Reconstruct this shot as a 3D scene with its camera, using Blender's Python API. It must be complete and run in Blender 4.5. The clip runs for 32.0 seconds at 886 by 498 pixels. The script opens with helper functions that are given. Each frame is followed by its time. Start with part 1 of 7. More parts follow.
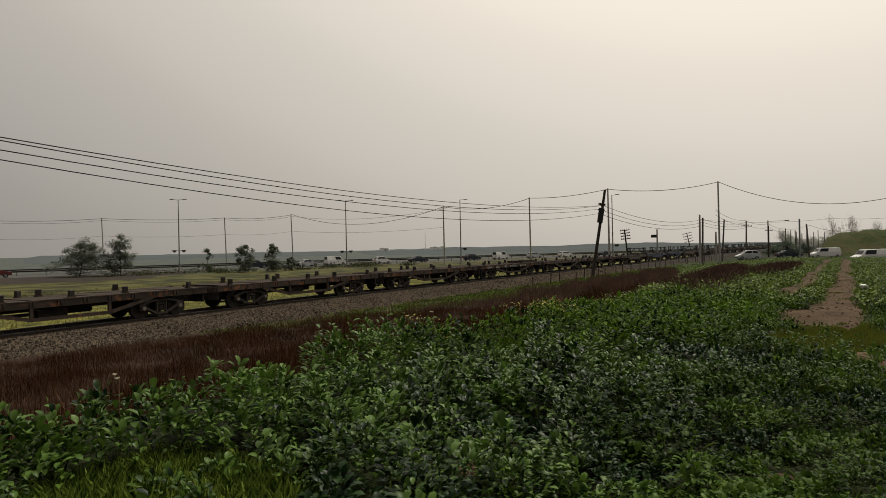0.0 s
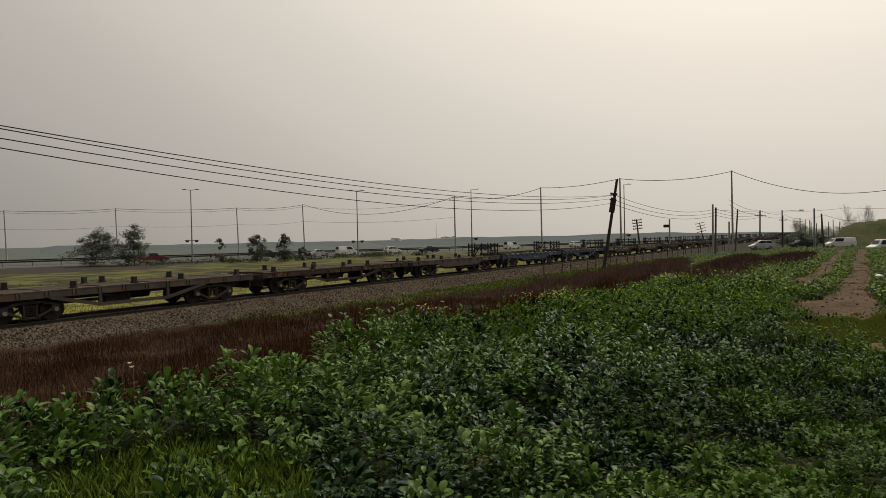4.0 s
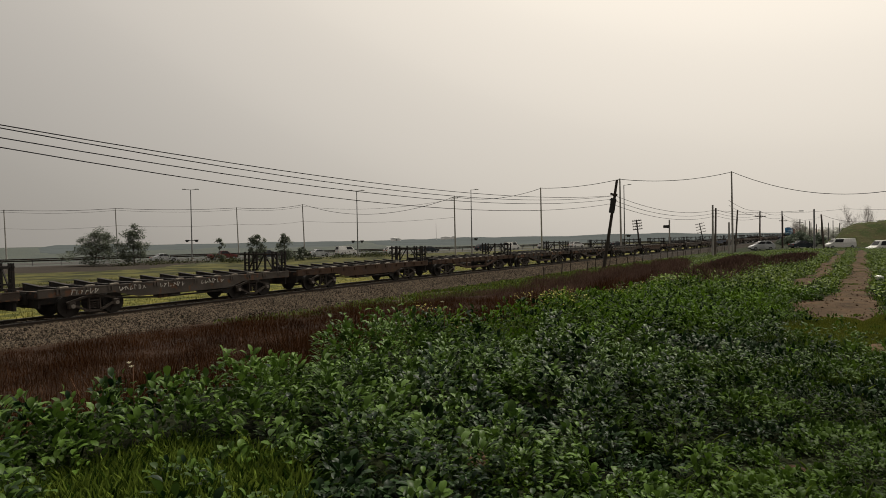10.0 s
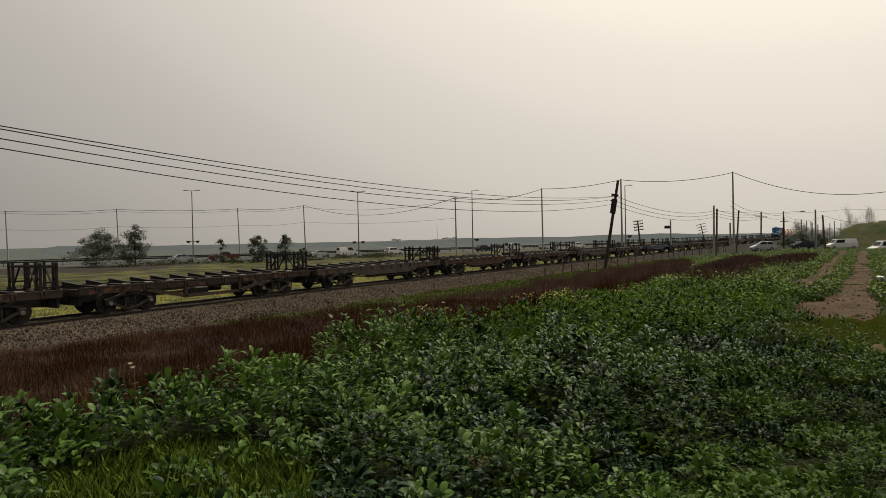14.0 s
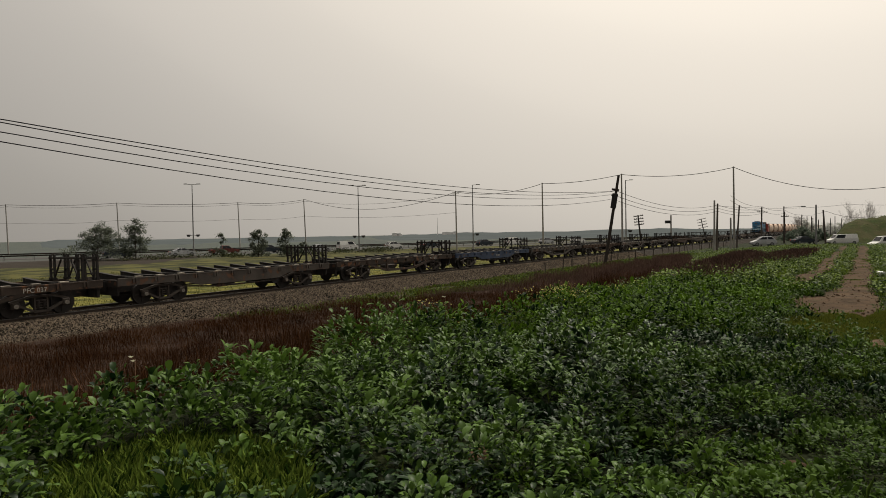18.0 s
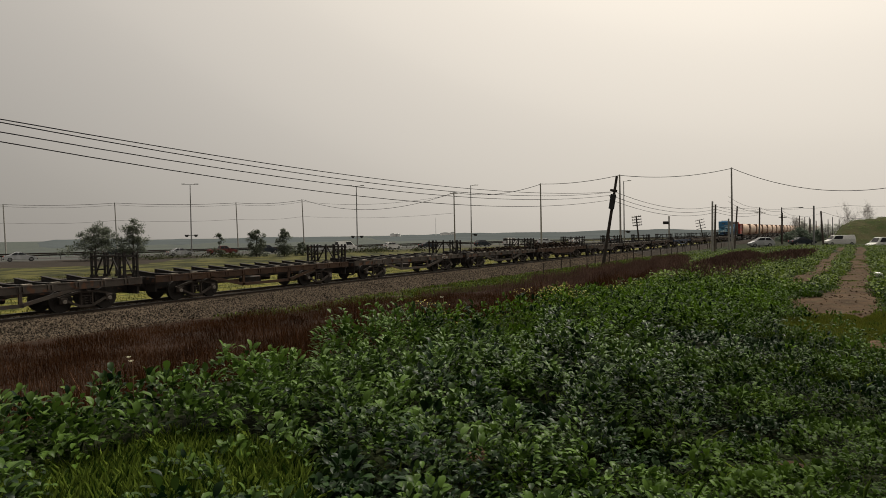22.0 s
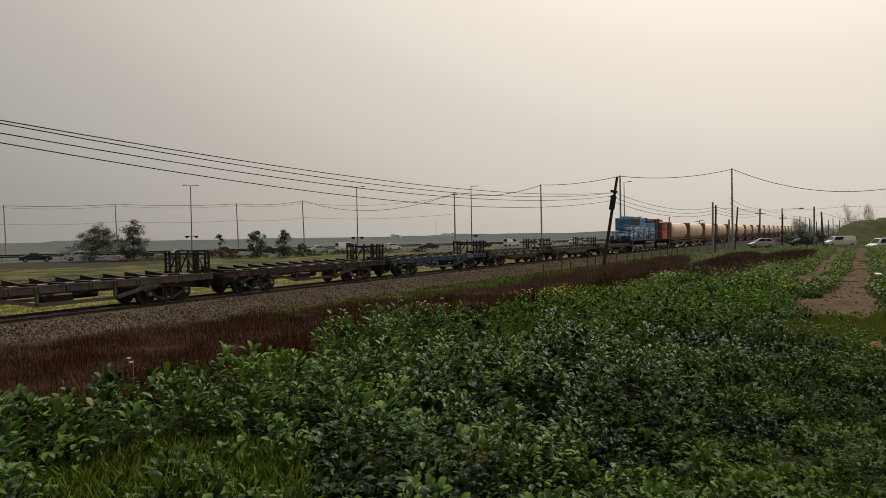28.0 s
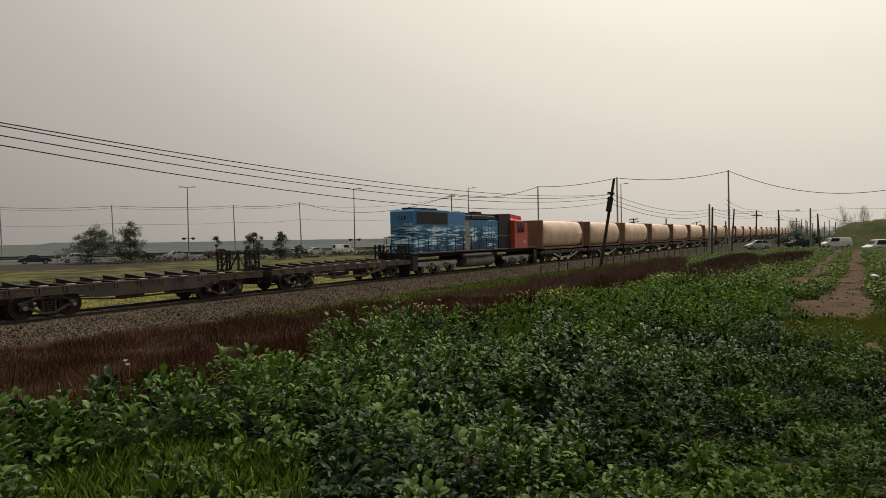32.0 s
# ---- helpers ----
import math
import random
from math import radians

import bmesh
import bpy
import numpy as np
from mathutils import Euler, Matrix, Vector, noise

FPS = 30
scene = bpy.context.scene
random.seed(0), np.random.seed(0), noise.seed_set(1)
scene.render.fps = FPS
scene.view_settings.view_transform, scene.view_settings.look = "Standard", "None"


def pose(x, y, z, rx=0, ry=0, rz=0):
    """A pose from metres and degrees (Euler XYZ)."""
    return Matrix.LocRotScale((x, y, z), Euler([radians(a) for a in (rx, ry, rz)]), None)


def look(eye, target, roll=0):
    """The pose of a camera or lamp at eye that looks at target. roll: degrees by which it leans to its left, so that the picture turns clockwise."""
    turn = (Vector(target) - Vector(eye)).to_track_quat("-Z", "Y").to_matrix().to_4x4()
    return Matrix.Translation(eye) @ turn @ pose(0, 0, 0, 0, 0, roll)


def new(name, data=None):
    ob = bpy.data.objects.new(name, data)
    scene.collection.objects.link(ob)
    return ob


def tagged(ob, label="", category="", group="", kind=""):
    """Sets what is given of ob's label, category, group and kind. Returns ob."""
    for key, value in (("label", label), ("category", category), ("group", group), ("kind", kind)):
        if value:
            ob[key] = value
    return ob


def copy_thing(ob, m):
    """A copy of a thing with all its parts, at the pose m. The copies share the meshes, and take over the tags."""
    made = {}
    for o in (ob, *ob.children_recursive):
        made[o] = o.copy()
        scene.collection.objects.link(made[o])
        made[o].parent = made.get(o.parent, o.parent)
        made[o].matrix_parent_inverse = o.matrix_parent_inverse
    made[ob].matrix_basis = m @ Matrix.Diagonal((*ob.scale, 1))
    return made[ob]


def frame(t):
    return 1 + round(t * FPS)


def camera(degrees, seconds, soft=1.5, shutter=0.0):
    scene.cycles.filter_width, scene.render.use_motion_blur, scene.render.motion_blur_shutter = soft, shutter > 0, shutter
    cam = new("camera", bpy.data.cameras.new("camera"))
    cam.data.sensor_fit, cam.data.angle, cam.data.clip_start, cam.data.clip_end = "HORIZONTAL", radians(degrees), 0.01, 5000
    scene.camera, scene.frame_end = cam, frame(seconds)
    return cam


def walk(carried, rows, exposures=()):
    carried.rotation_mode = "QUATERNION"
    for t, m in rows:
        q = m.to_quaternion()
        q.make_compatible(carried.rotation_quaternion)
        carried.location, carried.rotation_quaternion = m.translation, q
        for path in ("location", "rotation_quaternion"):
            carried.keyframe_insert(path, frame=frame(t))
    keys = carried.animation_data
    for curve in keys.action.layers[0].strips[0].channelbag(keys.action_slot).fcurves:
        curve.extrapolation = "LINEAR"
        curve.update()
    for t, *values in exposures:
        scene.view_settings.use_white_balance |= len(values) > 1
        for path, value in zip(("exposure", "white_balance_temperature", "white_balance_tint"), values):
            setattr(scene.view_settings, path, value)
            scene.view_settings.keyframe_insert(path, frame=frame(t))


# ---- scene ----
CLIP = 32.0
EYE_Z = 2.78
cam = camera(68.95, CLIP, soft=0.6)


def aim(yaw, pitch, roll):
    return pose(0, 0, EYE_Z, 90 + pitch, 0, yaw) @ pose(0, 0, 0, 0, 0, roll)


# seconds, yaw, pitch, roll of a phone held in the hand
AIM = (
    (0, -0.734, -0.091, -0.943), (0.5, -0.609, -0.183, -0.958), (1, -0.484, -0.321, -0.947),
    (1.5, -0.364, -0.465, -1.001), (2, -0.227, -0.618, -0.997), (2.5, -0.096, -0.751, -0.979),
    (3, 0.034, -0.858, -1.001), (3.5, 0.155, -0.924, -0.977), (5.5, 0.448, -1.001, -0.919), (6, 0.449, -0.983, -0.933),
    (6.5, 0.443, -0.952, -0.922), (7, 0.429, -0.930, -0.903), (7.5, 0.390, -0.903, -0.937), (8, 0.376, -0.921, -0.896),
    (8.5, 0.370, -0.956, -0.865), (9, 0.316, -1.022, -0.862), (9.5, 0.283, -1.024, -0.855),
    (10, 0.252, -0.950, -0.844), (10.5, 0.235, -0.882, -0.836), (11, 0.216, -0.861, -0.853),
    (11.5, 0.246, -0.829, -0.864), (12, 0.281, -0.847, -0.910), (12.5, 0.301, -0.897, -0.931),
    (13, 0.322, -0.915, -0.950), (13.5, 0.336, -0.920, -0.932), (14, 0.342, -0.882, -0.888),
    (14.5, 0.351, -0.857, -0.898), (16.5, 0.348, -1.127, -0.831), (17, 0.344, -1.256, -0.806),
    (17.5, 0.374, -1.354, -0.789), (18, 0.376, -1.382, -0.769), (18.5, 0.352, -1.358, -0.781),
    (19, 0.343, -1.326, -0.745), (19.5, 0.326, -1.312, -0.726), (20, 0.308, -1.307, -0.733),
    (20.5, 0.276, -1.312, -0.719), (21, 0.266, -1.325, -0.701), (21.5, 0.238, -1.328, -0.708),
    (22, 0.221, -1.342, -0.686), (22.5, 0.202, -1.339, -0.680), (23, 0.199, -1.335, -0.656),
    (23.5, 0.270, -1.288, -0.669), (24, 0.288, -1.257, -0.631), (24.5, 0.284, -1.222, -0.648),
    (25, 0.277, -1.205, -0.662), (25.5, 0.281, -1.177, -0.638), (27.5, 0.260, -1.203, -0.686),
    (28, 0.249, -1.256, -0.706), (28.5, 0.249, -1.319, -0.734), (29, 0.234, -1.318, -0.735),
    (29.5, 0.275, -1.228, -0.716), (30, 0.261, -1.137, -0.696), (30.5, 0.211, -1.098, -0.702),
    (31, 0.132, -1.081, -0.721), (31.5, 0.064, -1.095, -0.726), (32, -0.002, -1.104, -0.727),
)
walk(cam, [(t, aim(y, p + 0.05, r - 0.25)) for t, y, p, r in AIM], exposures=((0.0, -0.05), (3.0, 0.0), (8.0, 0.05), (CLIP, 0.05)))

# ---- light: thick bright haze, the sun behind it high ahead and to the right ----
SUN_AZ, SUN_EL = radians(35), radians(58)
SUN_DIR = Vector((math.sin(SUN_AZ) * math.cos(SUN_EL), math.cos(SUN_AZ) * math.cos(SUN_EL), math.sin(SUN_EL)))


def make_world():
    w = bpy.data.worlds.new("hazy_sky")
    scene.world = w
    w.use_nodes = True
    nt = w.node_tree
    nt.nodes.clear()
    N, L = nt.nodes.new, nt.links.new
    out, bg = N("ShaderNodeOutputWorld"), N("ShaderNodeBackground")
    coord = N("ShaderNodeTexCoord")
    sky = N("ShaderNodeTexSky")
    sky.sky_type, sky.sun_disc = "NISHITA", False
    sky.sun_elevation, sky.sun_rotation = SUN_EL, SUN_AZ
    sky.dust_density, sky.air_density, sky.altitude = 6.0, 1.0, 400
    norm = N("ShaderNodeVectorMath")
    norm.operation = "NORMALIZE"
    L(coord.outputs["Generated"], norm.inputs[0])
    dot = N("ShaderNodeVectorMath")
    dot.operation = "DOT_PRODUCT"
    dot.inputs[1].default_value = SUN_DIR
    L(norm.outputs[0], dot.inputs[0])
    ramp = N("ShaderNodeValToRGB")
    ramp.color_ramp.interpolation = "CARDINAL"
    e = ramp.color_ramp.elements
    tones = ((0.0, 0.22, 0.0), (0.28, 0.33, 0.1), (0.48, 0.485, 0.3), (0.62, 0.63, 0.6), (0.72, 0.77, 0.8), (0.80, 0.91, 1.0), (1.0, 1.05, 1.0))
    e[0].position, e[1].position = 0.0, 1.0
    for i, (pos, lum, warm) in enumerate(tones):
        k = e[0] if i == 0 else e[len(e) - 1] if i == len(tones) - 1 else e.new(pos)
        k.color = (lum * (1.075 + 0.03 * warm), lum, lum * (0.90 - 0.045 * warm), 1)
    L(dot.outputs["Value"], ramp.inputs[0])
    scaled = N("ShaderNodeVectorMath")
    scaled.operation = "SCALE"
    scaled.inputs["Scale"].default_value = 0.004
    L(sky.outputs[0], scaled.inputs[0])
    add = N("ShaderNodeVectorMath")
    L(ramp.outputs[0], add.inputs[0])
    L(scaled.outputs[0], add.inputs[1])
    L(add.outputs[0], bg.inputs["Color"])
    bg.inputs["Strength"].default_value = 1.0
    L(bg.outputs[0], out.inputs[0])


make_world()
sun_data = bpy.data.lights.new("sun", "SUN")
sun_data.energy, sun_data.angle, sun_data.color = 3.0, radians(5), (1.0, 0.93, 0.80)
sun = new("sun", sun_data)
sun.matrix_world = look(SUN_DIR * 100, (0, 0, 0))

# ---- the plan: u runs along the track away from the eye, v across it towards the track ----
THETA = math.atan2(736, 1142)
SN, CS = math.sin(THETA), math.cos(THETA)
TURN = 90 - math.degrees(THETA)
V_TRACK = 27.9
GAUGE = 1.676


def P(u, v, z=0.0):
    return Vector((u * SN - v * CS, u * CS + v * SN, z))


def along(u, v, z=0.0, turn=0.0):
    """A pose whose x runs along the track and whose y runs across it, away from the eye."""
    p = P(u, v, z)
    return pose(p.x, p.y, z, 0, 0, TURN + turn)


# ---- materials ----
def material(name, color, rough=0.8, metal=0.0, color2=None, scale=6.0, fine=60.0, bump=0.15, wear=None, wear_at=0.62,
             spec=0.4, random_value=0.0, dist=0.02, contrast=1.0):
    """Two scales of variation, a bump, and optional patches of wear."""
    m = bpy.data.materials.new(name)
    m.use_nodes = True
    nt = m.node_tree
    b = nt.nodes["Principled BSDF"]
    N, L = nt.nodes.new, nt.links.new
    tc = N("ShaderNodeTexCoord")
    big, small = N("ShaderNodeTexNoise"), N("ShaderNodeTexNoise")
    big.inputs["Scale"].default_value, big.inputs["Detail"].default_value = scale, 6
    small.inputs["Scale"].default_value, small.inputs["Detail"].default_value = fine, 4
    for n in (big, small):
        L(tc.outputs["Object"], n.inputs["Vector"])
    if color2 is None:
        color2 = tuple(c * 0.6 for c in color)
    mix = N("ShaderNodeMix")
    mix.data_type = "RGBA"
    mix.inputs[6].default_value, mix.inputs[7].default_value = (*color, 1), (*color2, 1)
    ramp = N("ShaderNodeMapRange")
    ramp.inputs[1].default_value, ramp.inputs[2].default_value = 0.5 - 0.2 / contrast, 0.5 + 0.2 / contrast
    L(big.outputs["Fac"], ramp.inputs[0])
    L(ramp.outputs[0], mix.inputs[0])
    last = mix.outputs[2]
    mix2 = N("ShaderNodeMix")
    mix2.data_type, mix2.blend_type = "RGBA", "MULTIPLY"
    mix2.inputs[0].default_value = 0.6
    grey = N("ShaderNodeMapRange")
    grey.inputs[3].default_value, grey.inputs[4].default_value = 0.45, 1.45
    L(small.outputs["Fac"], grey.inputs[0])
    L(last, mix2.inputs[6])
    L(grey.outputs[0], mix2.inputs[7])
    last = mix2.outputs[2]
    if wear:
        wn = N("ShaderNodeTexNoise")
        wn.inputs["Scale"].default_value, wn.inputs["Detail"].default_value = scale * 2.3, 8
        L(tc.outputs["Object"], wn.inputs["Vector"])
        wr = N("ShaderNodeMapRange")
        wr.inputs[1].default_value, wr.inputs[2].default_value = wear_at - 0.04, wear_at + 0.04
        L(wn.outputs["Fac"], wr.inputs[0])
        wm = N("ShaderNodeMix")
        wm.data_type = "RGBA"
        wm.inputs[7].default_value = (*wear, 1)
        L(wr.outputs[0], wm.inputs[0])
        L(last, wm.inputs[6])
        last = wm.outputs[2]
    if random_value:
        oi, hs = N("ShaderNodeObjectInfo"), N("ShaderNodeHueSaturation")
        mr = N("ShaderNodeMapRange")
        mr.inputs[3].default_value, mr.inputs[4].default_value = 1 - random_value, 1 + random_value
        L(oi.outputs["Random"], mr.inputs[0])
        L(mr.outputs[0], hs.inputs["Value"])
        L(last, hs.inputs["Color"])
        last = hs.outputs[0]
    L(last, b.inputs["Base Color"])
    b.inputs["Roughness"].default_value, b.inputs["Metallic"].default_value = rough, metal
    b.inputs["Specular IOR Level"].default_value = spec
    if bump:
        bp = N("ShaderNodeBump")
        bp.inputs["Strength"].default_value, bp.inputs["Distance"].default_value = bump, dist
        L(small.outputs["Fac"], bp.inputs["Height"])
        L(bp.outputs[0], b.inputs["Normal"])
    return m


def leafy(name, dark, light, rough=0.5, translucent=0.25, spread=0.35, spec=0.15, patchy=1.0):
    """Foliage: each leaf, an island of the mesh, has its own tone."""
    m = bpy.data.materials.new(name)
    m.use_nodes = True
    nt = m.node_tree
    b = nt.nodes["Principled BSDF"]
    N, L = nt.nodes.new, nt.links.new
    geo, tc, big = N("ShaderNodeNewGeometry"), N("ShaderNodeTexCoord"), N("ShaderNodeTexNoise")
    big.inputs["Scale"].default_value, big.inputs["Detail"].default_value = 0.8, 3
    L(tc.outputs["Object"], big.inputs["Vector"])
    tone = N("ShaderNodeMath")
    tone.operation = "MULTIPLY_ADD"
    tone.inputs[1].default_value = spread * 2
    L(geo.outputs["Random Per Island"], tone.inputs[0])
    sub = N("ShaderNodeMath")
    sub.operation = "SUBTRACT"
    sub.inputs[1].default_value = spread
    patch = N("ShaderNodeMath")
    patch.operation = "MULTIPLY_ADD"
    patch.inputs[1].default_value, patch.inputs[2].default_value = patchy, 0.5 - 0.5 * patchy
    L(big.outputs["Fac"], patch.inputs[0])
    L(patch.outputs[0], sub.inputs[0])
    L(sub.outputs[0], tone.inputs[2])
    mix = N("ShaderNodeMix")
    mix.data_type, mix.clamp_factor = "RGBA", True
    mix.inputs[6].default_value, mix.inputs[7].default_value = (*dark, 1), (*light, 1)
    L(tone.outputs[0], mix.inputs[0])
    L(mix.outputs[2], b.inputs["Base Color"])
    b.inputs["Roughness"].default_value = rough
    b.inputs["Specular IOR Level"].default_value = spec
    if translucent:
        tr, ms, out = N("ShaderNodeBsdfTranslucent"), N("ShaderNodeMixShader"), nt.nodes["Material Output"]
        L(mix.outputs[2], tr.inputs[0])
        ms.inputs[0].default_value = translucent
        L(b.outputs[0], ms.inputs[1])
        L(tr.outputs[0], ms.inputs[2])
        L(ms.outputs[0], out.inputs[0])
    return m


def mural():
    """Blue engine paint with painted white and cyan wave strokes."""
    m = bpy.data.materials.new("wave_mural_paint")
    m.use_nodes = True
    nt = m.node_tree
    b = nt.nodes["Principled BSDF"]
    N, L = nt.nodes.new, nt.links.new
    tc, mp = N("ShaderNodeTexCoord"), N("ShaderNodeMapping")
    mp.inputs["Scale"].default_value = (0.34, 0.34, 4.4)
    L(tc.outputs["Object"], mp.inputs[0])
    n1, n2 = N("ShaderNodeTexNoise"), N("ShaderNodeTexNoise")
    n1.inputs["Scale"].default_value, n1.inputs["Detail"].default_value = 1.7, 3.5
    n1.inputs["Distortion"].default_value = 0.9
    L(mp.outputs[0], n1.inputs["Vector"])
    n2.inputs["Scale"].default_value, n2.inputs["Detail"].default_value = 0.5, 1.0
    L(tc.outputs["Object"], n2.inputs["Vector"])
    both = N("ShaderNodeMath")
    both.operation = "MULTIPLY_ADD"
    both.inputs[1].default_value = 0.55
    L(n2.outputs["Fac"], both.inputs[0])
    # crests gather halfway up the hood
    sep0, crest = N("ShaderNodeSeparateXYZ"), N("ShaderNodeMapRange")
    L(tc.outputs["Object"], sep0.inputs[0])
    crest.interpolation_type = "SMOOTHSTEP"
    crest.inputs[1].default_value, crest.inputs[2].default_value = 1.7, 2.7
    crest.inputs[3].default_value, crest.inputs[4].default_value = -0.34, -0.25
    L(sep0.outputs[2], crest.inputs[0])
    add = N("ShaderNodeMath")
    L(n1.outputs["Fac"], add.inputs[0])
    L(crest.outputs[0], add.inputs[1])
    L(add.outputs[0], both.inputs[2])
    ramp = N("ShaderNodeValToRGB")
    e = ramp.color_ramp.elements
    e[0].position, e[0].color = 0.40, (0.008, 0.026, 0.07, 1)
    e[1].position, e[1].color = 0.62, (0.78, 0.90, 0.92, 1)
    for pos, col in ((0.46, (0.014, 0.06, 0.16, 1)), (0.485, (0.035, 0.18, 0.40, 1)), (0.53, (0.06, 0.32, 0.56, 1)), (0.55, (0.16, 0.55, 0.70, 1)), (0.575, (0.68, 0.88, 0.91, 1))):
        k = e.new(pos)
        k.color = col
    L(both.outputs[0], ramp.inputs[0])
    # plain blue above the waves
    sep, edge = N("ShaderNodeSeparateXYZ"), N("ShaderNodeMapRange")
    L(tc.outputs["Object"], sep.inputs[0])
    edge.inputs[1].default_value, edge.inputs[2].default_value = 3.15, 3.6
    L(sep.outputs[2], edge.inputs[0])
    top = N("ShaderNodeMix")
    top.data_type = "RGBA"
    top.inputs[7].default_value = (0.04, 0.19, 0.40, 1)
    L(edge.outputs[0], top.inputs[0])
    L(ramp.outputs[0], top.inputs[6])
    L(top.outputs[2], b.inputs["Base Color"])
    b.inputs["Roughness"].default_value = 0.45
    return m


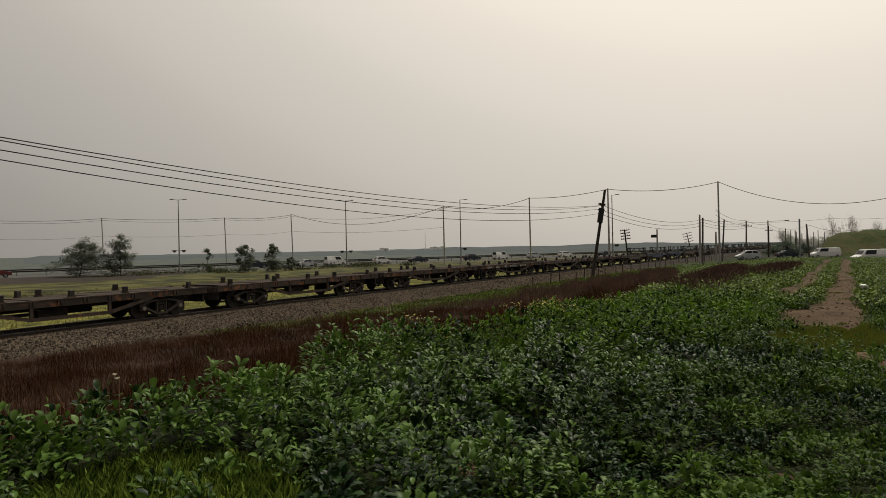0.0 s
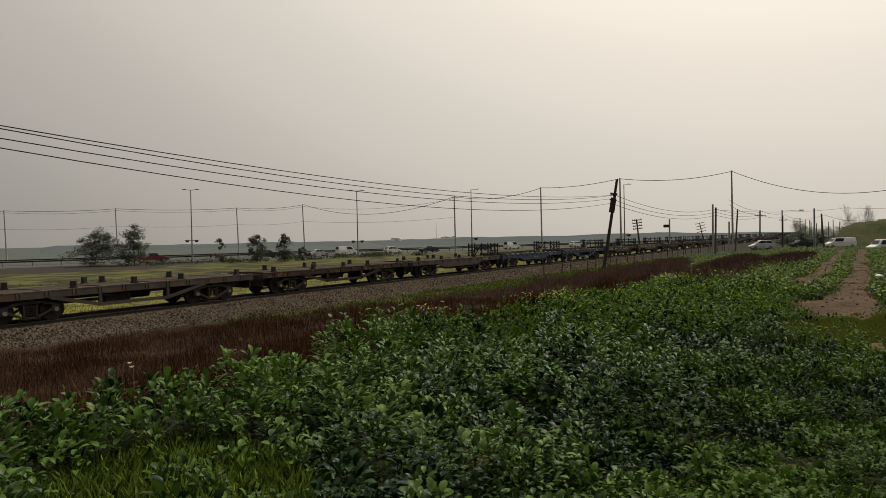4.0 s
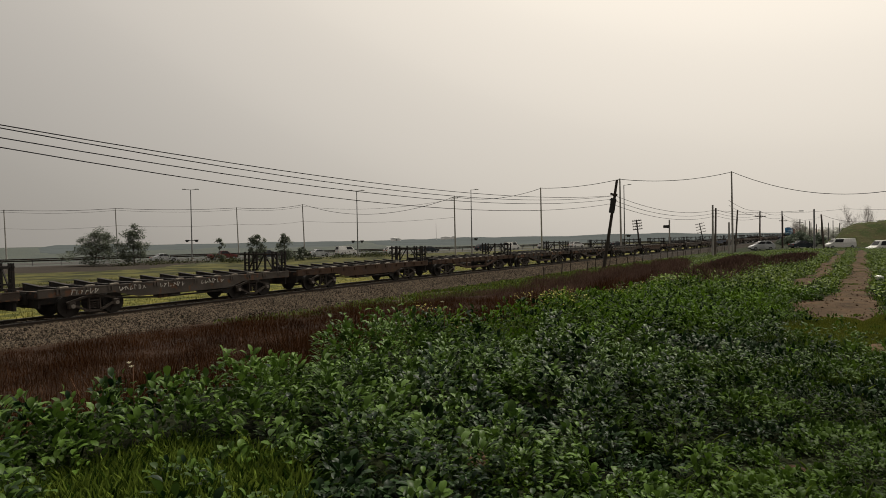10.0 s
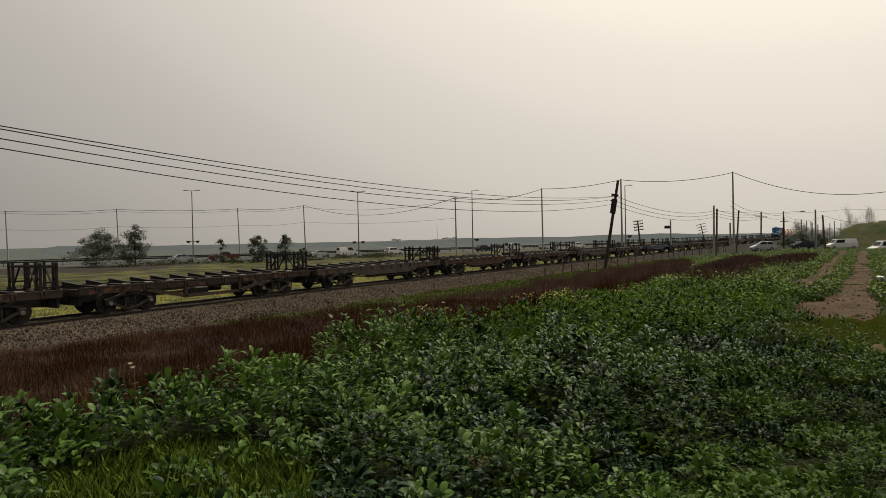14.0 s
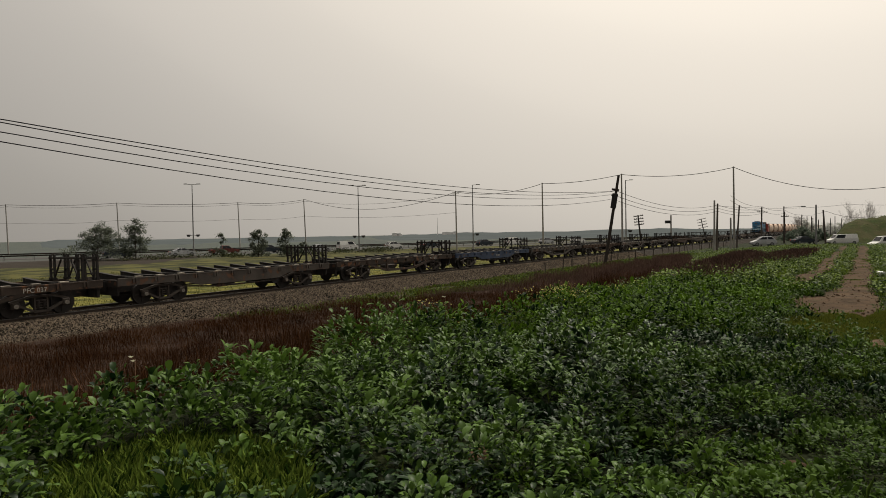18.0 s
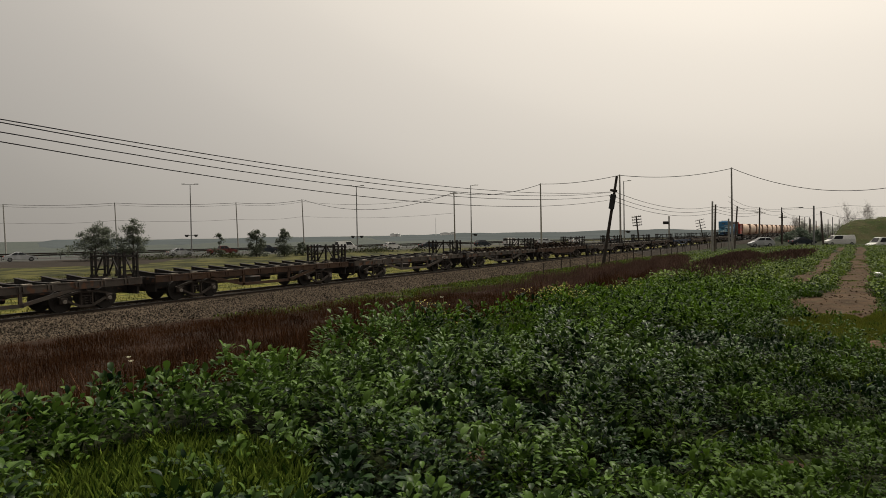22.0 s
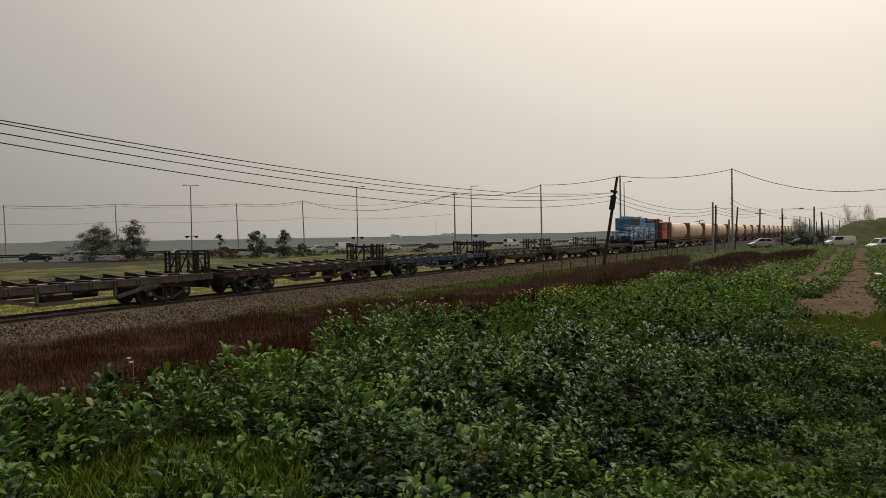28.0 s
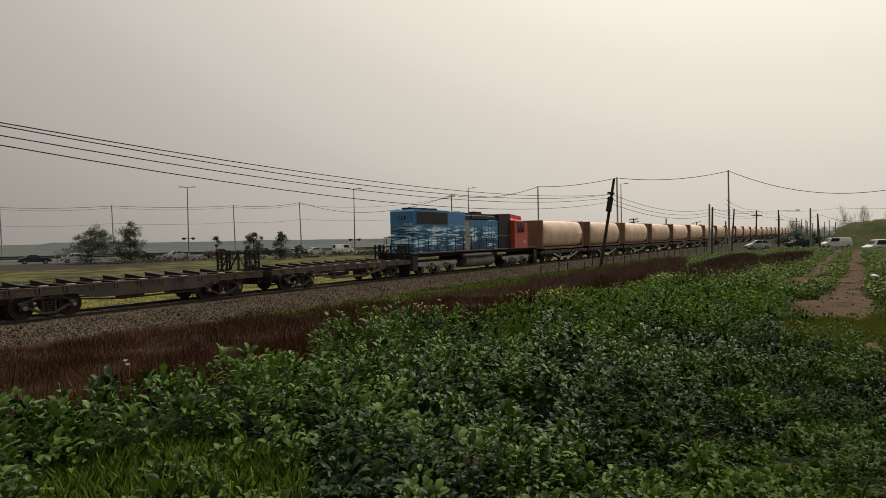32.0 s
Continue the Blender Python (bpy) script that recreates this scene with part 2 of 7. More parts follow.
M = dict(
    soil=material("dry_soil", (0.105, 0.066, 0.042), 0.95, color2=(0.06, 0.038, 0.025), spec=0.06, scale=0.7, fine=14, bump=0.5, dist=0.04),
    verge=material("grey_brown_dirt", (0.040, 0.033, 0.027), 0.95, color2=(0.027, 0.022, 0.018), spec=0.06, scale=0.3, fine=6, bump=0.4, dist=0.05),
    # far buildings and mast: distance haze put into a pale colour
    haze=material("haze_pale_skyline", (0.92, 0.90, 0.87), 0.95, color2=(0.86, 0.84, 0.81), scale=0.2, fine=2, bump=0.0),
    path=material("bare_sandy_track", (0.094, 0.060, 0.037), 0.95, color2=(0.040, 0.027, 0.017), scale=1.9, fine=13, spec=0.06, bump=0.6, dist=0.03, wear=(0.06, 0.045, 0.026), wear_at=0.6),
    asphalt=material("old_asphalt", (0.078, 0.075, 0.072), 0.85, color2=(0.058, 0.056, 0.054), spec=0.06, scale=0.4, fine=30, bump=0.2),
    concrete=material("weathered_concrete", (0.34, 0.32, 0.29), 0.85, color2=(0.22, 0.205, 0.185), scale=1.5, fine=40),
    steel=material("rusty_dark_steel", (0.036, 0.028, 0.024), 0.75, 0.25, color2=(0.02, 0.016, 0.014), scale=1.6, fine=30, wear=(0.08, 0.038, 0.022), wear_at=0.6, random_value=0.2),
    iron=material("black_iron_rack", (0.02, 0.016, 0.014), 0.85, 0.0, color2=(0.012, 0.01, 0.009), scale=2, fine=30, wear=(0.055, 0.03, 0.02), wear_at=0.64),
    brown=material("brown_wagon_paint", (0.066, 0.045, 0.034), 0.75, 0.1, color2=(0.036, 0.027, 0.021), scale=1.1, fine=26, wear=(0.17, 0.075, 0.035), wear_at=0.6, random_value=0.2),
    grey=material("grey_wagon_paint", (0.105, 0.088, 0.074), 0.7, 0.1, color2=(0.058, 0.047, 0.040), scale=1.1, fine=26, wear=(0.14, 0.07, 0.04), wear_at=0.6, random_value=0.15),
    blue=material("faded_blue_wagon_paint", (0.045, 0.068, 0.125), 0.65, 0.1, color2=(0.03, 0.045, 0.08), scale=1.1, fine=26, wear=(0.13, 0.075, 0.05), wear_at=0.63),
    rusty=material("rust_orange_wagon_paint", (0.090, 0.050, 0.030), 0.85, 0.1, color2=(0.055, 0.033, 0.022), scale=1.1, fine=26, wear=(0.07, 0.045, 0.035), wear_at=0.58),
    wheel=material("worn_wheel_steel", (0.035, 0.029, 0.026), 0.6, 0.3, color2=(0.018, 0.015, 0.013), scale=3, fine=40),
    dusty=material("dust_coated_cast_steel", (0.075, 0.062, 0.052), 0.85, 0.0, color2=(0.04, 0.032, 0.027), scale=3, fine=30, random_value=0.15),
    pad=material("pale_worn_bearing_pad", (0.26, 0.23, 0.19), 0.8, 0.0, color2=(0.15, 0.125, 0.10), scale=4, fine=30, random_value=0.3),
    cap=material("pale_axle_cap", (0.30, 0.27, 0.235), 0.6, 0.3, scale=9, fine=60),
    chalk=material("white_paint_scrawl", (0.56, 0.53, 0.47), 0.8, scale=8, fine=50),
    # oil stain, with the shade under the train put in as well
    oil_shade=material("oil_and_shade_ballast", (0.040, 0.033, 0.027), 0.9, color2=(0.02, 0.0165, 0.014), scale=5, fine=26, bump=0.8, dist=0.05),
    rail=material("worn_rail_steel", (0.055, 0.042, 0.034), 0.5, 0.5, color2=(0.06, 0.045, 0.035), scale=2, fine=40),
    railtop=material("polished_rail_head", (0.13, 0.115, 0.105), 0.4, 0.7, scale=2, fine=40, bump=0.05),
    sleeper=material("old_timber_sleeper", (0.05, 0.038, 0.03), 0.9, scale=3, fine=40, bump=0.4, spec=0.08),
    ballast=material("grey_ballast_bed", (0.045, 0.037, 0.031), 0.95, color2=(0.02, 0.016, 0.013), spec=0.06, scale=9, fine=26, bump=1.0, dist=0.06, contrast=2),
    scrap=leafy("rusty_scrap_iron", (0.006, 0.005, 0.004), (0.048, 0.030, 0.021), 0.9, 0.0, 0.6, 0.1),
    stone=leafy("ballast_stones", (0.008, 0.0065, 0.005), (0.132, 0.103, 0.076), 0.95, 0.0, 0.8, 0.05),
    tan=material("tan_container_paint", (0.78, 0.57, 0.43), 0.55, 0.0, color2=(0.58, 0.40, 0.29), scale=0.7, fine=9, wear=(0.56, 0.39, 0.28), wear_at=0.62, random_value=0.12),
    tanframe=material("brown_container_end", (0.23, 0.13, 0.085), 0.75, 0.0, color2=(0.15, 0.085, 0.055), scale=1.0, fine=18, random_value=0.15),
    palegrey=material("pale_grey_truss_paint", (0.42, 0.385, 0.35), 0.7, 0.0, color2=(0.25, 0.22, 0.20), scale=1.3, fine=24),
    beige=material("dirty_beige_panel", (0.36, 0.31, 0.25), 0.7, 0.0, color2=(0.26, 0.22, 0.18), scale=1.3, fine=24),
    # bark of the bare trees, paled to hold the haze before them
    greybark=material("pale_hazy_bark", (0.42, 0.38, 0.35), 0.95, scale=4, fine=40),
    black=material("sooty_black_paint", (0.022, 0.021, 0.021), 0.7, scale=2, fine=30),
    grille=material("dark_grey_grille", (0.045, 0.045, 0.047), 0.6, 0.3, scale=3, fine=80),
    red=material("faded_red_cab_paint", (0.55, 0.085, 0.06), 0.5, color2=(0.45, 0.07, 0.05), scale=1.0, fine=20),
    mural=mural(),
    engineblue=material("blue_engine_paint", (0.035, 0.16, 0.36), 0.5, color2=(0.025, 0.11, 0.27), scale=1.0, fine=20),
    tank=material("grey_fuel_tank", (0.24, 0.23, 0.22), 0.6, 0.2, scale=1.5, fine=25),
    glass=material("dark_window_glass", (0.015, 0.017, 0.02), 0.08, 0.0, scale=1, fine=5, bump=0.0, spec=0.22),
    wood=material("dark_weathered_wood_pole", (0.05, 0.038, 0.03), 0.9, color2=(0.028, 0.022, 0.018), scale=2, fine=40, bump=0.5),
    paleconc=material("pale_concrete_pole", (0.36, 0.345, 0.32), 0.85, color2=(0.26, 0.245, 0.225), scale=1.5, fine=30),
    galv=material("galvanised_steel", (0.30, 0.30, 0.30), 0.5, 0.6, scale=3, fine=30, bump=0.05),
    wire=material("black_cable", (0.02, 0.02, 0.021), 0.7, scale=3, fine=30, bump=0.0),
    tyre=material("black_rubber", (0.018, 0.018, 0.018), 0.8, scale=5, fine=40),
    silver=material("silver_car_paint", (0.62, 0.63, 0.65), 0.3, 0.2, scale=1, fine=8, bump=0.0),
    white=material("white_car_paint", (0.75, 0.74, 0.72), 0.35, 0.0, color2=(0.68, 0.67, 0.65), scale=1, fine=8, bump=0.0),
    darkcar=material("dark_blue_grey_car_paint", (0.035, 0.045, 0.06), 0.3, 0.3, scale=1, fine=8, bump=0.0),
    redcar=material("dull_red_car_paint", (0.17, 0.034, 0.032), 0.4, 0.1, scale=1, fine=8, bump=0.0),
    # patchy: plant tones vary, and hummock light and dark are put in
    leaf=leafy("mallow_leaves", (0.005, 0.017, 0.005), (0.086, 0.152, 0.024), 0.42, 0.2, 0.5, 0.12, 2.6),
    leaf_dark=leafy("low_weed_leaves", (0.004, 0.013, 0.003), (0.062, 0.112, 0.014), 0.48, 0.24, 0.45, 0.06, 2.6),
    leaf_far=leafy("field_weed_leaves", (0.012, 0.028, 0.006), (0.145, 0.205, 0.030), 0.55, 0.25, 0.55, 0.09),
    grass=leafy("green_grass_blades", (0.03, 0.065, 0.009), (0.24, 0.32, 0.055), 0.5, 0.38, 0.7, 0.1),
    drygrass=leafy("red_brown_dry_weeds", (0.015, 0.0066, 0.0030), (0.088, 0.037, 0.0145), 0.95, 0.12, 0.3, 0.03, 2.2),
    winedry=leafy("purple_brown_dead_weeds", (0.044, 0.027, 0.021), (0.140, 0.086, 0.068), 0.95, 0.12, 0.35, 0.03, 1.6),
    # dark blue-green, with the shade of the hollows put into the colour
    shade_leaf=leafy("shade_dark_leaves", (0.003, 0.010, 0.004), (0.024, 0.052, 0.014), 0.42, 0.08, 0.5, 0.10),
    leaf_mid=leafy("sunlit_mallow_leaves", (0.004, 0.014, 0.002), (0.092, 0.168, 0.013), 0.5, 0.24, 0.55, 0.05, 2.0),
    turf=leafy("olive_turf_blades", (0.06, 0.074, 0.012), (0.19, 0.205, 0.034), 0.6, 0.3, 0.5, 0.06),
    # trees and bushes past the crossing: haze put into pale leaf colours
    hazytree=leafy("hazy_far_tree_leaves", (0.44, 0.44, 0.41), (0.55, 0.55, 0.51), 0.95, 0.4),
    hazybush=leafy("haze_pale_bush_leaves", (0.095, 0.125, 0.095), (0.165, 0.20, 0.15), 0.9, 0.3),
    paledry=leafy("pale_dry_stalks", (0.11, 0.055, 0.033), (0.26, 0.15, 0.095), 0.9, 0.15),
    yellowgrass=leafy("yellow_green_grass", (0.052, 0.055, 0.012), (0.132, 0.120, 0.029), 0.8, 0.3, 0.35, 0.05),
    cream=leafy("cream_petals", (0.42, 0.38, 0.26), (0.60, 0.56, 0.42), 0.8, 0.3),
    flower=leafy("yellow_mustard_flowers", (0.36, 0.30, 0.06), (0.55, 0.48, 0.16), 0.7, 0.3),
    treeleaf=leafy("dusty_tree_leaves", (0.07, 0.082, 0.062), (0.165, 0.182, 0.135), 0.8, 0.3),
    scrub=leafy("dark_dusty_scrub", (0.018, 0.022, 0.011), (0.07, 0.075, 0.035), 0.9, 0.15, 0.5, 0.03),
    # two woods for distant poles, lightened to put the haze in their colour
    hazewood=material("haze_paled_wood_pole", (0.115, 0.095, 0.08), 0.95, color2=(0.07, 0.058, 0.048), scale=2, fine=30, bump=0.4),
    farwood=material("hazy_grey_wood", (0.17, 0.16, 0.15), 0.95, scale=2, fine=20),
    bark=material("grey_brown_bark", (0.09, 0.075, 0.06), 0.95, scale=4, fine=40, bump=0.5),
)


# ---- mesh tools ----
def box(bm, x0, x1, y0, y1, z0, z1, bevel=0.0):
    vs = [bm.verts.new((x, y, z)) for x in (x0, x1) for y in (y0, y1) for z in (z0, z1)]
    for f in ((0, 1, 3, 2), (4, 6, 7, 5), (0, 4, 5, 1), (2, 3, 7, 6), (0, 2, 6, 4), (1, 5, 7, 3)):
        bm.faces.new([vs[i] for i in f])
    if bevel:
        es = {e for v in vs for e in v.link_edges}
        bmesh.ops.bevel(bm, geom=list(es), offset=bevel, segments=1, affect="EDGES", clamp_overlap=True)
    return bm


def tube(bm, p0, p1, r0, r1=None, n=8, caps=True):
    p0, p1 = Vector(p0), Vector(p1)
    r1 = r0 if r1 is None else r1
    d = (p1 - p0).normalized()
    a = d.orthogonal().normalized()
    b = d.cross(a)
    ring = []
    for p, r in ((p0, r0), (p1, r1)):
        ring.append([bm.verts.new(p + (a * math.cos(2 * math.pi * i / n) + b * math.sin(2 * math.pi * i / n)) * r) for i in range(n)])
    for i in range(n):
        bm.faces.new((ring[0][i], ring[0][(i + 1) % n], ring[1][(i + 1) % n], ring[1][i]))
    if caps:
        bm.faces.new(ring[0][::-1])
        bm.faces.new(ring[1])
    return bm


def beam(bm, p0, p1, w, h, side=(0, 1, 0)):
    """A square bar from p0 to p1; w across `side`, h at right angles to it."""
    p0, p1, s = Vector(p0), Vector(p1), Vector(side).normalized()
    d = (p1 - p0).normalized()
    t = d.cross(s).normalized()
    s = t.cross(d).normalized()
    vs = [bm.verts.new(p + s * (w / 2 * a) + t * (h / 2 * b)) for p in (p0, p1) for a, b in ((-1, -1), (1, -1), (1, 1), (-1, 1))]
    for f in ((3, 2, 1, 0), (4, 5, 6, 7), (0, 1, 5, 4), (1, 2, 6, 5), (2, 3, 7, 6), (3, 0, 4, 7)):
        bm.faces.new([vs[i] for i in f])
    return bm


def slab(bm, outline, y0, y1):
    """A plate: its outline in x and z, pulled from y0 to y1."""
    a = [bm.verts.new((x, y0, z)) for x, z in outline]
    b = [bm.verts.new((x, y1, z)) for x, z in outline]
    bm.faces.new(a)
    bm.faces.new(b[::-1])
    k = len(a)
    for i in range(k):
        bm.faces.new((a[(i + 1) % k], a[i], b[i], b[(i + 1) % k]))
    return bm


def mesh_of(name, bm, mat, smooth=False):
    bmesh.ops.recalc_face_normals(bm, faces=bm.faces)
    me = bpy.data.meshes.new(name)
    bm.to_mesh(me)
    bm.free()
    me.materials.append(mat)
    if smooth:
        me.polygons.foreach_set("use_smooth", [True] * len(me.polygons))
    return me


def part(name, bm, mat, parent, label="", at=None, smooth=False):
    """One mesh object under a thing or a part; bm may be a mesh that is shared."""
    me = bm if isinstance(bm, bpy.types.Mesh) else mesh_of(name, bm, mat, smooth)
    ob = new(name, me)
    ob.parent = parent
    if at is not None:
        ob.matrix_local = at
    if label:
        ob["label"] = label
    return ob


def thing(name, label, category, m=None, group="", kind=""):
    ob = new(name)
    ob.empty_display_size = 0.3
    if m is not None:
        ob.matrix_world = m
    return tagged(ob, label, category, group, kind)


def solid(name, bm, mat, label, category, m=None, group="", kind="", smooth=False):
    ob = new(name, bm if isinstance(bm, bpy.types.Mesh) else mesh_of(name, bm, mat, smooth))
    if m is not None:
        ob.matrix_world = m
    return tagged(ob, label, category, group, kind)


def raw_mesh(name, verts, faces, mat):
    """verts (n,3) and faces (m,k) as arrays, all faces of one size."""
    me = bpy.data.meshes.new(name)
    verts, faces = np.asarray(verts, np.float32), np.asarray(faces, np.int32)
    m, k = faces.shape
    me.vertices.add(len(verts))
    me.vertices.foreach_set("co", verts.ravel())
    me.loops.add(m * k)
    me.loops.foreach_set("vertex_index", faces.ravel())
    me.polygons.add(m)
    me.polygons.foreach_set("loop_start", np.arange(m, dtype=np.int32) * k)
    me.update(calc_edges=True)
    me.materials.append(mat)
    return me


# ---- the ground ----
def ramp01(x, a, b):
    t = np.clip((np.asarray(x, float) - a) / (b - a), 0, 1)
    return t * t * (3 - 2 * t)


def ground_z(u, v):
    """The height of the bare ground, rail heads at 0."""
    u, v = np.asarray(u, float), np.asarray(v, float)
    bank = 1.12 - 0.55 * ramp01(u, 12, 70) - 0.5 * ramp01(u, 88, 112)
    low = -0.62 + 0.35 * ramp01(u, 28, 60)
    z = bank + (low - bank) * ramp01(v, 6.0, 9.3 + 7 * ramp01(u, 30, 70))
    z = z + (-0.72 - z) * ramp01(v, 19, 23.5)
    z = z + 0.27 * ramp01(v, 29, 31) + 0.2 * ramp01(v, 32, 50)
    z = z - 0.56 * ramp01(u, 88, 106) * (1 - ramp01(v, 5, 12)) * (1 - ramp01(u, 180, 400))
    lumps = 0.05 * np.sin(u * 0.7 + 1.3) * np.sin(v * 0.9) + 0.03 * np.sin(u * 1.9 + v * 1.3)
    near = 1 - ramp01(np.hypot(u, v), 60, 140)
    return z + lumps * near * (1 - ramp01(v, 22, 25))


def track_z(u):
    """The rails dip a little where they pass nearest to the eye."""
    return -0.00012 * max(0.0, 45.0 - u) ** 2


def on_track(u, span=12.0):
    """The pose of a vehicle whose front stands at u, level with the rails under it."""
    z0, z1 = track_z(u), track_z(u + span)
    return along(u, V_TRACK, z0) @ pose(0, 0, 0, 0, -math.degrees(math.atan2(z1 - z0, span)), 0)


def ground_material():
    m = bpy.data.materials.new("field_ground")
    m.use_nodes = True
    nt = m.node_tree
    b = nt.nodes["Principled BSDF"]
    N, L = nt.nodes.new, nt.links.new
    tc, sep = N("ShaderNodeTexCoord"), N("ShaderNodeSeparateXYZ")
    L(tc.outputs["Object"], sep.inputs[0])

    def tex(scale, detail=6):
        n = N("ShaderNodeTexNoise")
        n.inputs["Scale"].default_value, n.inputs["Detail"].default_value = scale, detail
        L(tc.outputs["Object"], n.inputs["Vector"])
        return n.outputs["Fac"]

    def math_node(op, a, c, d=None):
        n = N("ShaderNodeMath")
        n.operation = op
        for i, s in enumerate((a, c, d)):
            if s is None:
                continue
            if isinstance(s, (int, float)):
                n.inputs[i].default_value = s
            else:
                L(s, n.inputs[i])
        return n.outputs[0]

    def step(s, a, c):
        n = N("ShaderNodeMapRange")
        n.interpolation_type = "SMOOTHSTEP"
        n.inputs[1].default_value, n.inputs[2].default_value = a, c
        L(s, n.inputs[0])
        return n.outputs[0]

    def blend(fac, a, c):
        n = N("ShaderNodeMix")
        n.data_type = "RGBA"
        L(fac, n.inputs[0])
        for i, s in ((6, a), (7, c)):
            if isinstance(s, tuple):
                n.inputs[i].default_value = (*s, 1)
            else:
                L(s, n.inputs[i])
        return n.outputs[2]

    big, mid, fine = tex(0.12), tex(0.9), tex(9.0)
    wob = math_node("MULTIPLY_ADD", mid, 6.0, sep.outputs[1])
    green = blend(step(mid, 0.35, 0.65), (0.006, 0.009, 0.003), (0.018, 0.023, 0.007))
    brown = blend(step(mid, 0.35, 0.65), (0.024, 0.014, 0.0095), (0.045, 0.026, 0.017))
    yellow = blend(step(mid, 0.38, 0.62), (0.05, 0.055, 0.013), (0.145, 0.132, 0.030))
    # far land: distance haze is put into this blue-grey colour
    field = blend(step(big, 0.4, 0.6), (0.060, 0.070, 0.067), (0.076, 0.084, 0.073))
    near_u = step(math_node("MULTIPLY_ADD", mid, -10.0, math_node("MULTIPLY", sep.outputs[0], -1.0)), -82, -70)
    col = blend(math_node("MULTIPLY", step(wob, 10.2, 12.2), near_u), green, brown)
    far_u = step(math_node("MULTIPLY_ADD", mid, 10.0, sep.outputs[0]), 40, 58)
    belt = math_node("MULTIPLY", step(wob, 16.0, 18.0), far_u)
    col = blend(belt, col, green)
    col = blend(step(wob, 32.0, 33.5), col, yellow)
    patchy = tex(0.28, 8)
    olive = blend(step(patchy, 0.42, 0.6), (0.024, 0.026, 0.010), (0.082, 0.077, 0.024))
    col = blend(step(wob, 47.0, 53.0), col, olive)
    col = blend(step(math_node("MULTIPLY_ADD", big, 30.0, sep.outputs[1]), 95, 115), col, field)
    tone = N("ShaderNodeMapRange")
    tone.inputs[3].default_value, tone.inputs[4].default_value = 0.6, 1.4
    L(fine, tone.inputs[0])
    mul = N("ShaderNodeMix")
    mul.data_type, mul.blend_type = "RGBA", "MULTIPLY"
    mul.inputs[0].default_value = 1.0
    L(col, mul.inputs[6])
    L(tone.outputs[0], mul.inputs[7])
    L(mul.outputs[2], b.inputs["Base Color"])
    b.inputs["Roughness"].default_value = 0.95
    b.inputs["Specular IOR Level"].default_value = 0.1
    bp = N("ShaderNodeBump")
    bp.inputs["Strength"].default_value, bp.inputs["Distance"].default_value = 0.6, 0.08
    L(fine, bp.inputs["Height"])
    L(bp.outputs[0], b.inputs["Normal"])
    return m


def make_ground():
    us = np.concatenate(([-3000, -1500, -700, -300, -150, -80, -50], np.arange(-30, 60, 0.6), np.arange(60, 160, 3.0), [180, 220, 300, 450, 700, 1100, 1800, 3000, 4500]))
    vs = np.concatenate(([-3000, -1500, -700, -300, -150, -90, -60], np.arange(-40, 40, 0.6), np.arange(40, 160, 4.0), [180, 230, 300, 450, 700, 1100, 1800, 3000, 4500]))
    U, V = np.meshgrid(us, vs, indexing="ij")
    verts = np.stack([U, V, ground_z(U, V)], -1).reshape(-1, 3)
    n, m = len(us), len(vs)
    i, j = np.meshgrid(np.arange(n - 1), np.arange(m - 1), indexing="ij")
    a = (i * m + j).ravel()
    faces = np.stack([a, a + m, a + m + 1, a + 1], -1)
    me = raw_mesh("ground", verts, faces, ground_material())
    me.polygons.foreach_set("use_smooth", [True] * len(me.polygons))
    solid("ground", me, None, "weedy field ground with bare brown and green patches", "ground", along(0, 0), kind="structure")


make_ground()

# ---- the track ----
U0, U1 = -45.0, 620.0


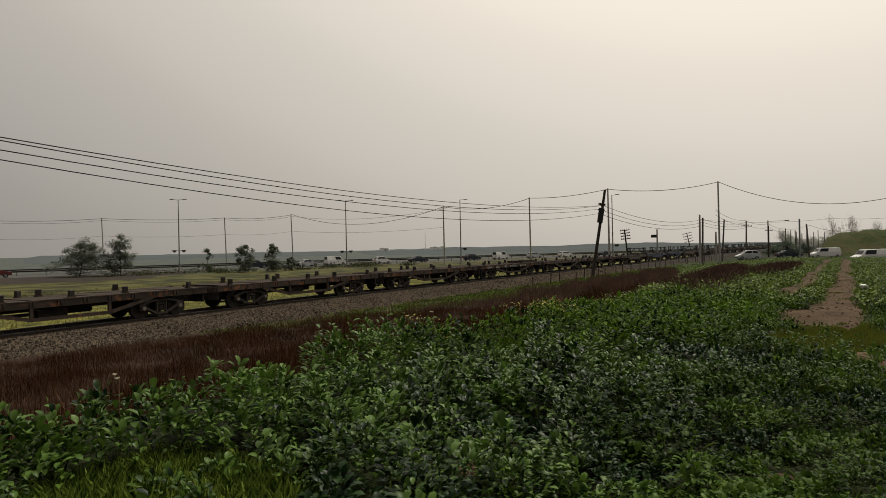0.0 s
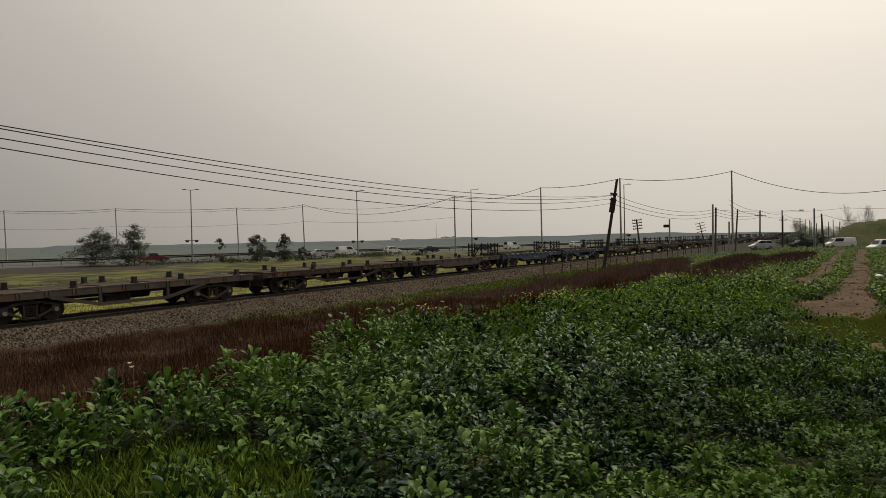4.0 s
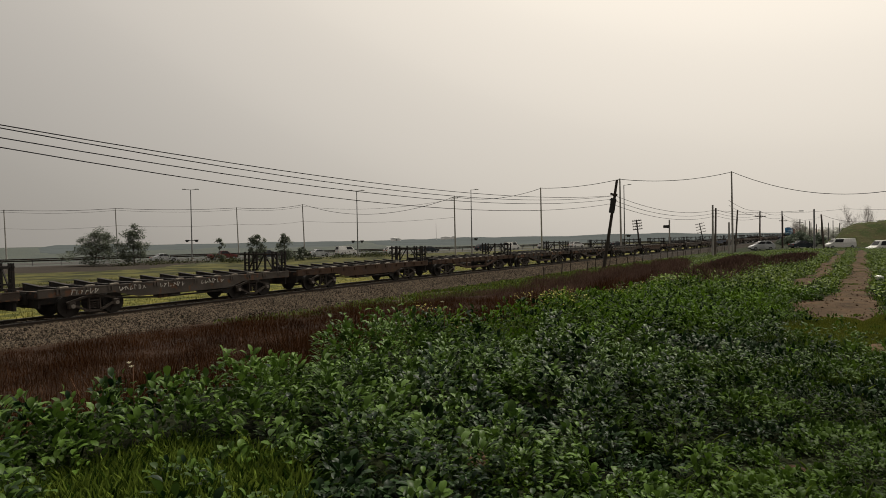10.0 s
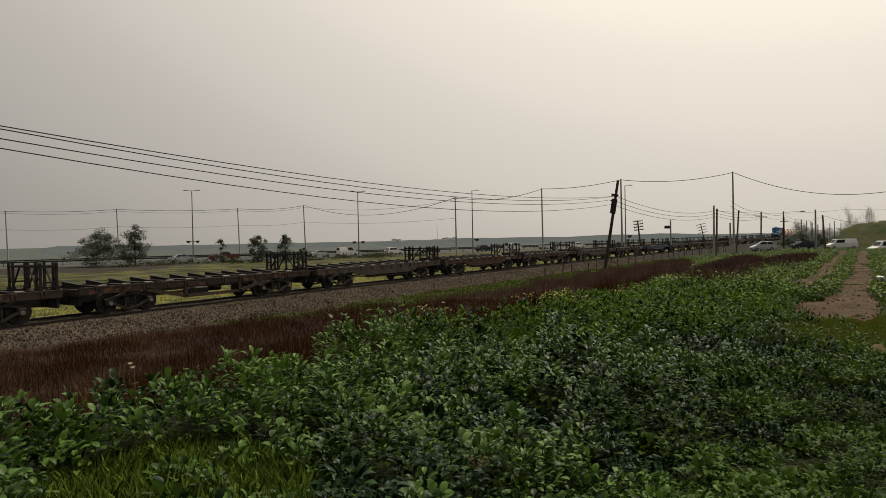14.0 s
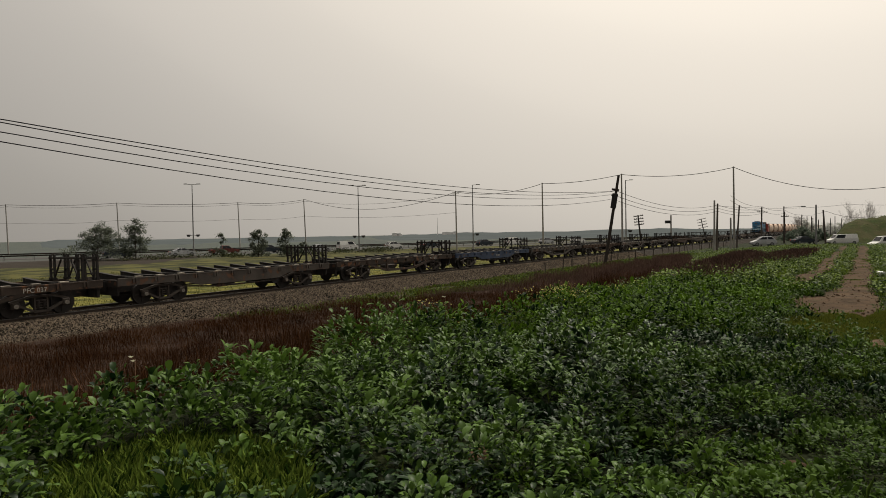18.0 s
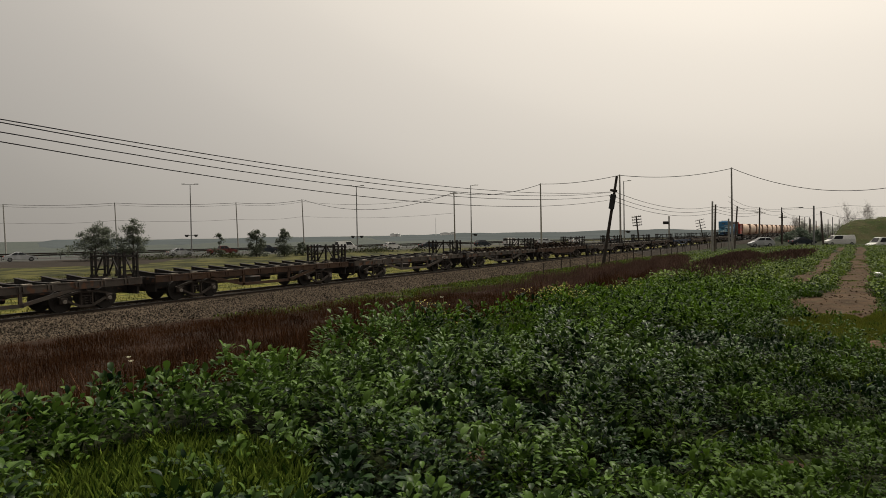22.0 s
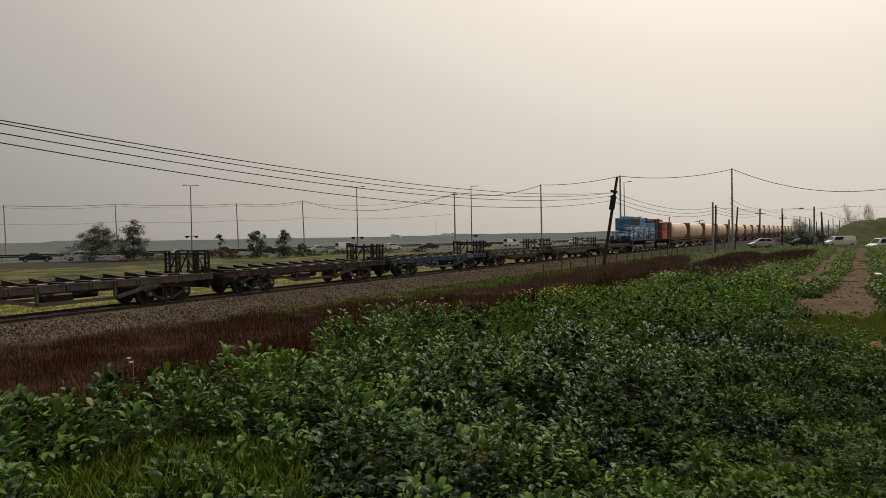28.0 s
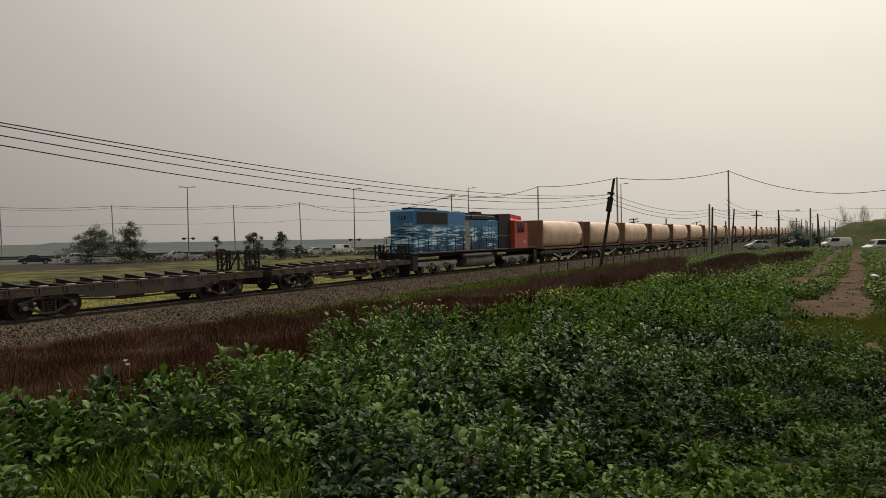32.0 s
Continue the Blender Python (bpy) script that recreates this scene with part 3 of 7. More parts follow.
def make_track():
    bed = bmesh.new()
    prof = [(-4.7, -0.92), (-1.75, -0.13), (1.75, -0.13), (3.6, -0.62)]
    us = [U0 + k * 2.0 for k in range(60)] + list(np.linspace(U0 + 120, U1, 30))
    rows = [[bed.verts.new((u, y, track_z(u) + z + (0.03 * math.sin(u * 1.7 + y) if abs(y) > 2 else 0))) for y, z in prof] for u in us]
    for r, s in zip(rows, rows[1:]):
        for k in (0, 2):
            bed.faces.new((r[k], s[k], s[k + 1], r[k + 1]))
    # centre strip: its dark colour holds oil and the shade of the train
    mid = bmesh.new()
    strips = [[mid.verts.new((u, y, track_z(u) + z)) for y, z in ((-1.75, -0.13), (-1.1, -0.125), (1.1, -0.125), (1.75, -0.13))] for u in us]
    for r, s in zip(strips, strips[1:]):
        for k in range(3):
            mid.faces.new((r[k], s[k], s[k + 1], r[k + 1]))
    solid("track_centre", mid, M["oil_shade"], "oil-stained stone between the rails, darkened for shade under the train", "ballast", along(0, V_TRACK), kind="structure")
    solid("track_bed", bed, M["ballast"], "bed of pale grey crushed stone under the rails", "ballast", along(0, V_TRACK), kind="structure")
    for y in (-GAUGE / 2, GAUGE / 2):
        bm, head = bmesh.new(), bmesh.new()
        for a, b in zip(us, us[1:]):
            za, zb = track_z(a), track_z(b)
            beam(bm, (a, y, za - 0.143), (b, y, zb - 0.143), 0.13, 0.025)
            beam(bm, (a, y, za - 0.083), (b, y, zb - 0.083), 0.022, 0.1)
            beam(head, (a, y, za - 0.018), (b, y, zb - 0.018), 0.072, 0.036)
        rail = solid("rail", bm, M["rail"], "rust-brown steel rail with a worn bright head", "rail", along(0, V_TRACK), group="rails", kind="structure")
        part("rail_head", head, M["railtop"], rail, "polished head")
    # sleepers lie almost buried in the stone
    bm = bmesh.new()
    box(bm, -0.12, 0.12, -1.35, 1.35, -0.2, -0.115, 0.01)
    me = mesh_of("sleeper", bm, M["sleeper"])
    ties = thing("sleepers", "row of dark timber sleepers sunk in ballast", "sleeper", along(0, V_TRACK), kind="structure")
    for k in range(260):
        u = U0 + 30 + k * 0.62
        part("sleeper", me, None, ties, at=pose(u, random.uniform(-0.03, 0.03), track_z(u)))


make_track()


def rock_stuff(name, pts, sizes, mat):
    """Crushed stones: squashed eight-sided lumps at the points."""
    rng = np.random.default_rng(5)
    base = np.array([(1, 0, 0), (-1, 0, 0), (0, 1, 0), (0, -1, 0), (0, 0, 1), (0, 0, -1)], float)
    tri = np.array([(0, 2, 4), (2, 1, 4), (1, 3, 4), (3, 0, 4), (2, 0, 5), (1, 2, 5), (3, 1, 5), (0, 3, 5)])
    n = len(pts)
    v = base[None] * rng.uniform(0.55, 1.15, (n, 6, 1)) + rng.normal(0, 0.18, (n, 6, 3))
    a = rng.uniform(0, 2 * np.pi, n)
    c, s = np.cos(a)[:, None], np.sin(a)[:, None]
    x, y = v[..., 0] * c - v[..., 1] * s, v[..., 0] * s + v[..., 1] * c
    v = np.stack([x, y, v[..., 2] * 0.8], -1) * sizes[:, None, None] + pts[:, None]
    f = (tri[None] + (np.arange(n) * 6)[:, None, None]).reshape(-1, 3)
    return raw_mesh(name, v.reshape(-1, 3), f, mat)


def make_ballast_stones():
    rng = np.random.default_rng(3)
    n = 170000
    u = 2 + 86 * rng.random(n) ** 1.7
    y = np.where(rng.random(n) < 0.9, rng.uniform(-4.4, -1.05, n), rng.uniform(-1.0, 1.6, n))
    z = np.where(y < -1.75, -0.13 - (-1.75 - y) / 2.95 * 0.79, -0.13)
    keep = (np.abs(np.abs(y) - GAUGE / 2) > 0.1)
    dip = -0.00012 * np.maximum(0, 45.0 - u) ** 2
    pts = np.stack([u, y, z + dip + 0.005], -1)[keep]
    solid("ballast_stones", rock_stuff("ballast_stones", pts, rng.uniform(0.028, 0.062, keep.sum()), M["stone"]), None,
          "loose pale grey crushed stones along the track", "ballast", along(0, V_TRACK), kind="stuff")


make_ballast_stones()

# ---- rolling stock ----
PITCH = 13.55
FLAT_U, LOCO_U, TUB_U = 37.4, 36.95, 59.35
LOCO_L = 20.9
FLATS, TUBS = 34, 27


def to_go(t):
    """Metres that the train still has to go at t seconds: it slows a little on the way."""
    s = CLIP - t
    return 12.62 * s + 0.028 * s * s - 0.00047 * s ** 3


WHEEL_R = 0.46
wheelsets, trains = [], []


def wheelset_mesh():
    bm = bmesh.new()
    tube(bm, (0, -1.05, 0), (0, 1.05, 0), 0.075, n=8)
    for s in (-1, 1):
        y = s * GAUGE / 2
        tube(bm, (0, y - 0.06, 0), (0, y + 0.06, 0), WHEEL_R, n=22)
        tube(bm, (0, y - s * 0.06, 0), (0, y - s * 0.09, 0), WHEEL_R + 0.03, n=22)
        tube(bm, (0, y + s * 0.06, 0), (0, y + s * 0.1, 0), 0.16, n=10)
        for k in range(5):
            a = 2 * math.pi * k / 5
            beam(bm, (0.1 * math.cos(a), y + s * 0.065, 0.1 * math.sin(a)), (0.36 * math.cos(a), y + s * 0.065, 0.36 * math.sin(a)), 0.03, 0.06)
    return mesh_of("wheelset", bm, M["wheel"])


def bogie_meshes():
    d = {}
    bm = bmesh.new()
    # cast side frame: an arch over the spring group, with a window at each side
    for pts in (((-1.1, 0.60), (-0.42, 0.78)), ((-0.42, 0.78), (0.42, 0.78)), ((0.42, 0.78), (1.1, 0.60)),
                ((-0.98, 0.56), (-0.24, 0.20)), ((-0.27, 0.20), (0.27, 0.20)), ((0.24, 0.20), (0.98, 0.56))):
        beam(bm, (pts[0][0], 0, pts[0][1]), (pts[1][0], 0, pts[1][1]), 0.13, 0.085)
    for x in (-0.23, 0.23):
        beam(bm, (x, 0, 0.20), (x, 0, 0.78), 0.13, 0.06)
    for z in (0.32, 0.42, 0.52, 0.62):
        box(bm, -0.2, 0.2, -0.05, 0.05, z - 0.016, z + 0.016)
    for x in (-0.92, 0.92):
        box(bm, x - 0.14, x + 0.14, -0.1, 0.1, 0.35, 0.62, 0.03)
    d["side_frame"] = mesh_of("side_frame", bm, M["dusty"])
    bm = bmesh.new()
    prev = None
    for k in range(17):
        rr, zz = (0.085 if k % 2 else 0.06), 0.3 + 0.3 * k / 16
        ring = [bm.verts.new((rr * math.cos(math.pi * a / 4), rr * math.sin(math.pi * a / 4), zz)) for a in range(8)]
        for a in range(8 if prev else 0):
            bm.faces.new((prev[a], prev[(a + 1) % 8], ring[(a + 1) % 8], ring[a]))
        prev = ring
    d["coil_spring"] = mesh_of("coil_spring", bm, M["steel"])
    bm = bmesh.new()
    box(bm, -0.2, 0.2, -1.0, 1.0, 0.58, 0.86, 0.03)
    tube(bm, (0, 0, 0.8), (0, 0, 1.0), 0.2, n=12)
    d["bolster"] = mesh_of("bolster", bm, M["steel"])
    bm = bmesh.new()
    tube(bm, (0, -0.03, 0), (0, 0.05, 0), 0.085, 0.07, n=10)
    d["axle_cap"] = mesh_of("axle_cap", bm, M["cap"])
    d["wheelset"] = wheelset_mesh()
    return d


BOGIE = bogie_meshes()


def add_bogie(parent, x):
    bolster = part("bogie", BOGIE["bolster"], None, parent, "two-axle cast steel bogie", pose(x, 0, 0))
    for y in (-1.08, 1.08):
        part("side_frame", BOGIE["side_frame"], None, bolster, at=pose(0, y, 0))
        for sx in (-0.11, 0.11):
            part("coil_spring", BOGIE["coil_spring"], None, bolster, at=pose(sx, y, 0))
        for ax in (-0.92, 0.92):
            part("axle_cap", BOGIE["axle_cap"], None, bolster, at=pose(ax, y - 0.13 if y < 0 else y + 0.13, WHEEL_R))
    for ax in (-0.92, 0.92):
        wheelsets.append(part("wheelset", BOGIE["wheelset"], None, bolster, at=pose(ax, 0, WHEEL_R)))
    return bolster


WL = 12.5      # a wagon's deck length
DECK = 1.22


def coupler_mesh():
    bm = bmesh.new()
    box(bm, -0.26, 0.05, -0.09, 0.09, 0.78, 0.98, 0.02)
    box(bm, -0.34, -0.16, -0.17, 0.17, 0.72, 1.04, 0.04)
    tube(bm, (-0.02, 0.25, 0.8), (-0.3, 0.2, 0.5), 0.03, n=6)
    return mesh_of("coupler", bm, M["steel"])


COUPLER = coupler_mesh()


def sill_mesh(style, mat):
    """A side sill with stake pockets: fish-bellied, or straight above a queen-post truss."""
    bm = bmesh.new()
    if style == "belly":
        slab(bm, [(-0.2, 0.9), (2.9, 0.9), (3.9, 0.64), (8.6, 0.64), (9.6, 0.9), (12.7, 0.9), (12.7, DECK), (-0.2, DECK)], -0.05, 0.05)
    else:
        slab(bm, [(-0.2, 0.93), (12.7, 0.93), (12.7, DECK), (-0.2, DECK)], -0.05, 0.05)
    for k in range(12):
        x = 0.55 + k * 1.04
        for dx in (-0.07, 0.07):
            box(bm, x + dx - 0.035, x + dx + 0.035, -0.10, -0.05, 1.0, 1.19)
    box(bm, -0.2, 12.7, -0.075, 0.05, DECK - 0.03, DECK + 0.012)
    return mesh_of("side_sill", bm, mat)


def truss_mesh(mat):
    bm = bmesh.new()
    beam(bm, (2.7, 0, 0.95), (4.7, 0, 0.48), 0.1, 0.14)
    beam(bm, (4.6, 0, 0.48), (7.9, 0, 0.48), 0.1, 0.14)
    beam(bm, (7.8, 0, 0.48), (9.8, 0, 0.95), 0.1, 0.14)
    for x in (4.7, 7.8):
        beam(bm, (x, 0, 0.44), (x, 0, 0.96), 0.1, 0.12)
    return mesh_of("truss", bm, mat)


def flat_common():
    d = {}
    bm = bmesh.new()
    box(bm, -0.15, 12.65, -0.24, 0.24, 0.72, 1.12, 0.02)
    box(bm, 5.2, 6.4, -0.75, -0.35, 0.45, 0.8, 0.05)
    tube(bm, (6.9, 0.5, 0.62), (8.0, 0.5, 0.62), 0.17, n=10)
    for x in (-0.08, 2.1, 10.4, 12.58):
        box(bm, x - 0.1, x + 0.1, -1.3, 1.3, 0.85, 1.15)
    d["centre_sill"] = mesh_of("centre_sill", bm, M["steel"])
    bm = bmesh.new()
    # a deep cross-bearer whose top slopes up to a raised outer end
    for x0, x1, lift in ((-0.05, 0.05, 0.0), (-0.09, 0.09, 0.022)):
        top = [(1.32, 0.16), (-0.15, 0.035), (-1.32, 0.03)]
        under = [(-1.32, -0.30), (1.32, -0.30)] if lift == 0 else [(y, z) for y, z in reversed(top)]
        ring = [(y, z + lift) for y, z in top] + under
        ends = [[bm.verts.new((x, y, z)) for y, z in ring] for x in (x0, x1)]
        bm.faces.new(ends[0])
        bm.faces.new(ends[1][::-1])
        for i in range(len(ring)):
            j = (i + 1) % len(ring)
            bm.faces.new((ends[0][j], ends[0][i], ends[1][i], ends[1][j]))
    d["crossbar"] = mesh_of("crossbar", bm, M["iron"])
    bm = bmesh.new()
    box(bm, -0.17, 0.17, -0.11, 0.11, 0.0, 0.055, 0.012)
    d["bearing_pad"] = mesh_of("bearing_pad", bm, M["pad"])
    bm = bmesh.new()
    slab(bm, [(-0.05, 0.5), (0.05, 0.5), (0.05, 1.15), (-0.05, 1.15)], -1.22, 1.22)
    box(bm, -0.12, 0.12, -0.45, 0.45, 0.62, 1.1, 0.02)
    d["end_beam"] = mesh_of("end_beam", bm, M["iron"])
    bm = bmesh.new()
    box(bm, 0, 1.5, -0.5, 0.5, 0.55, 0.95, 0.03)
    d["draft_box"] = mesh_of("draft_box", bm, M["iron"])
    bm = bmesh.new()
    box(bm, -0.042, 0.042, -0.042, 0.042, 0, 1.08)
    box(bm, -0.07, 0.07, -0.07, 0.07, 0, 0.1)
    d["rack_post"] = mesh_of("rack_post", bm, M["iron"])
    bm = bmesh.new()
    beam(bm, (-0.36, 0, 0.93), (0.36, 0, 0.93), 0.06, 0.09)
    d["rack_rail"] = mesh_of("rack_rail", bm, M["iron"])
    bm = bmesh.new()
    beam(bm, (-0.3, 0, 0.3), (0.3, 0, 0.3), 0.05, 0.06)
    d["rack_brace"] = mesh_of("rack_brace", bm, M["iron"])
    bm = bmesh.new()
    box(bm, -0.04, 0.04, -1.36, 1.36, 0.89, 0.97)
    for s in (-1, 1):
        beam(bm, (0, s * 1.0, 0.06), (0, s * 0.4, 0.88), 0.05, 0.06, side=(1, 0, 0))
        box(bm, -0.03, 0.03, min(s * 0.95, s * 1.28), max(s * 0.95, s * 1.28), 0.42, 0.5)
    d["rack_crossbeam"] = mesh_of("rack_crossbeam", bm, M["iron"])
    bm = bmesh.new()
    box(bm, -0.11, 0.11, -0.08, 0.08, 0, 0.30, 0.02)
    box(bm, -0.14, 0.14, -0.1, 0.1, 0, 0.05)
    d["stake"] = mesh_of("stake", bm, M["steel"])
    bm = bmesh.new()
    for a, b in (((3.0, 0.66), (5.0, 0.5)), ((5.0, 0.5), (8.6, 0.52)), ((8.6, 0.52), (9.5, 0.8))):
        beam(bm, (a[0], 0.12, a[1]), (b[0], 0.12, b[1]), 0.06, 0.07)
    box(bm, 4.9, 5.15, 0.05, 0.2, 0.46, 0.68)
    d["tie_rod"] = mesh_of("tie_rod", bm, M["steel"])
    bm = bmesh.new()
    tube(bm, (0, -1.1, 0.62), (0, 1.1, 0.62), 0.3, n=14)
    d["brake_drum"] = mesh_of("brake_drum", bm, M["black"])
    return d


FLAT = flat_common()
SILLS = {(s, k): sill_mesh(s, M[k]) for s in ("belly", "truss") for k in ("brown", "grey", "blue", "rusty")}
TRUSS = {k: truss_mesh(M[k]) for k in ("brown", "grey", "blue", "rusty")}
TONE = {"brown": "dark brown", "grey": "weathered grey", "blue": "faded blue", "rusty": "rust-orange"}


def scrawl(parent, seed, x0, x1):
    """Unreadable painted marks as plain bars."""
    r = random.Random(seed)
    x, left = x0, r.randint(4, 7)
    while x < x1:
        wd, hi = r.uniform(0.10, 0.2), r.uniform(1.08, 1.17)
        for k in range(r.randint(2, 3)):
            bm = bmesh.new()
            a, b = (x + wd * r.uniform(-0.1, 0.4), r.choice((0.95, hi))), (x + wd * r.uniform(0.5, 1.1), r.uniform(0.95, hi))
            if k == 0:
                a, b = (x, 0.95), (x + wd * r.uniform(-0.3, 0.6), hi)
            beam(bm, (a[0], -0.004 * k, a[1]), (b[0], -0.004 * k, b[1]), 0.01, r.uniform(0.022, 0.036))
            part("painted_mark", bm, M["chalk"], parent, at=pose(0, -1.455, 0))
        x += wd + r.uniform(0.03, 0.08)
        left -= 1
        if left <= 0:
            x, left = x + r.uniform(0.35, 1.1), r.randint(4, 7)


def lettering(text, parent, m, size, mat):
    """Painted wagon lettering in the built-in font, as a thin mesh."""
    cu = bpy.data.curves.new("lettering", "FONT")
    cu.body, cu.size, cu.extrude = text, size, 0.003
    tmp = new("lettering_source", cu)
    bpy.context.view_layer.update()
    me = bpy.data.meshes.new_from_object(tmp.evaluated_get(bpy.context.evaluated_depsgraph_get()))
    bpy.data.objects.remove(tmp)
    bpy.data.curves.remove(cu)
    me.materials.clear()
    me.materials.append(mat)
    return part("lettering", me, None, parent, "white painted wagon lettering", m)


def make_flat(style, tone, rack, marks=0, stakes=False, number="", boards=False):
    """An empty container flat; its front end at x = 0."""
    what = "fish-bellied sills" if style == "belly" else "trussed sills"
    w = thing("flat_wagon", "empty %s flat wagon, %s, %s" % (TONE[tone], what, "short stakes along the deck" if stakes else "stake rack at one end"), "railway wagon", group="flat wagons")
    part("centre_sill", FLAT["centre_sill"], None, w)
    for y, turn in ((-1.34, 0), (1.34, 180)):
        m = pose(0, y, 0) if not turn else pose(WL, y, 0, 0, 0, 180)
        part("side_sill", SILLS[style, tone], None, w, at=m)
        if style == "truss":
            part("truss", TRUSS[tone], None, w, at=m)
        else:
            part("tie_rod", FLAT["tie_rod"], None, w, at=m)
    if style == "belly":
        part("brake_drum", FLAT["brake_drum"], None, w, at=pose(8.75, 0, 0))
    for x, s in ((-0.2, 0), (12.7, 180)):
        part("coupler", COUPLER, None, w, at=pose(x, 0, 0, 0, 0, s))
    for x in (2.1, 10.4):
        add_bogie(w, x)
    for x, s in ((-0.1, 0), (12.6, 180)):
        part("end_beam", FLAT["end_beam"], None, w, at=pose(x, 0, 0, 0, 0, s))
        part("draft_box", FLAT["draft_box"], None, w, at=pose(x + (0.05 if s == 0 else -0.05), 0, 0, 0, 0, s))
    if rack:
        for k in range(0 if stakes else 11):
            x = 0.5 + k * 1.04
            part("crossbar", FLAT["crossbar"], None, w, at=pose(x, 0, DECK + 0.012))
            for y in (-1.25, 1.25):
                part("bearing_pad", FLAT["bearing_pad"], None, w, at=pose(x + 0.29, y, DECK + 0.012))
        for y in (-1.28, -1.02, -0.32, 0.32, 1.02, 1.28):
            part("rack_post", FLAT["rack_post"], None, w, at=pose(12.55, y, DECK + 0.012))
        for y in (-1.28, -0.95, 0.95, 1.28):
            part("rack_post", FLAT["rack_post"], None, w, at=pose(11.95, y, DECK + 0.012))
        for y in (-1.28, 1.28):
            part("rack_rail", FLAT["rack_rail"], None, w, at=pose(12.25, y, DECK + 0.012))
            part("rack_brace", FLAT["rack_brace"], None, w, at=pose(12.25, y, DECK + 0.012))
        for x in (11.95, 12.55):
            part("rack_crossbeam", FLAT["rack_crossbeam"], None, w, at=pose(x, 0, DECK + 0.012))
    if stakes:
        bm = bmesh.new()
        box(bm, 0, 0.7, -1.25, 1.25, DECK - 0.05, DECK + 0.006)
        board = mesh_of("deck_board", bm, M["sleeper"])
        for k in range(16):
            part("deck_board", board, None, w, at=pose(0.3 + k * 0.75, 0, 0.012 * math.sin(k * 2.3)))
        for y, spots in ((-1.2, (0.7, 3.7, 6.3, 8.6, 11.8)), (1.2, (2.2, 5.4, 6.2, 9.6))):
            for x in spots:
                part("stake", FLAT["stake"], None, w, at=pose(x, y, DECK + 0.008, 0, 0, 17 * math.sin(x * 5)))
        if boards:
            bm = bmesh.new()
            for k in range(4):
                box(bm, 9.0 + 0.1 * k, 12.1 - 0.2 * k, -0.9 + 0.45 * k, -0.55 + 0.45 * k, DECK + 0.012, DECK + 0.25 - 0.02 * k)
            part("stacked_beam", bm, M["steel"], w, "dark beams lying on the deck")
    if marks:
        scrawl(w, marks, 1.0 if marks % 2 else 2.2, 9.0 if marks % 3 else 6.0)
    if number:
        lettering(number, w, pose(9.62 if style == "truss" or rack else 6.0, -1.452, 0.965, 90, 0, 0), 0.25, M["chalk"])
        if tone == "blue":
            lettering(number, w, pose(6.2, -1.41, 0.42 if style == "truss" else 0.8, 90, 0, 0), 0.2, M["chalk"])
    return w


# from the engine forwards: sills, paint, end rack, loose scrawl, short stakes, lettering
CONSIST = (
    ("truss", "grey", ""), ("belly", "grey", ""), ("belly", "rusty", ""), ("truss", "blue", "PFC 025"), ("truss", "brown", ""),
    ("truss", "grey", ""), ("belly", "grey", ""), ("belly", "rusty", ""), ("truss", "grey", ""), ("truss", "grey", "PFC 041"),
    ("truss", "rusty", ""), ("truss", "grey", ""), ("belly", "blue", "PFC 012"), ("truss", "brown", "PFC 033"), ("belly", "grey", ""),
    ("truss", "brown", "PFC 037"), ("belly", "rusty", "FEC 022"), ("belly", "grey", ""), ("truss", "brown", ""), ("truss", "brown", ""),
    ("truss", "rusty", ""), ("belly", "rusty", ""), ("belly", "grey", ""), ("belly", "brown", ""), ("truss", "blue", "PFC 035"),
    ("belly", "blue", "FEC 030"), ("belly", "grey", "PFC 221"), ("truss", "brown", ""), ("truss", "grey", ""), ("truss", "brown", ""),
    ("truss", "brown", ""), ("truss", "brown", ""), ("truss", "brown", ""), ("truss", "grey", ""))


def scrap_heap(u, x0, x1, high, seed):
    """Tangled scrap on a wagon's deck; it rides with the wagon."""
    r = random.Random(seed)
    bm = bmesh.new()
    for k in range(620):
        x, y = r.uniform(x0, x1), r.uniform(-1.2, 1.2)
        z = DECK + 0.06 + r.random() ** 1.4 * high * (0.45 + 0.55 * math.sin(x * 1.7 + seed) ** 2)
        a, e, ln = r.uniform(0, math.pi), r.uniform(-0.4, 0.4), r.uniform(0.08, 0.34)
        d = Vector((math.cos(a) * math.cos(e), math.sin(a) * math.cos(e), math.sin(e))) * ln
        d.y = max(-1.3 - y, min(1.3 - y, d.y))
        if k % 5:
            beam(bm, Vector((x, y, z)) - d, Vector((x, y, z)) + d, r.uniform(0.025, 0.09), r.uniform(0.02, 0.06), side=(0.1, 0.3, 1))
        else:
            s = r.uniform(0.04, 0.11)
            box(bm, x - s, x + s, y - s, y + s, z - s * 0.7, z + s * 0.5)
    ob = solid("scrap_heap", bm, M["scrap"], "heap of dark tangled scrap iron on a wagon", "scrap", on_track(u), kind="stuff")
    trains.append((ob, u))


def build_flats():
    kinds = {}
    for n, (style, tone, number) in enumerate(CONSIST):
        rack, stakes, marks = n <= 26, n >= 26, {2: 25, 22: 35, 23: 23, 29: 31}.get(n, 0)
        key = (style, tone, rack, marks, stakes, number)
        u = FLAT_U - (n + 1) * PITCH + 0.5
        if key in kinds:
            w = copy_thing(kinds[key], on_track(u))
            wheelsets.extend(o for o in w.children_recursive if o.name.startswith("wheelset"))
        else:
            w = kinds[key] = make_flat(style, tone, rack, marks, stakes, number, boards=(n == 29))
        trains.append((w, u))
        if n in (7, 8):
            scrap_heap(u, 0.5 if n == 7 else 3.0, 11.4, 0.55 if n == 7 else 0.24, n)


build_flats()


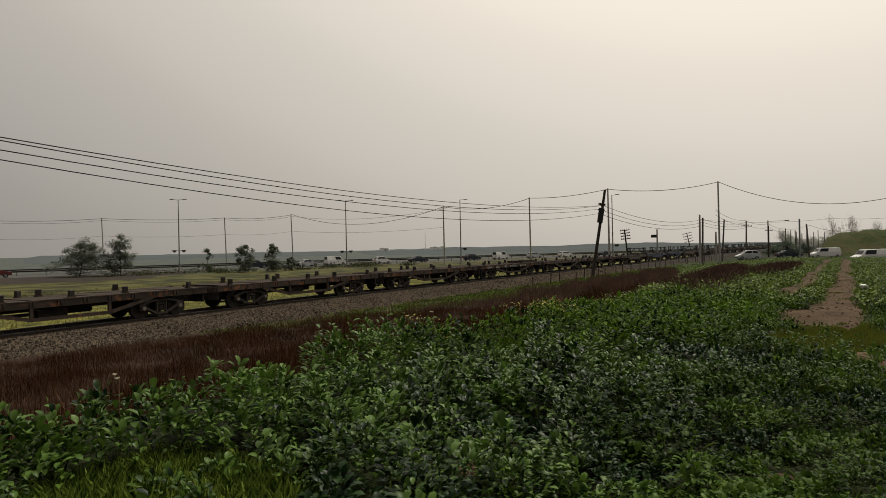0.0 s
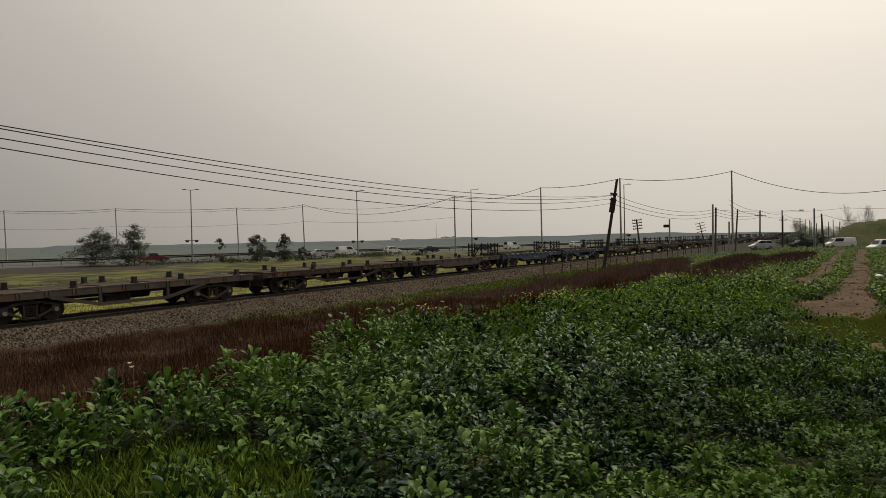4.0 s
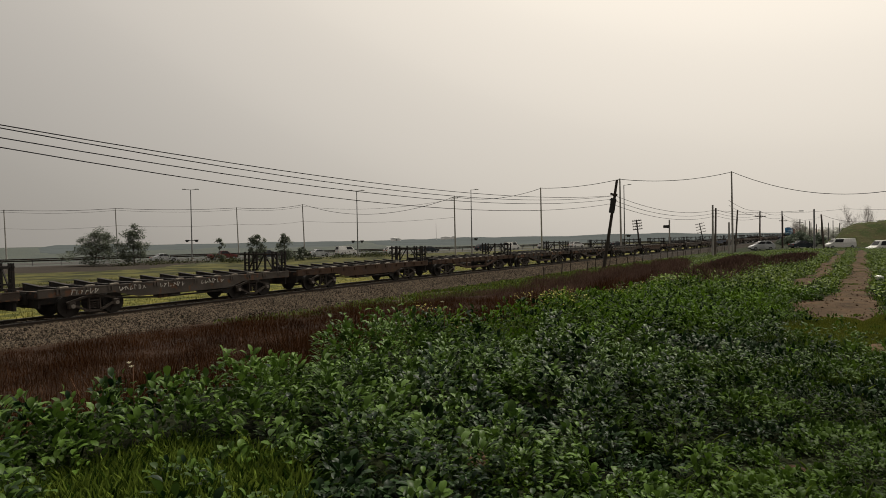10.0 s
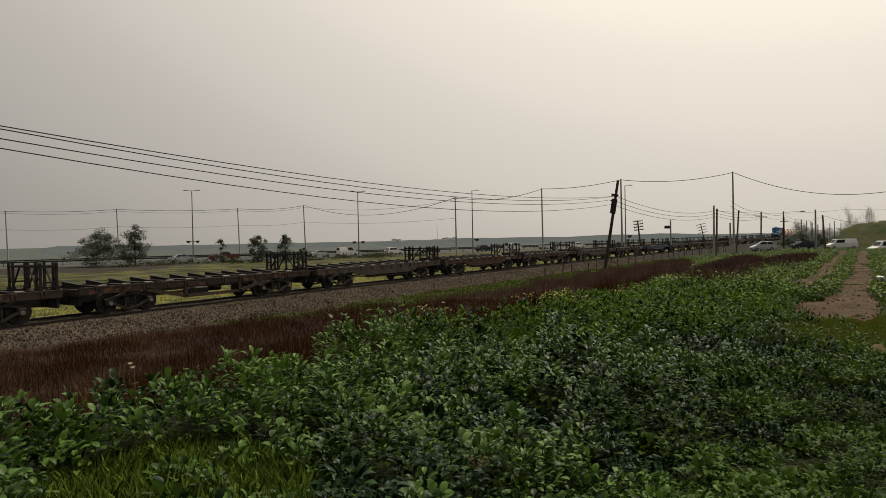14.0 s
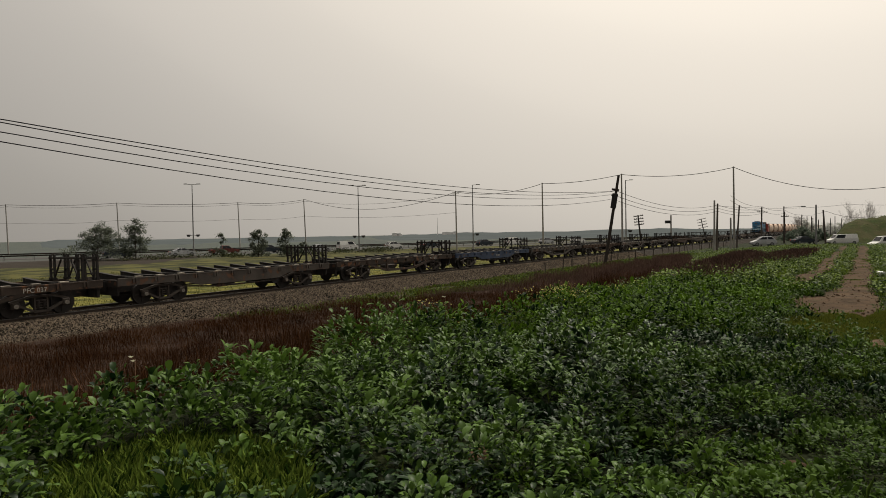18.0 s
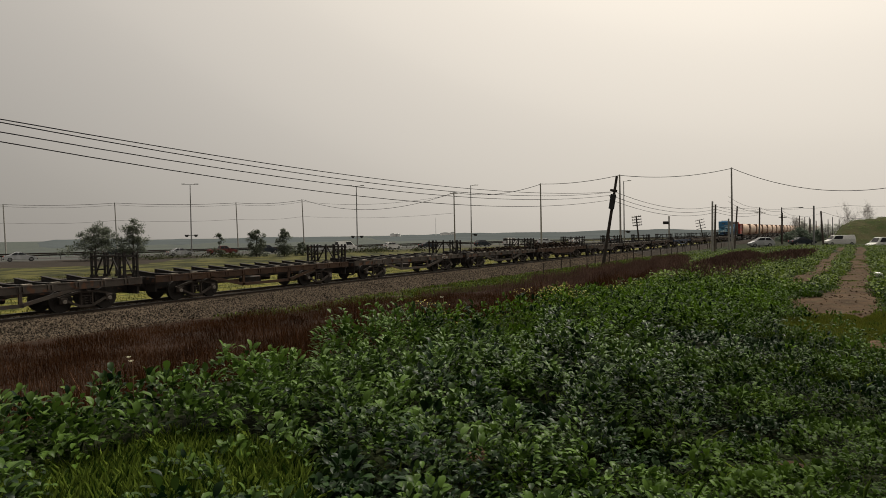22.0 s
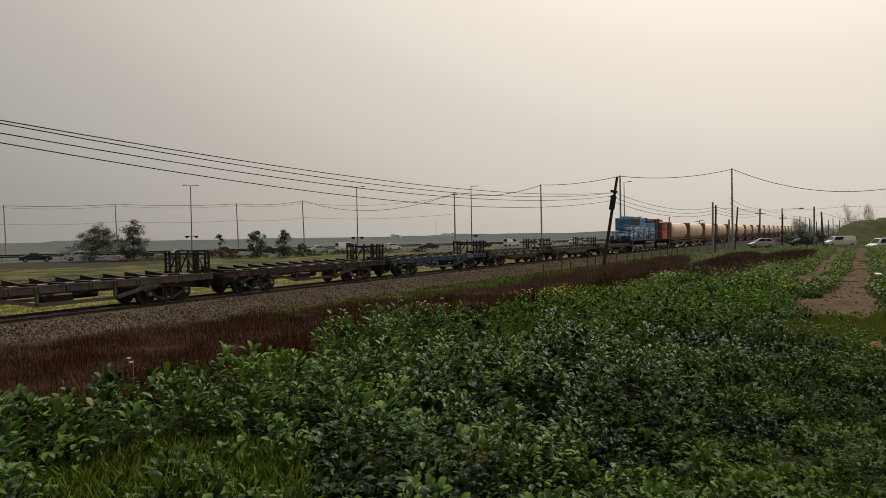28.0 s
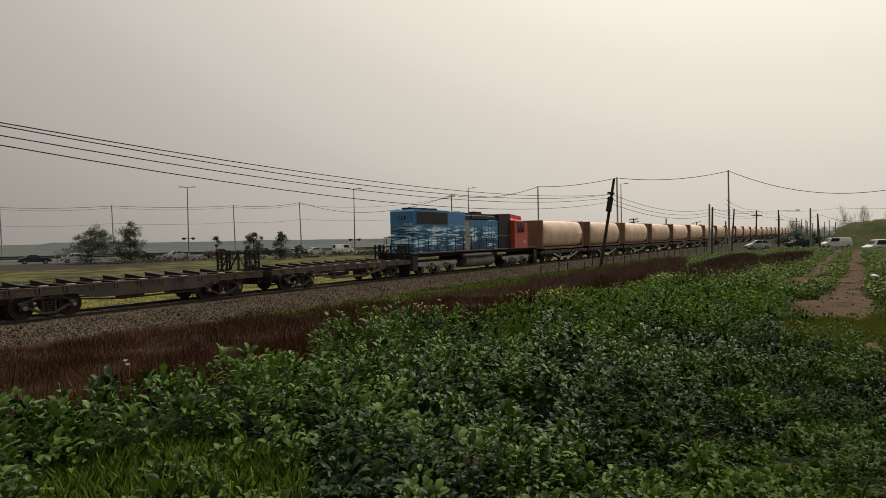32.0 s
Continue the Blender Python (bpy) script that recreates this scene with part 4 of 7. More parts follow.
# ---- the engine ----
def loco_truck(parent, x):
    bm = bmesh.new()
    box(bm, -2.6, 2.6, -0.7, 0.7, 0.75, 1.02, 0.03)
    tr = part("truck", bm, M["steel"], parent, "three-axle truck with grey dirt on it", pose(x, 0, 0))
    for y in (-1.1, 1.1):
        bm = bmesh.new()
        slab(bm, [(-2.75, 0.78), (-2.5, 0.62), (-1.6, 0.62), (-1.2, 0.42), (-0.6, 0.42), (-0.3, 0.62), (0.3, 0.62), (0.6, 0.42), (1.2, 0.42), (1.6, 0.62), (2.5, 0.62), (2.75, 0.78), (2.6, 0.95), (-2.6, 0.95)], -0.07, 0.07)
        part("side_frame", bm, M["palegrey"], tr, at=pose(0, y, 0))
        for ax in (-2.07, 0, 2.07):
            bm = bmesh.new()
            box(bm, -0.2, 0.2, -0.09, 0.09, 0.3, 0.72, 0.04)
            tube(bm, (0, -0.16 if y < 0 else 0.16, 0.5), (0, 0, 0.5), 0.15, n=10)
            part("axle_box", bm, M["galv"], tr, at=pose(ax, y + (-0.08 if y < 0 else 0.08), 0))
        for ax in (-1.0, 1.0):
            bm = bmesh.new()
            for k in range(5):
                tube(bm, (0, 0, 0.46 + 0.08 * k), (0, 0, 0.5 + 0.08 * k), 0.13, n=10)
            part("coil_spring", bm, M["steel"], tr, at=pose(ax, y + (-0.12 if y < 0 else 0.12), 0))
    for y in (-1.22, 1.22):
        for ax in (-1.45, -0.62, 0.62, 1.45):
            bm = bmesh.new()
            tube(bm, (ax, y, 0.70), (ax + 0.3, y, 0.62), 0.075, n=8)
            beam(bm, (ax + 0.3, y, 0.66), (ax + 0.36, y, 0.25), 0.05, 0.07)
            part("brake_cylinder", bm, M["galv"], tr, "dusty brake cylinder")
        bm = bmesh.new()
        beam(bm, (-2.5, y, 0.24), (2.5, y, 0.24), 0.04, 0.05)
        part("brake_rod", bm, M["steel"], tr)
    for ax in (-2.07, 0, 2.07):
        wheelsets.append(part("wheelset", BOGIE["wheelset"], None, tr, at=pose(ax, 0, WHEEL_R)))


def make_loco():
    w = thing("diesel_locomotive", "blue diesel locomotive with painted wave mural and red cab", "locomotive", on_track(LOCO_U))
    w.scale = (1, 1, 1.045)
    LL = LOCO_L
    bm = bmesh.new()
    box(bm, 0.1, LL - 0.1, -1.5, 1.5, 1.50, 1.62, 0.02)
    box(bm, 0.1, LL - 0.1, -1.0, 1.0, 1.28, 1.52, 0.02)
    box(bm, 6.9, LL - 6.9, -0.8, 0.8, 1.0, 1.3, 0.02)
    part("underframe", bm, M["black"], w)
    # the long hood in its sections
    bm = bmesh.new()
    box(bm, 0.9, 5.6, -1.06, 1.06, 1.62, 3.46)
    slab(bm, [(0.9, 3.45), (5.6, 3.45), (5.6, 4.62), (1.02, 4.62), (0.9, 4.5)], -1.065, 1.065)
    hood = part("radiator_hood", bm, M["mural"], w, "blue hood end with wave strokes")
    bm = bmesh.new()
    box(bm, 5.6, 8.25, -1.0, 1.0, 1.62, 4.6, 0.05)
    part("centre_hood", bm, M["mural"], w, "wave-painted hood panel")
    bm = bmesh.new()
    box(bm, 8.95, 13.9, -0.98, 0.98, 1.62, 3.98, 0.03)
    part("engine_hood", bm, M["mural"], w, "wave-painted hood doors")
    bm = bmesh.new()
    box(bm, 8.25, 8.95, -0.97, 0.97, 1.62, 3.95)
    part("hood_panel", bm, M["beige"], w, "dirty beige panel")
    bm = bmesh.new()
    slab(bm, [(8.25, 3.95), (14.0, 3.98), (14.0, 4.5), (8.25, 4.56)], -0.95, 0.95)
    bmesh.ops.bevel(bm, geom=[e for e in bm.edges if all(v.co.z > 4.4 for v in e.verts) and abs(e.verts[0].co.y - e.verts[1].co.y) < 0.01], offset=0.25, segments=3, affect="EDGES")
    part("hood_roof", bm, M["black"], w, "sooty black roof")
    bm = bmesh.new()
    box(bm, 9.2, 12.2, -1.06, -0.94, 4.05, 4.36, 0.04)
    part("intake_screen", bm, M["grille"], w)
    bm = bmesh.new()
    slab(bm, [(13.9, 1.62), (16.2, 1.62), (16.2, 4.58), (13.9, 4.5)], -1.04, 1.04)
    part("blower_hood", bm, M["black"], w, "black hood section behind the cab")
    # radiator grilles, fans and door lines
    for y in (-1.095, 1.095):
        s = -1 if y < 0 else 1
        bm = bmesh.new()
        box(bm, 1.25, 5.3, y - 0.012, y + 0.012, 3.62, 4.46)
        g = part("radiator_grille", bm, M["grille"], w, "dark grey grille")
        for k in range(9):
            bm = bmesh.new()
            box(bm, 1.25, 5.3, y + s * 0.012, y + s * 0.03, 3.66 + k * 0.088, 3.69 + k * 0.088)
            part("louvre", bm, M["grille"], g)
        bm = bmesh.new()
        for xa, xb, za, zb in ((1.15, 5.4, 4.46, 4.52), (1.15, 5.4, 3.55, 3.61), (1.13, 1.2, 3.55, 4.52), (5.34, 5.4, 3.55, 4.52)):
            box(bm, xa, xb, y - 0.02, y + 0.02, za, zb)
        part("grille_frame", bm, M["engineblue"], g)
    for k in range(3):
        bm = bmesh.new()
        tube(bm, (1.9 + 1.3 * k, 0, 4.6), (1.9 + 1.3 * k, 0, 4.78), 0.6, n=20)
        part("roof_fan", bm, M["black"], w)
    for k in range(8):
        for y in (-0.99, 0.99):
            bm = bmesh.new()
            box(bm, 9.1 + k * 0.6, 9.13 + k * 0.6, y - 0.012, y + 0.012, 1.75, 3.85)
            part("door_seam", bm, M["engineblue"], w)
            if k < 7:
                bm = bmesh.new()
                box(bm, 9.55 + k * 0.6, 9.6 + k * 0.6, y - 0.03, y + 0.03, 2.6, 2.75)
                part("door_latch", bm, M["black"], w)
    for k in range(6):
        for y in (-1.03, 1.03):
            bm = bmesh.new()
            box(bm, 1.6 + k * 0.75, 1.62 + k * 0.75, y - 0.045, y + 0.045, 1.75, 3.4)
            part("door_seam", bm, M["engineblue"], w)
    bm = bmesh.new()
    box(bm, 11.0, 12.2, -0.3, 0.3, 4.5, 4.72, 0.04)
    part("exhaust_stack", bm, M["black"], w)
    bm = bmesh.new()
    box(bm, 7.2, 8.3, -0.45, 0.45, 4.55, 4.68, 0.03)
    part("roof_hatch", bm, M["black"], w)
    # hood-end lamps and number marks
    bm = bmesh.new()
    box(bm, 0.86, 0.9, -0.3, 0.3, 3.95, 4.2, 0.01)
    lamp = part("headlight_housing", bm, M["black"], w)
    for y in (-0.12, 0.12):
        bm = bmesh.new()
        tube(bm, (0.83, y, 4.08), (0.87, y, 4.08), 0.09, n=12)
        part("headlight", bm, M["cap"], lamp)
    for k in range(4):
        bm = bmesh.new()
        box(bm, 0.885, 0.899, -0.95 + 0.2 * k, -0.82 + 0.2 * k, 3.5, 3.68)
        part("number_bar", bm, M["chalk"], hood, "white number mark")
    bm = bmesh.new()
    box(bm, 0.87, 0.9, -0.35, 0.35, 1.7, 3.3, 0.01)
    part("end_door", bm, M["mural"], w)
    # the cab and the low nose
    bm = bmesh.new()
    slab(bm, [(16.2, 1.62), (18.9, 1.62), (18.9, 3.7), (18.72, 4.42), (16.2, 4.62)], -1.48, 1.48)
    bmesh.ops.bevel(bm, geom=[e for e in bm.edges if all(v.co.z > 4.35 for v in e.verts) and abs(e.verts[0].co.y - e.verts[1].co.y) < 0.01], offset=0.6, segments=3, affect="EDGES")
    cab = part("cab", bm, M["red"], w, "faded red cab")
    for y in (-1.485, 1.485):
        for x0, x1 in ((16.85, 17.3), (17.55, 18.1)):
            bm = bmesh.new()
            box(bm, x0, x1, y - 0.012, y + 0.012, 2.95, 3.8)
            win = part("side_window", bm, M["glass"], cab)
            bm = bmesh.new()
            for xa, xb, za, zb in ((x0 - 0.06, x1 + 0.06, 3.8, 3.86), (x0 - 0.06, x1 + 0.06, 2.94, 3.0), (x0 - 0.06, x0, 2.94, 3.86), (x1, x1 + 0.06, 2.94, 3.86)):
                box(bm, xa, xb, y - 0.025, y + 0.025, za, zb)
            part("window_frame", bm, M["black"], win)
        bm = bmesh.new()
        box(bm, 16.4, 18.6, y - 0.05, y + 0.05, 3.9, 3.95)
        part("window_visor", bm, M["red"], cab)
        bm = bmesh.new()
        box(bm, 18.0, 18.5, y - 0.01, y + 0.01, 2.0, 2.3)
        part("side_mark", bm, M["chalk"], cab, "pale painted mark")
    for y in (-0.75, 0.75):
        bm = bmesh.new()
        box(bm, 18.87, 18.92, y - 0.42, y + 0.42, 3.15, 3.75)
        part("windscreen", bm, M["glass"], cab)
    bm = bmesh.new()
    box(bm, 18.9, 20.0, -0.95, 0.95, 1.62, 3.0, 0.12)
    part("nose", bm, M["red"], w, "short red nose")
    bm = bmesh.new()
    tube(bm, (8.2, -0.6, 0.74), (13.0, -0.6, 0.74), 0.48, n=18)
    tube(bm, (8.2, 0.6, 0.74), (13.0, 0.6, 0.74), 0.48, n=18)
    box(bm, 8.2, 13.0, -0.6, 0.6, 0.26, 1.2)
    part("fuel_tank", bm, M["tank"], w, "rounded grey fuel tank")
    bm = bmesh.new()
    tube(bm, (7.2, -1.25, 1.25), (12.0, -1.25, 1.25), 0.15, n=10)
    part("air_reservoir", bm, M["galv"], w, "pale grey air reservoir")
    for x in (3.85, 17.05):
        loco_truck(w, x)
    for x, s in ((0.0, 0), (LL, 180)):
        part("coupler", COUPLER, None, w, at=pose(x + (0.2 if s == 0 else -0.2), 0, 0.05, 0, 0, s))
        for y in (-1.2, 1.2):
            bm = bmesh.new()
            for k in range(4):
                box(bm, 0.05, 0.7, -0.28, 0.28, 0.42 + 0.28 * k, 0.46 + 0.28 * k)
            for yy in (-0.28, 0.28):
                box(bm, 0.05, 0.72, yy - 0.015, yy + 0.015, 0.4, 1.4)
            part("steps", bm, M["black"], w, at=pose(x, y, 0, 0, 0, s))
        bm = bmesh.new()
        box(bm, 0.02, 0.1, -1.5, 1.5, 0.95, 1.5, 0.02)
        part("end_plate", bm, M["black"], w, at=pose(x, 0, 0, 0, 0, s))
        bm = bmesh.new()
        slab(bm, [(0.0, 0.12), (0.12, 0.12), (0.2, 0.55), (0.02, 0.55)], -1.2, 1.2)
        part("pilot_plough", bm, M["black"], w, at=pose(x, 0, 0, 0, 0, s))
    # handrails
    post = bmesh.new()
    tube(post, (0, 0, 1.6), (0, 0, 2.7), 0.025, n=6)
    me = mesh_of("handrail_post", post, M["black"])
    for y in (-1.45, 1.45):
        for k in range(12):
            part("handrail_post", me, None, w, at=pose(0.9 + k * 1.25, y, 0))
        bm = bmesh.new()
        tube(bm, (0.9, y, 2.7), (15.3, y, 2.7), 0.025, n=6)
        part("handrail", bm, M["black"], w)
        for x in (0.15, LL - 0.15):
            part("handrail_post", me, None, w, at=pose(x, y * 0.75, 0))
            part("handrail_post", me, None, w, at=pose(x, y * 0.3, 0))
    for x in (0.15, LL - 0.15):
        bm = bmesh.new()
        tube(bm, (x, -1.09, 2.7), (x, 1.09, 2.7), 0.025, n=6)
        part("handrail", bm, M["black"], w)
    bm = bmesh.new()
    tube(bm, (19.0, -1.45, 3.0), (20.6, -1.45, 1.7), 0.03, n=6)
    part("stair_rail", bm, M["cap"], w, "pale stair rail")
    trains.append((w, LOCO_U))


make_loco()


# ---- loaded wagons behind the engine ----
def make_tub_wagon():
    w = thing("container_wagon", "trussed grey flat wagon carrying one tan container", "railway wagon", group="container wagons")
    tub_truss = TRUSS["grey"].copy()
    tub_truss.materials[0] = M["palegrey"]
    part("centre_sill", FLAT["centre_sill"], None, w)
    for y, turn in ((-1.34, 0), (1.34, 180)):
        m = pose(0, y, 0) if not turn else pose(WL, y, 0, 0, 0, 180)
        part("side_sill", SILLS["truss", "grey"], None, w, at=m)
        part("truss", tub_truss, None, w, at=m)
    for x, s in ((-0.2, 0), (12.7, 180)):
        part("coupler", COUPLER, None, w, at=pose(x, 0, 0, 0, 0, s))
    for x in (2.1, 10.4):
        add_bogie(w, x)
    for x in (1.4, 4.6, 7.9, 11.1):
        part("crossbar", FLAT["crossbar"], None, w, at=pose(x, 0, DECK + 0.012))
    # barrel-sided body between end frames
    bm = bmesh.new()
    prof = []
    for k in range(15):
        a = math.pi * (k / 14 - 0.5)
        prof.append((-0.55 - 0.78 * max(0.0, math.cos(a)) ** 0.75, 1.56 + 1.36 * (1 + math.sin(a))))
    prof = prof + [(-y, z) for y, z in prof[::-1]]
    rings = []
    for x, f in ((0.72, 0.86), (0.95, 0.965), (2.9, 1.0), (5.0, 1.0), (7.2, 1.0), (9.4, 1.0), (11.35, 0.965), (11.6, 0.86)):
        rings.append([bm.verts.new((x, y * f, 2.9 + (z - 2.9) * f)) for y, z in prof])
    for r, s in zip(rings, rings[1:]):
        for k in range(len(prof)):
            bm.faces.new((r[k], s[k], s[(k + 1) % len(prof)], r[(k + 1) % len(prof)]))
    bm.faces.new(rings[0])
    bm.faces.new(rings[-1][::-1])
    tub = part("container", bm, M["tan"], w, "tan steel container with rounded sides", smooth=True)
    for x in (0.35, 11.55):
        bm = bmesh.new()
        box(bm, x, x + 0.36, -1.25, 1.25, 1.42, 4.32, 0.04)
        part("container_end", bm, M["tanframe"], tub, "brown end frame")
    for y in (-1.15, 1.15):
        bm = bmesh.new()
        box(bm, 0.72, 11.54, y - 0.1, y + 0.1, 1.4, 1.56)
        part("base_rail", bm, M["tanframe"], tub)
    bm = bmesh.new()
    tube(bm, (9.6, -1.33, 2.75), (11.5, -1.33, 3.0), 0.035, n=6)
    part("door_bar", bm, M["galv"], tub)
    return w


def build_tubs():
    first = None
    for n in range(TUBS):
        u = TUB_U + n * PITCH
        if first is None:
            w = first = make_tub_wagon()
        else:
            w = copy_thing(first, along(u, V_TRACK))
            wheelsets.extend(o for o in w.children_recursive if o.name.startswith("wheelset"))
        trains.append((w, u))


build_tubs()


# ---- the highway beyond the track ----
def at(k, depth, z=0.0, turn=0.0):
    """A pose by its bearing (sideways over ahead) and its depth ahead of the eye."""
    return pose(k * depth, depth, z, 0, 0, turn)


ROAD_DIR = Vector((math.sin(radians(53)), math.cos(radians(53)), 0))
ROAD_SIDE = Vector((-ROAD_DIR.y, ROAD_DIR.x, 0))
ROAD_O = Vector((-45.5, 112, 0))
ROAD_Z = -0.22
ROAD_TURN = 90 - 53


def R(s, d, z=0.0):
    """s along the highway, d across it (away from the eye)."""
    p = ROAD_O + ROAD_DIR * s + ROAD_SIDE * d
    return Vector((p.x, p.y, z))


def on_road(s, d, z=ROAD_Z, turn=0.0):
    p = R(s, d)
    return pose(p.x, p.y, z, 0, 0, ROAD_TURN + turn)


def strip(name, s0, s1, d0, d1, z, mat, label, category):
    bm = bmesh.new()
    n = 24
    rows = [[bm.verts.new(R(s0 + (s1 - s0) * i / n, d, z)) for d in (d0, d1)] for i in range(n + 1)]
    low = [[bm.verts.new(R(s0 + (s1 - s0) * i / n, d + e, z - 0.4)) for d, e in ((d0, -1.2), (d1, 1.2))] for i in range(n + 1)]
    for i in range(n):
        bm.faces.new((rows[i][0], rows[i + 1][0], rows[i + 1][1], rows[i][1]))
        bm.faces.new((low[i][0], low[i + 1][0], rows[i + 1][0], rows[i][0]))
        bm.faces.new((rows[i][1], rows[i + 1][1], low[i + 1][1], low[i][1]))
    return solid(name, bm, mat, label, category, kind="structure")


strip("road", -160, 420, -3.0, 4.5, ROAD_Z, M["asphalt"], "grey asphalt highway carriageway", "road")
strip("road_far", -160, 420, 10, 20, ROAD_Z + 0.1, M["asphalt"], "far grey asphalt highway carriageway", "road")


def make_verge():
    bm = bmesh.new()
    n = 24
    rows = []
    for i in range(n + 1):
        f = i / n
        p = Vector((float(np.interp(f, (0, 0.18, 0.36, 1), (-39, -34, -47, -118))), float(np.interp(f, (0, 0.18, 0.36, 1), (101, 75, 69.5, 20))), 0))
        q = R(4 - 114 * f, -4.1)
        rows.append([bm.verts.new((*(p.lerp(q, j / 4)).xy, -0.19 + 0.03 * math.sin(i * 2.1 + j) - (0.14 if j == 0 else 0))) for j in range(5)])
    for r, s in zip(rows, rows[1:]):
        for j in range(4):
            bm.faces.new((r[j], s[j], s[j + 1], r[j + 1]))
    solid("dirt_verge", bm, M["verge"], "bare grey-brown dirt verge below the highway", "verge", kind="structure", smooth=True)


make_verge()


def guardrail(s0, s1, d, label, dark=False):
    g = thing("guardrail", label, "guardrail", on_road(0, d), group="highway guardrails")
    bm = bmesh.new()
    beam(bm, (s0, 0, 0.72), (s1, 0, 0.72), 0.05, 0.22)
    beam(bm, (s0, -0.04, 0.79), (s1, -0.04, 0.79), 0.06, 0.09)
    beam(bm, (s0, -0.04, 0.65), (s1, -0.04, 0.65), 0.06, 0.09)
    part("rail_beam", bm, M["steel"] if dark else M["galv"], g)
    bm = bmesh.new()
    box(bm, -0.06, 0.06, -0.05, 0.07, -0.4, 0.85)
    me = mesh_of("guardrail_post", bm, M["galv"])
    k = s0
    while k < s1:
        part("guardrail_post", me, None, g, at=pose(k, 0.1, 0))
        k += 4.0


guardrail(-110, 200, 5.2, "weathered steel guardrail on the highway median", True)
guardrail(-110, 220, 21.5, "steel guardrail along the far highway edge", True)


def make_hills():
    """Low ridge and mesa along the horizon, uneven, in one sheet, haze in its colour."""
    rng = np.random.default_rng(2)
    az = np.radians(np.linspace(-75, 75, 220))
    dist = 1500.0
    top = 3.5 + 2.0 * np.sin(az * 7) + 1.2 * np.sin(az * 23 + 1) + 0.8 * np.sin(az * 61) + rng.normal(0, 0.35, len(az))
    top = top - 14 * ramp01(-np.degrees(az), 31, 34)
    verts, faces = [], []
    n = len(az)
    for r, zz in ((dist * 0.17, np.full(n, -0.45)), (dist * 0.5, -0.3 + 0.3 * (top + 0.3)), (dist, top), (dist * 1.1, np.full(n, -3.0))):
        verts.append(np.stack([np.sin(az) * r, np.cos(az) * r, zz], -1))
    verts = np.concatenate(verts)
    for k in range(3):
        for i in range(n - 1):
            faces.append((k * n + i, k * n + i + 1, (k + 1) * n + i + 1, (k + 1) * n + i))
    # blue-grey base colour stands in for the haze over the ridge
    mat = material("haze_tinted_fields", (0.096, 0.107, 0.112), 1.0, color2=(0.072, 0.083, 0.085), scale=0.012, fine=0.05, bump=0.0, spec=0.0)
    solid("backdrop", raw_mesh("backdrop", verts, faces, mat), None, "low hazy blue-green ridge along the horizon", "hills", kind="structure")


make_hills()


def make_skyline():
    """A far mast and low buildings on the horizon."""
    bm = bmesh.new()
    tube(bm, (0, 0, 0), (0, 0, 26), 0.5, 0.2, 6)
    t = thing("radio_mast", "thin lattice mast far off on the horizon", "mast", at(-0.0145, 900, 0))
    part("shaft", bm, M["haze"], t)
    for k, d, w, h in ((-0.08, 900, 9, 2.6), (-0.073, 900, 6, 2.1), (0.0, 920, 14, 2.8), (0.012, 920, 7, 3.3)):
        t = thing("far_building", "low pale building far off on the horizon", "building", at(k, d, -1), "far buildings")
        bm = bmesh.new()
        box(bm, -w / 2, w / 2, -4, 4, 0, h + 3)
        part("wall", bm, M["haze"], t)
        bm = bmesh.new()
        slab(bm, [(-w / 2 - 0.4, h + 3), (w / 2 + 0.4, h + 3), (0, h + 4.2)], -4.4, 4.4)
        part("roof", bm, M["haze"], t)


make_skyline()


# ---- poles, lamps and wires ----
def pole(name, label, category, m, height, r0, r1, mat, arms=(), lean=(0, 0), group="", n=10):
    """arms: height, half length, turn in degrees."""
    t = thing(name, label, category, m @ pose(0, 0, 0, lean[0], lean[1], 0), group)
    bm = bmesh.new()
    tube(bm, (0, 0, -0.6), (0, 0, height), r0, r1, n)
    part("shaft", bm, mat, t)
    for z, half, turn in arms:
        bm = bmesh.new()
        box(bm, -half, half, -0.05, 0.05, z - 0.06, z + 0.06, 0.01)
        arm = part("crossarm", bm, mat, t, at=pose(0, -r1 - 0.03, 0, 0, 0, turn))
        for x in (-half * 0.9, -half * 0.45, half * 0.45, half * 0.9):
            bm = bmesh.new()
            tube(bm, (x, 0, z + 0.06), (x, 0, z + 0.2), 0.045, 0.03, 6)
            part("insulator", bm, M["concrete"], arm)
    return t


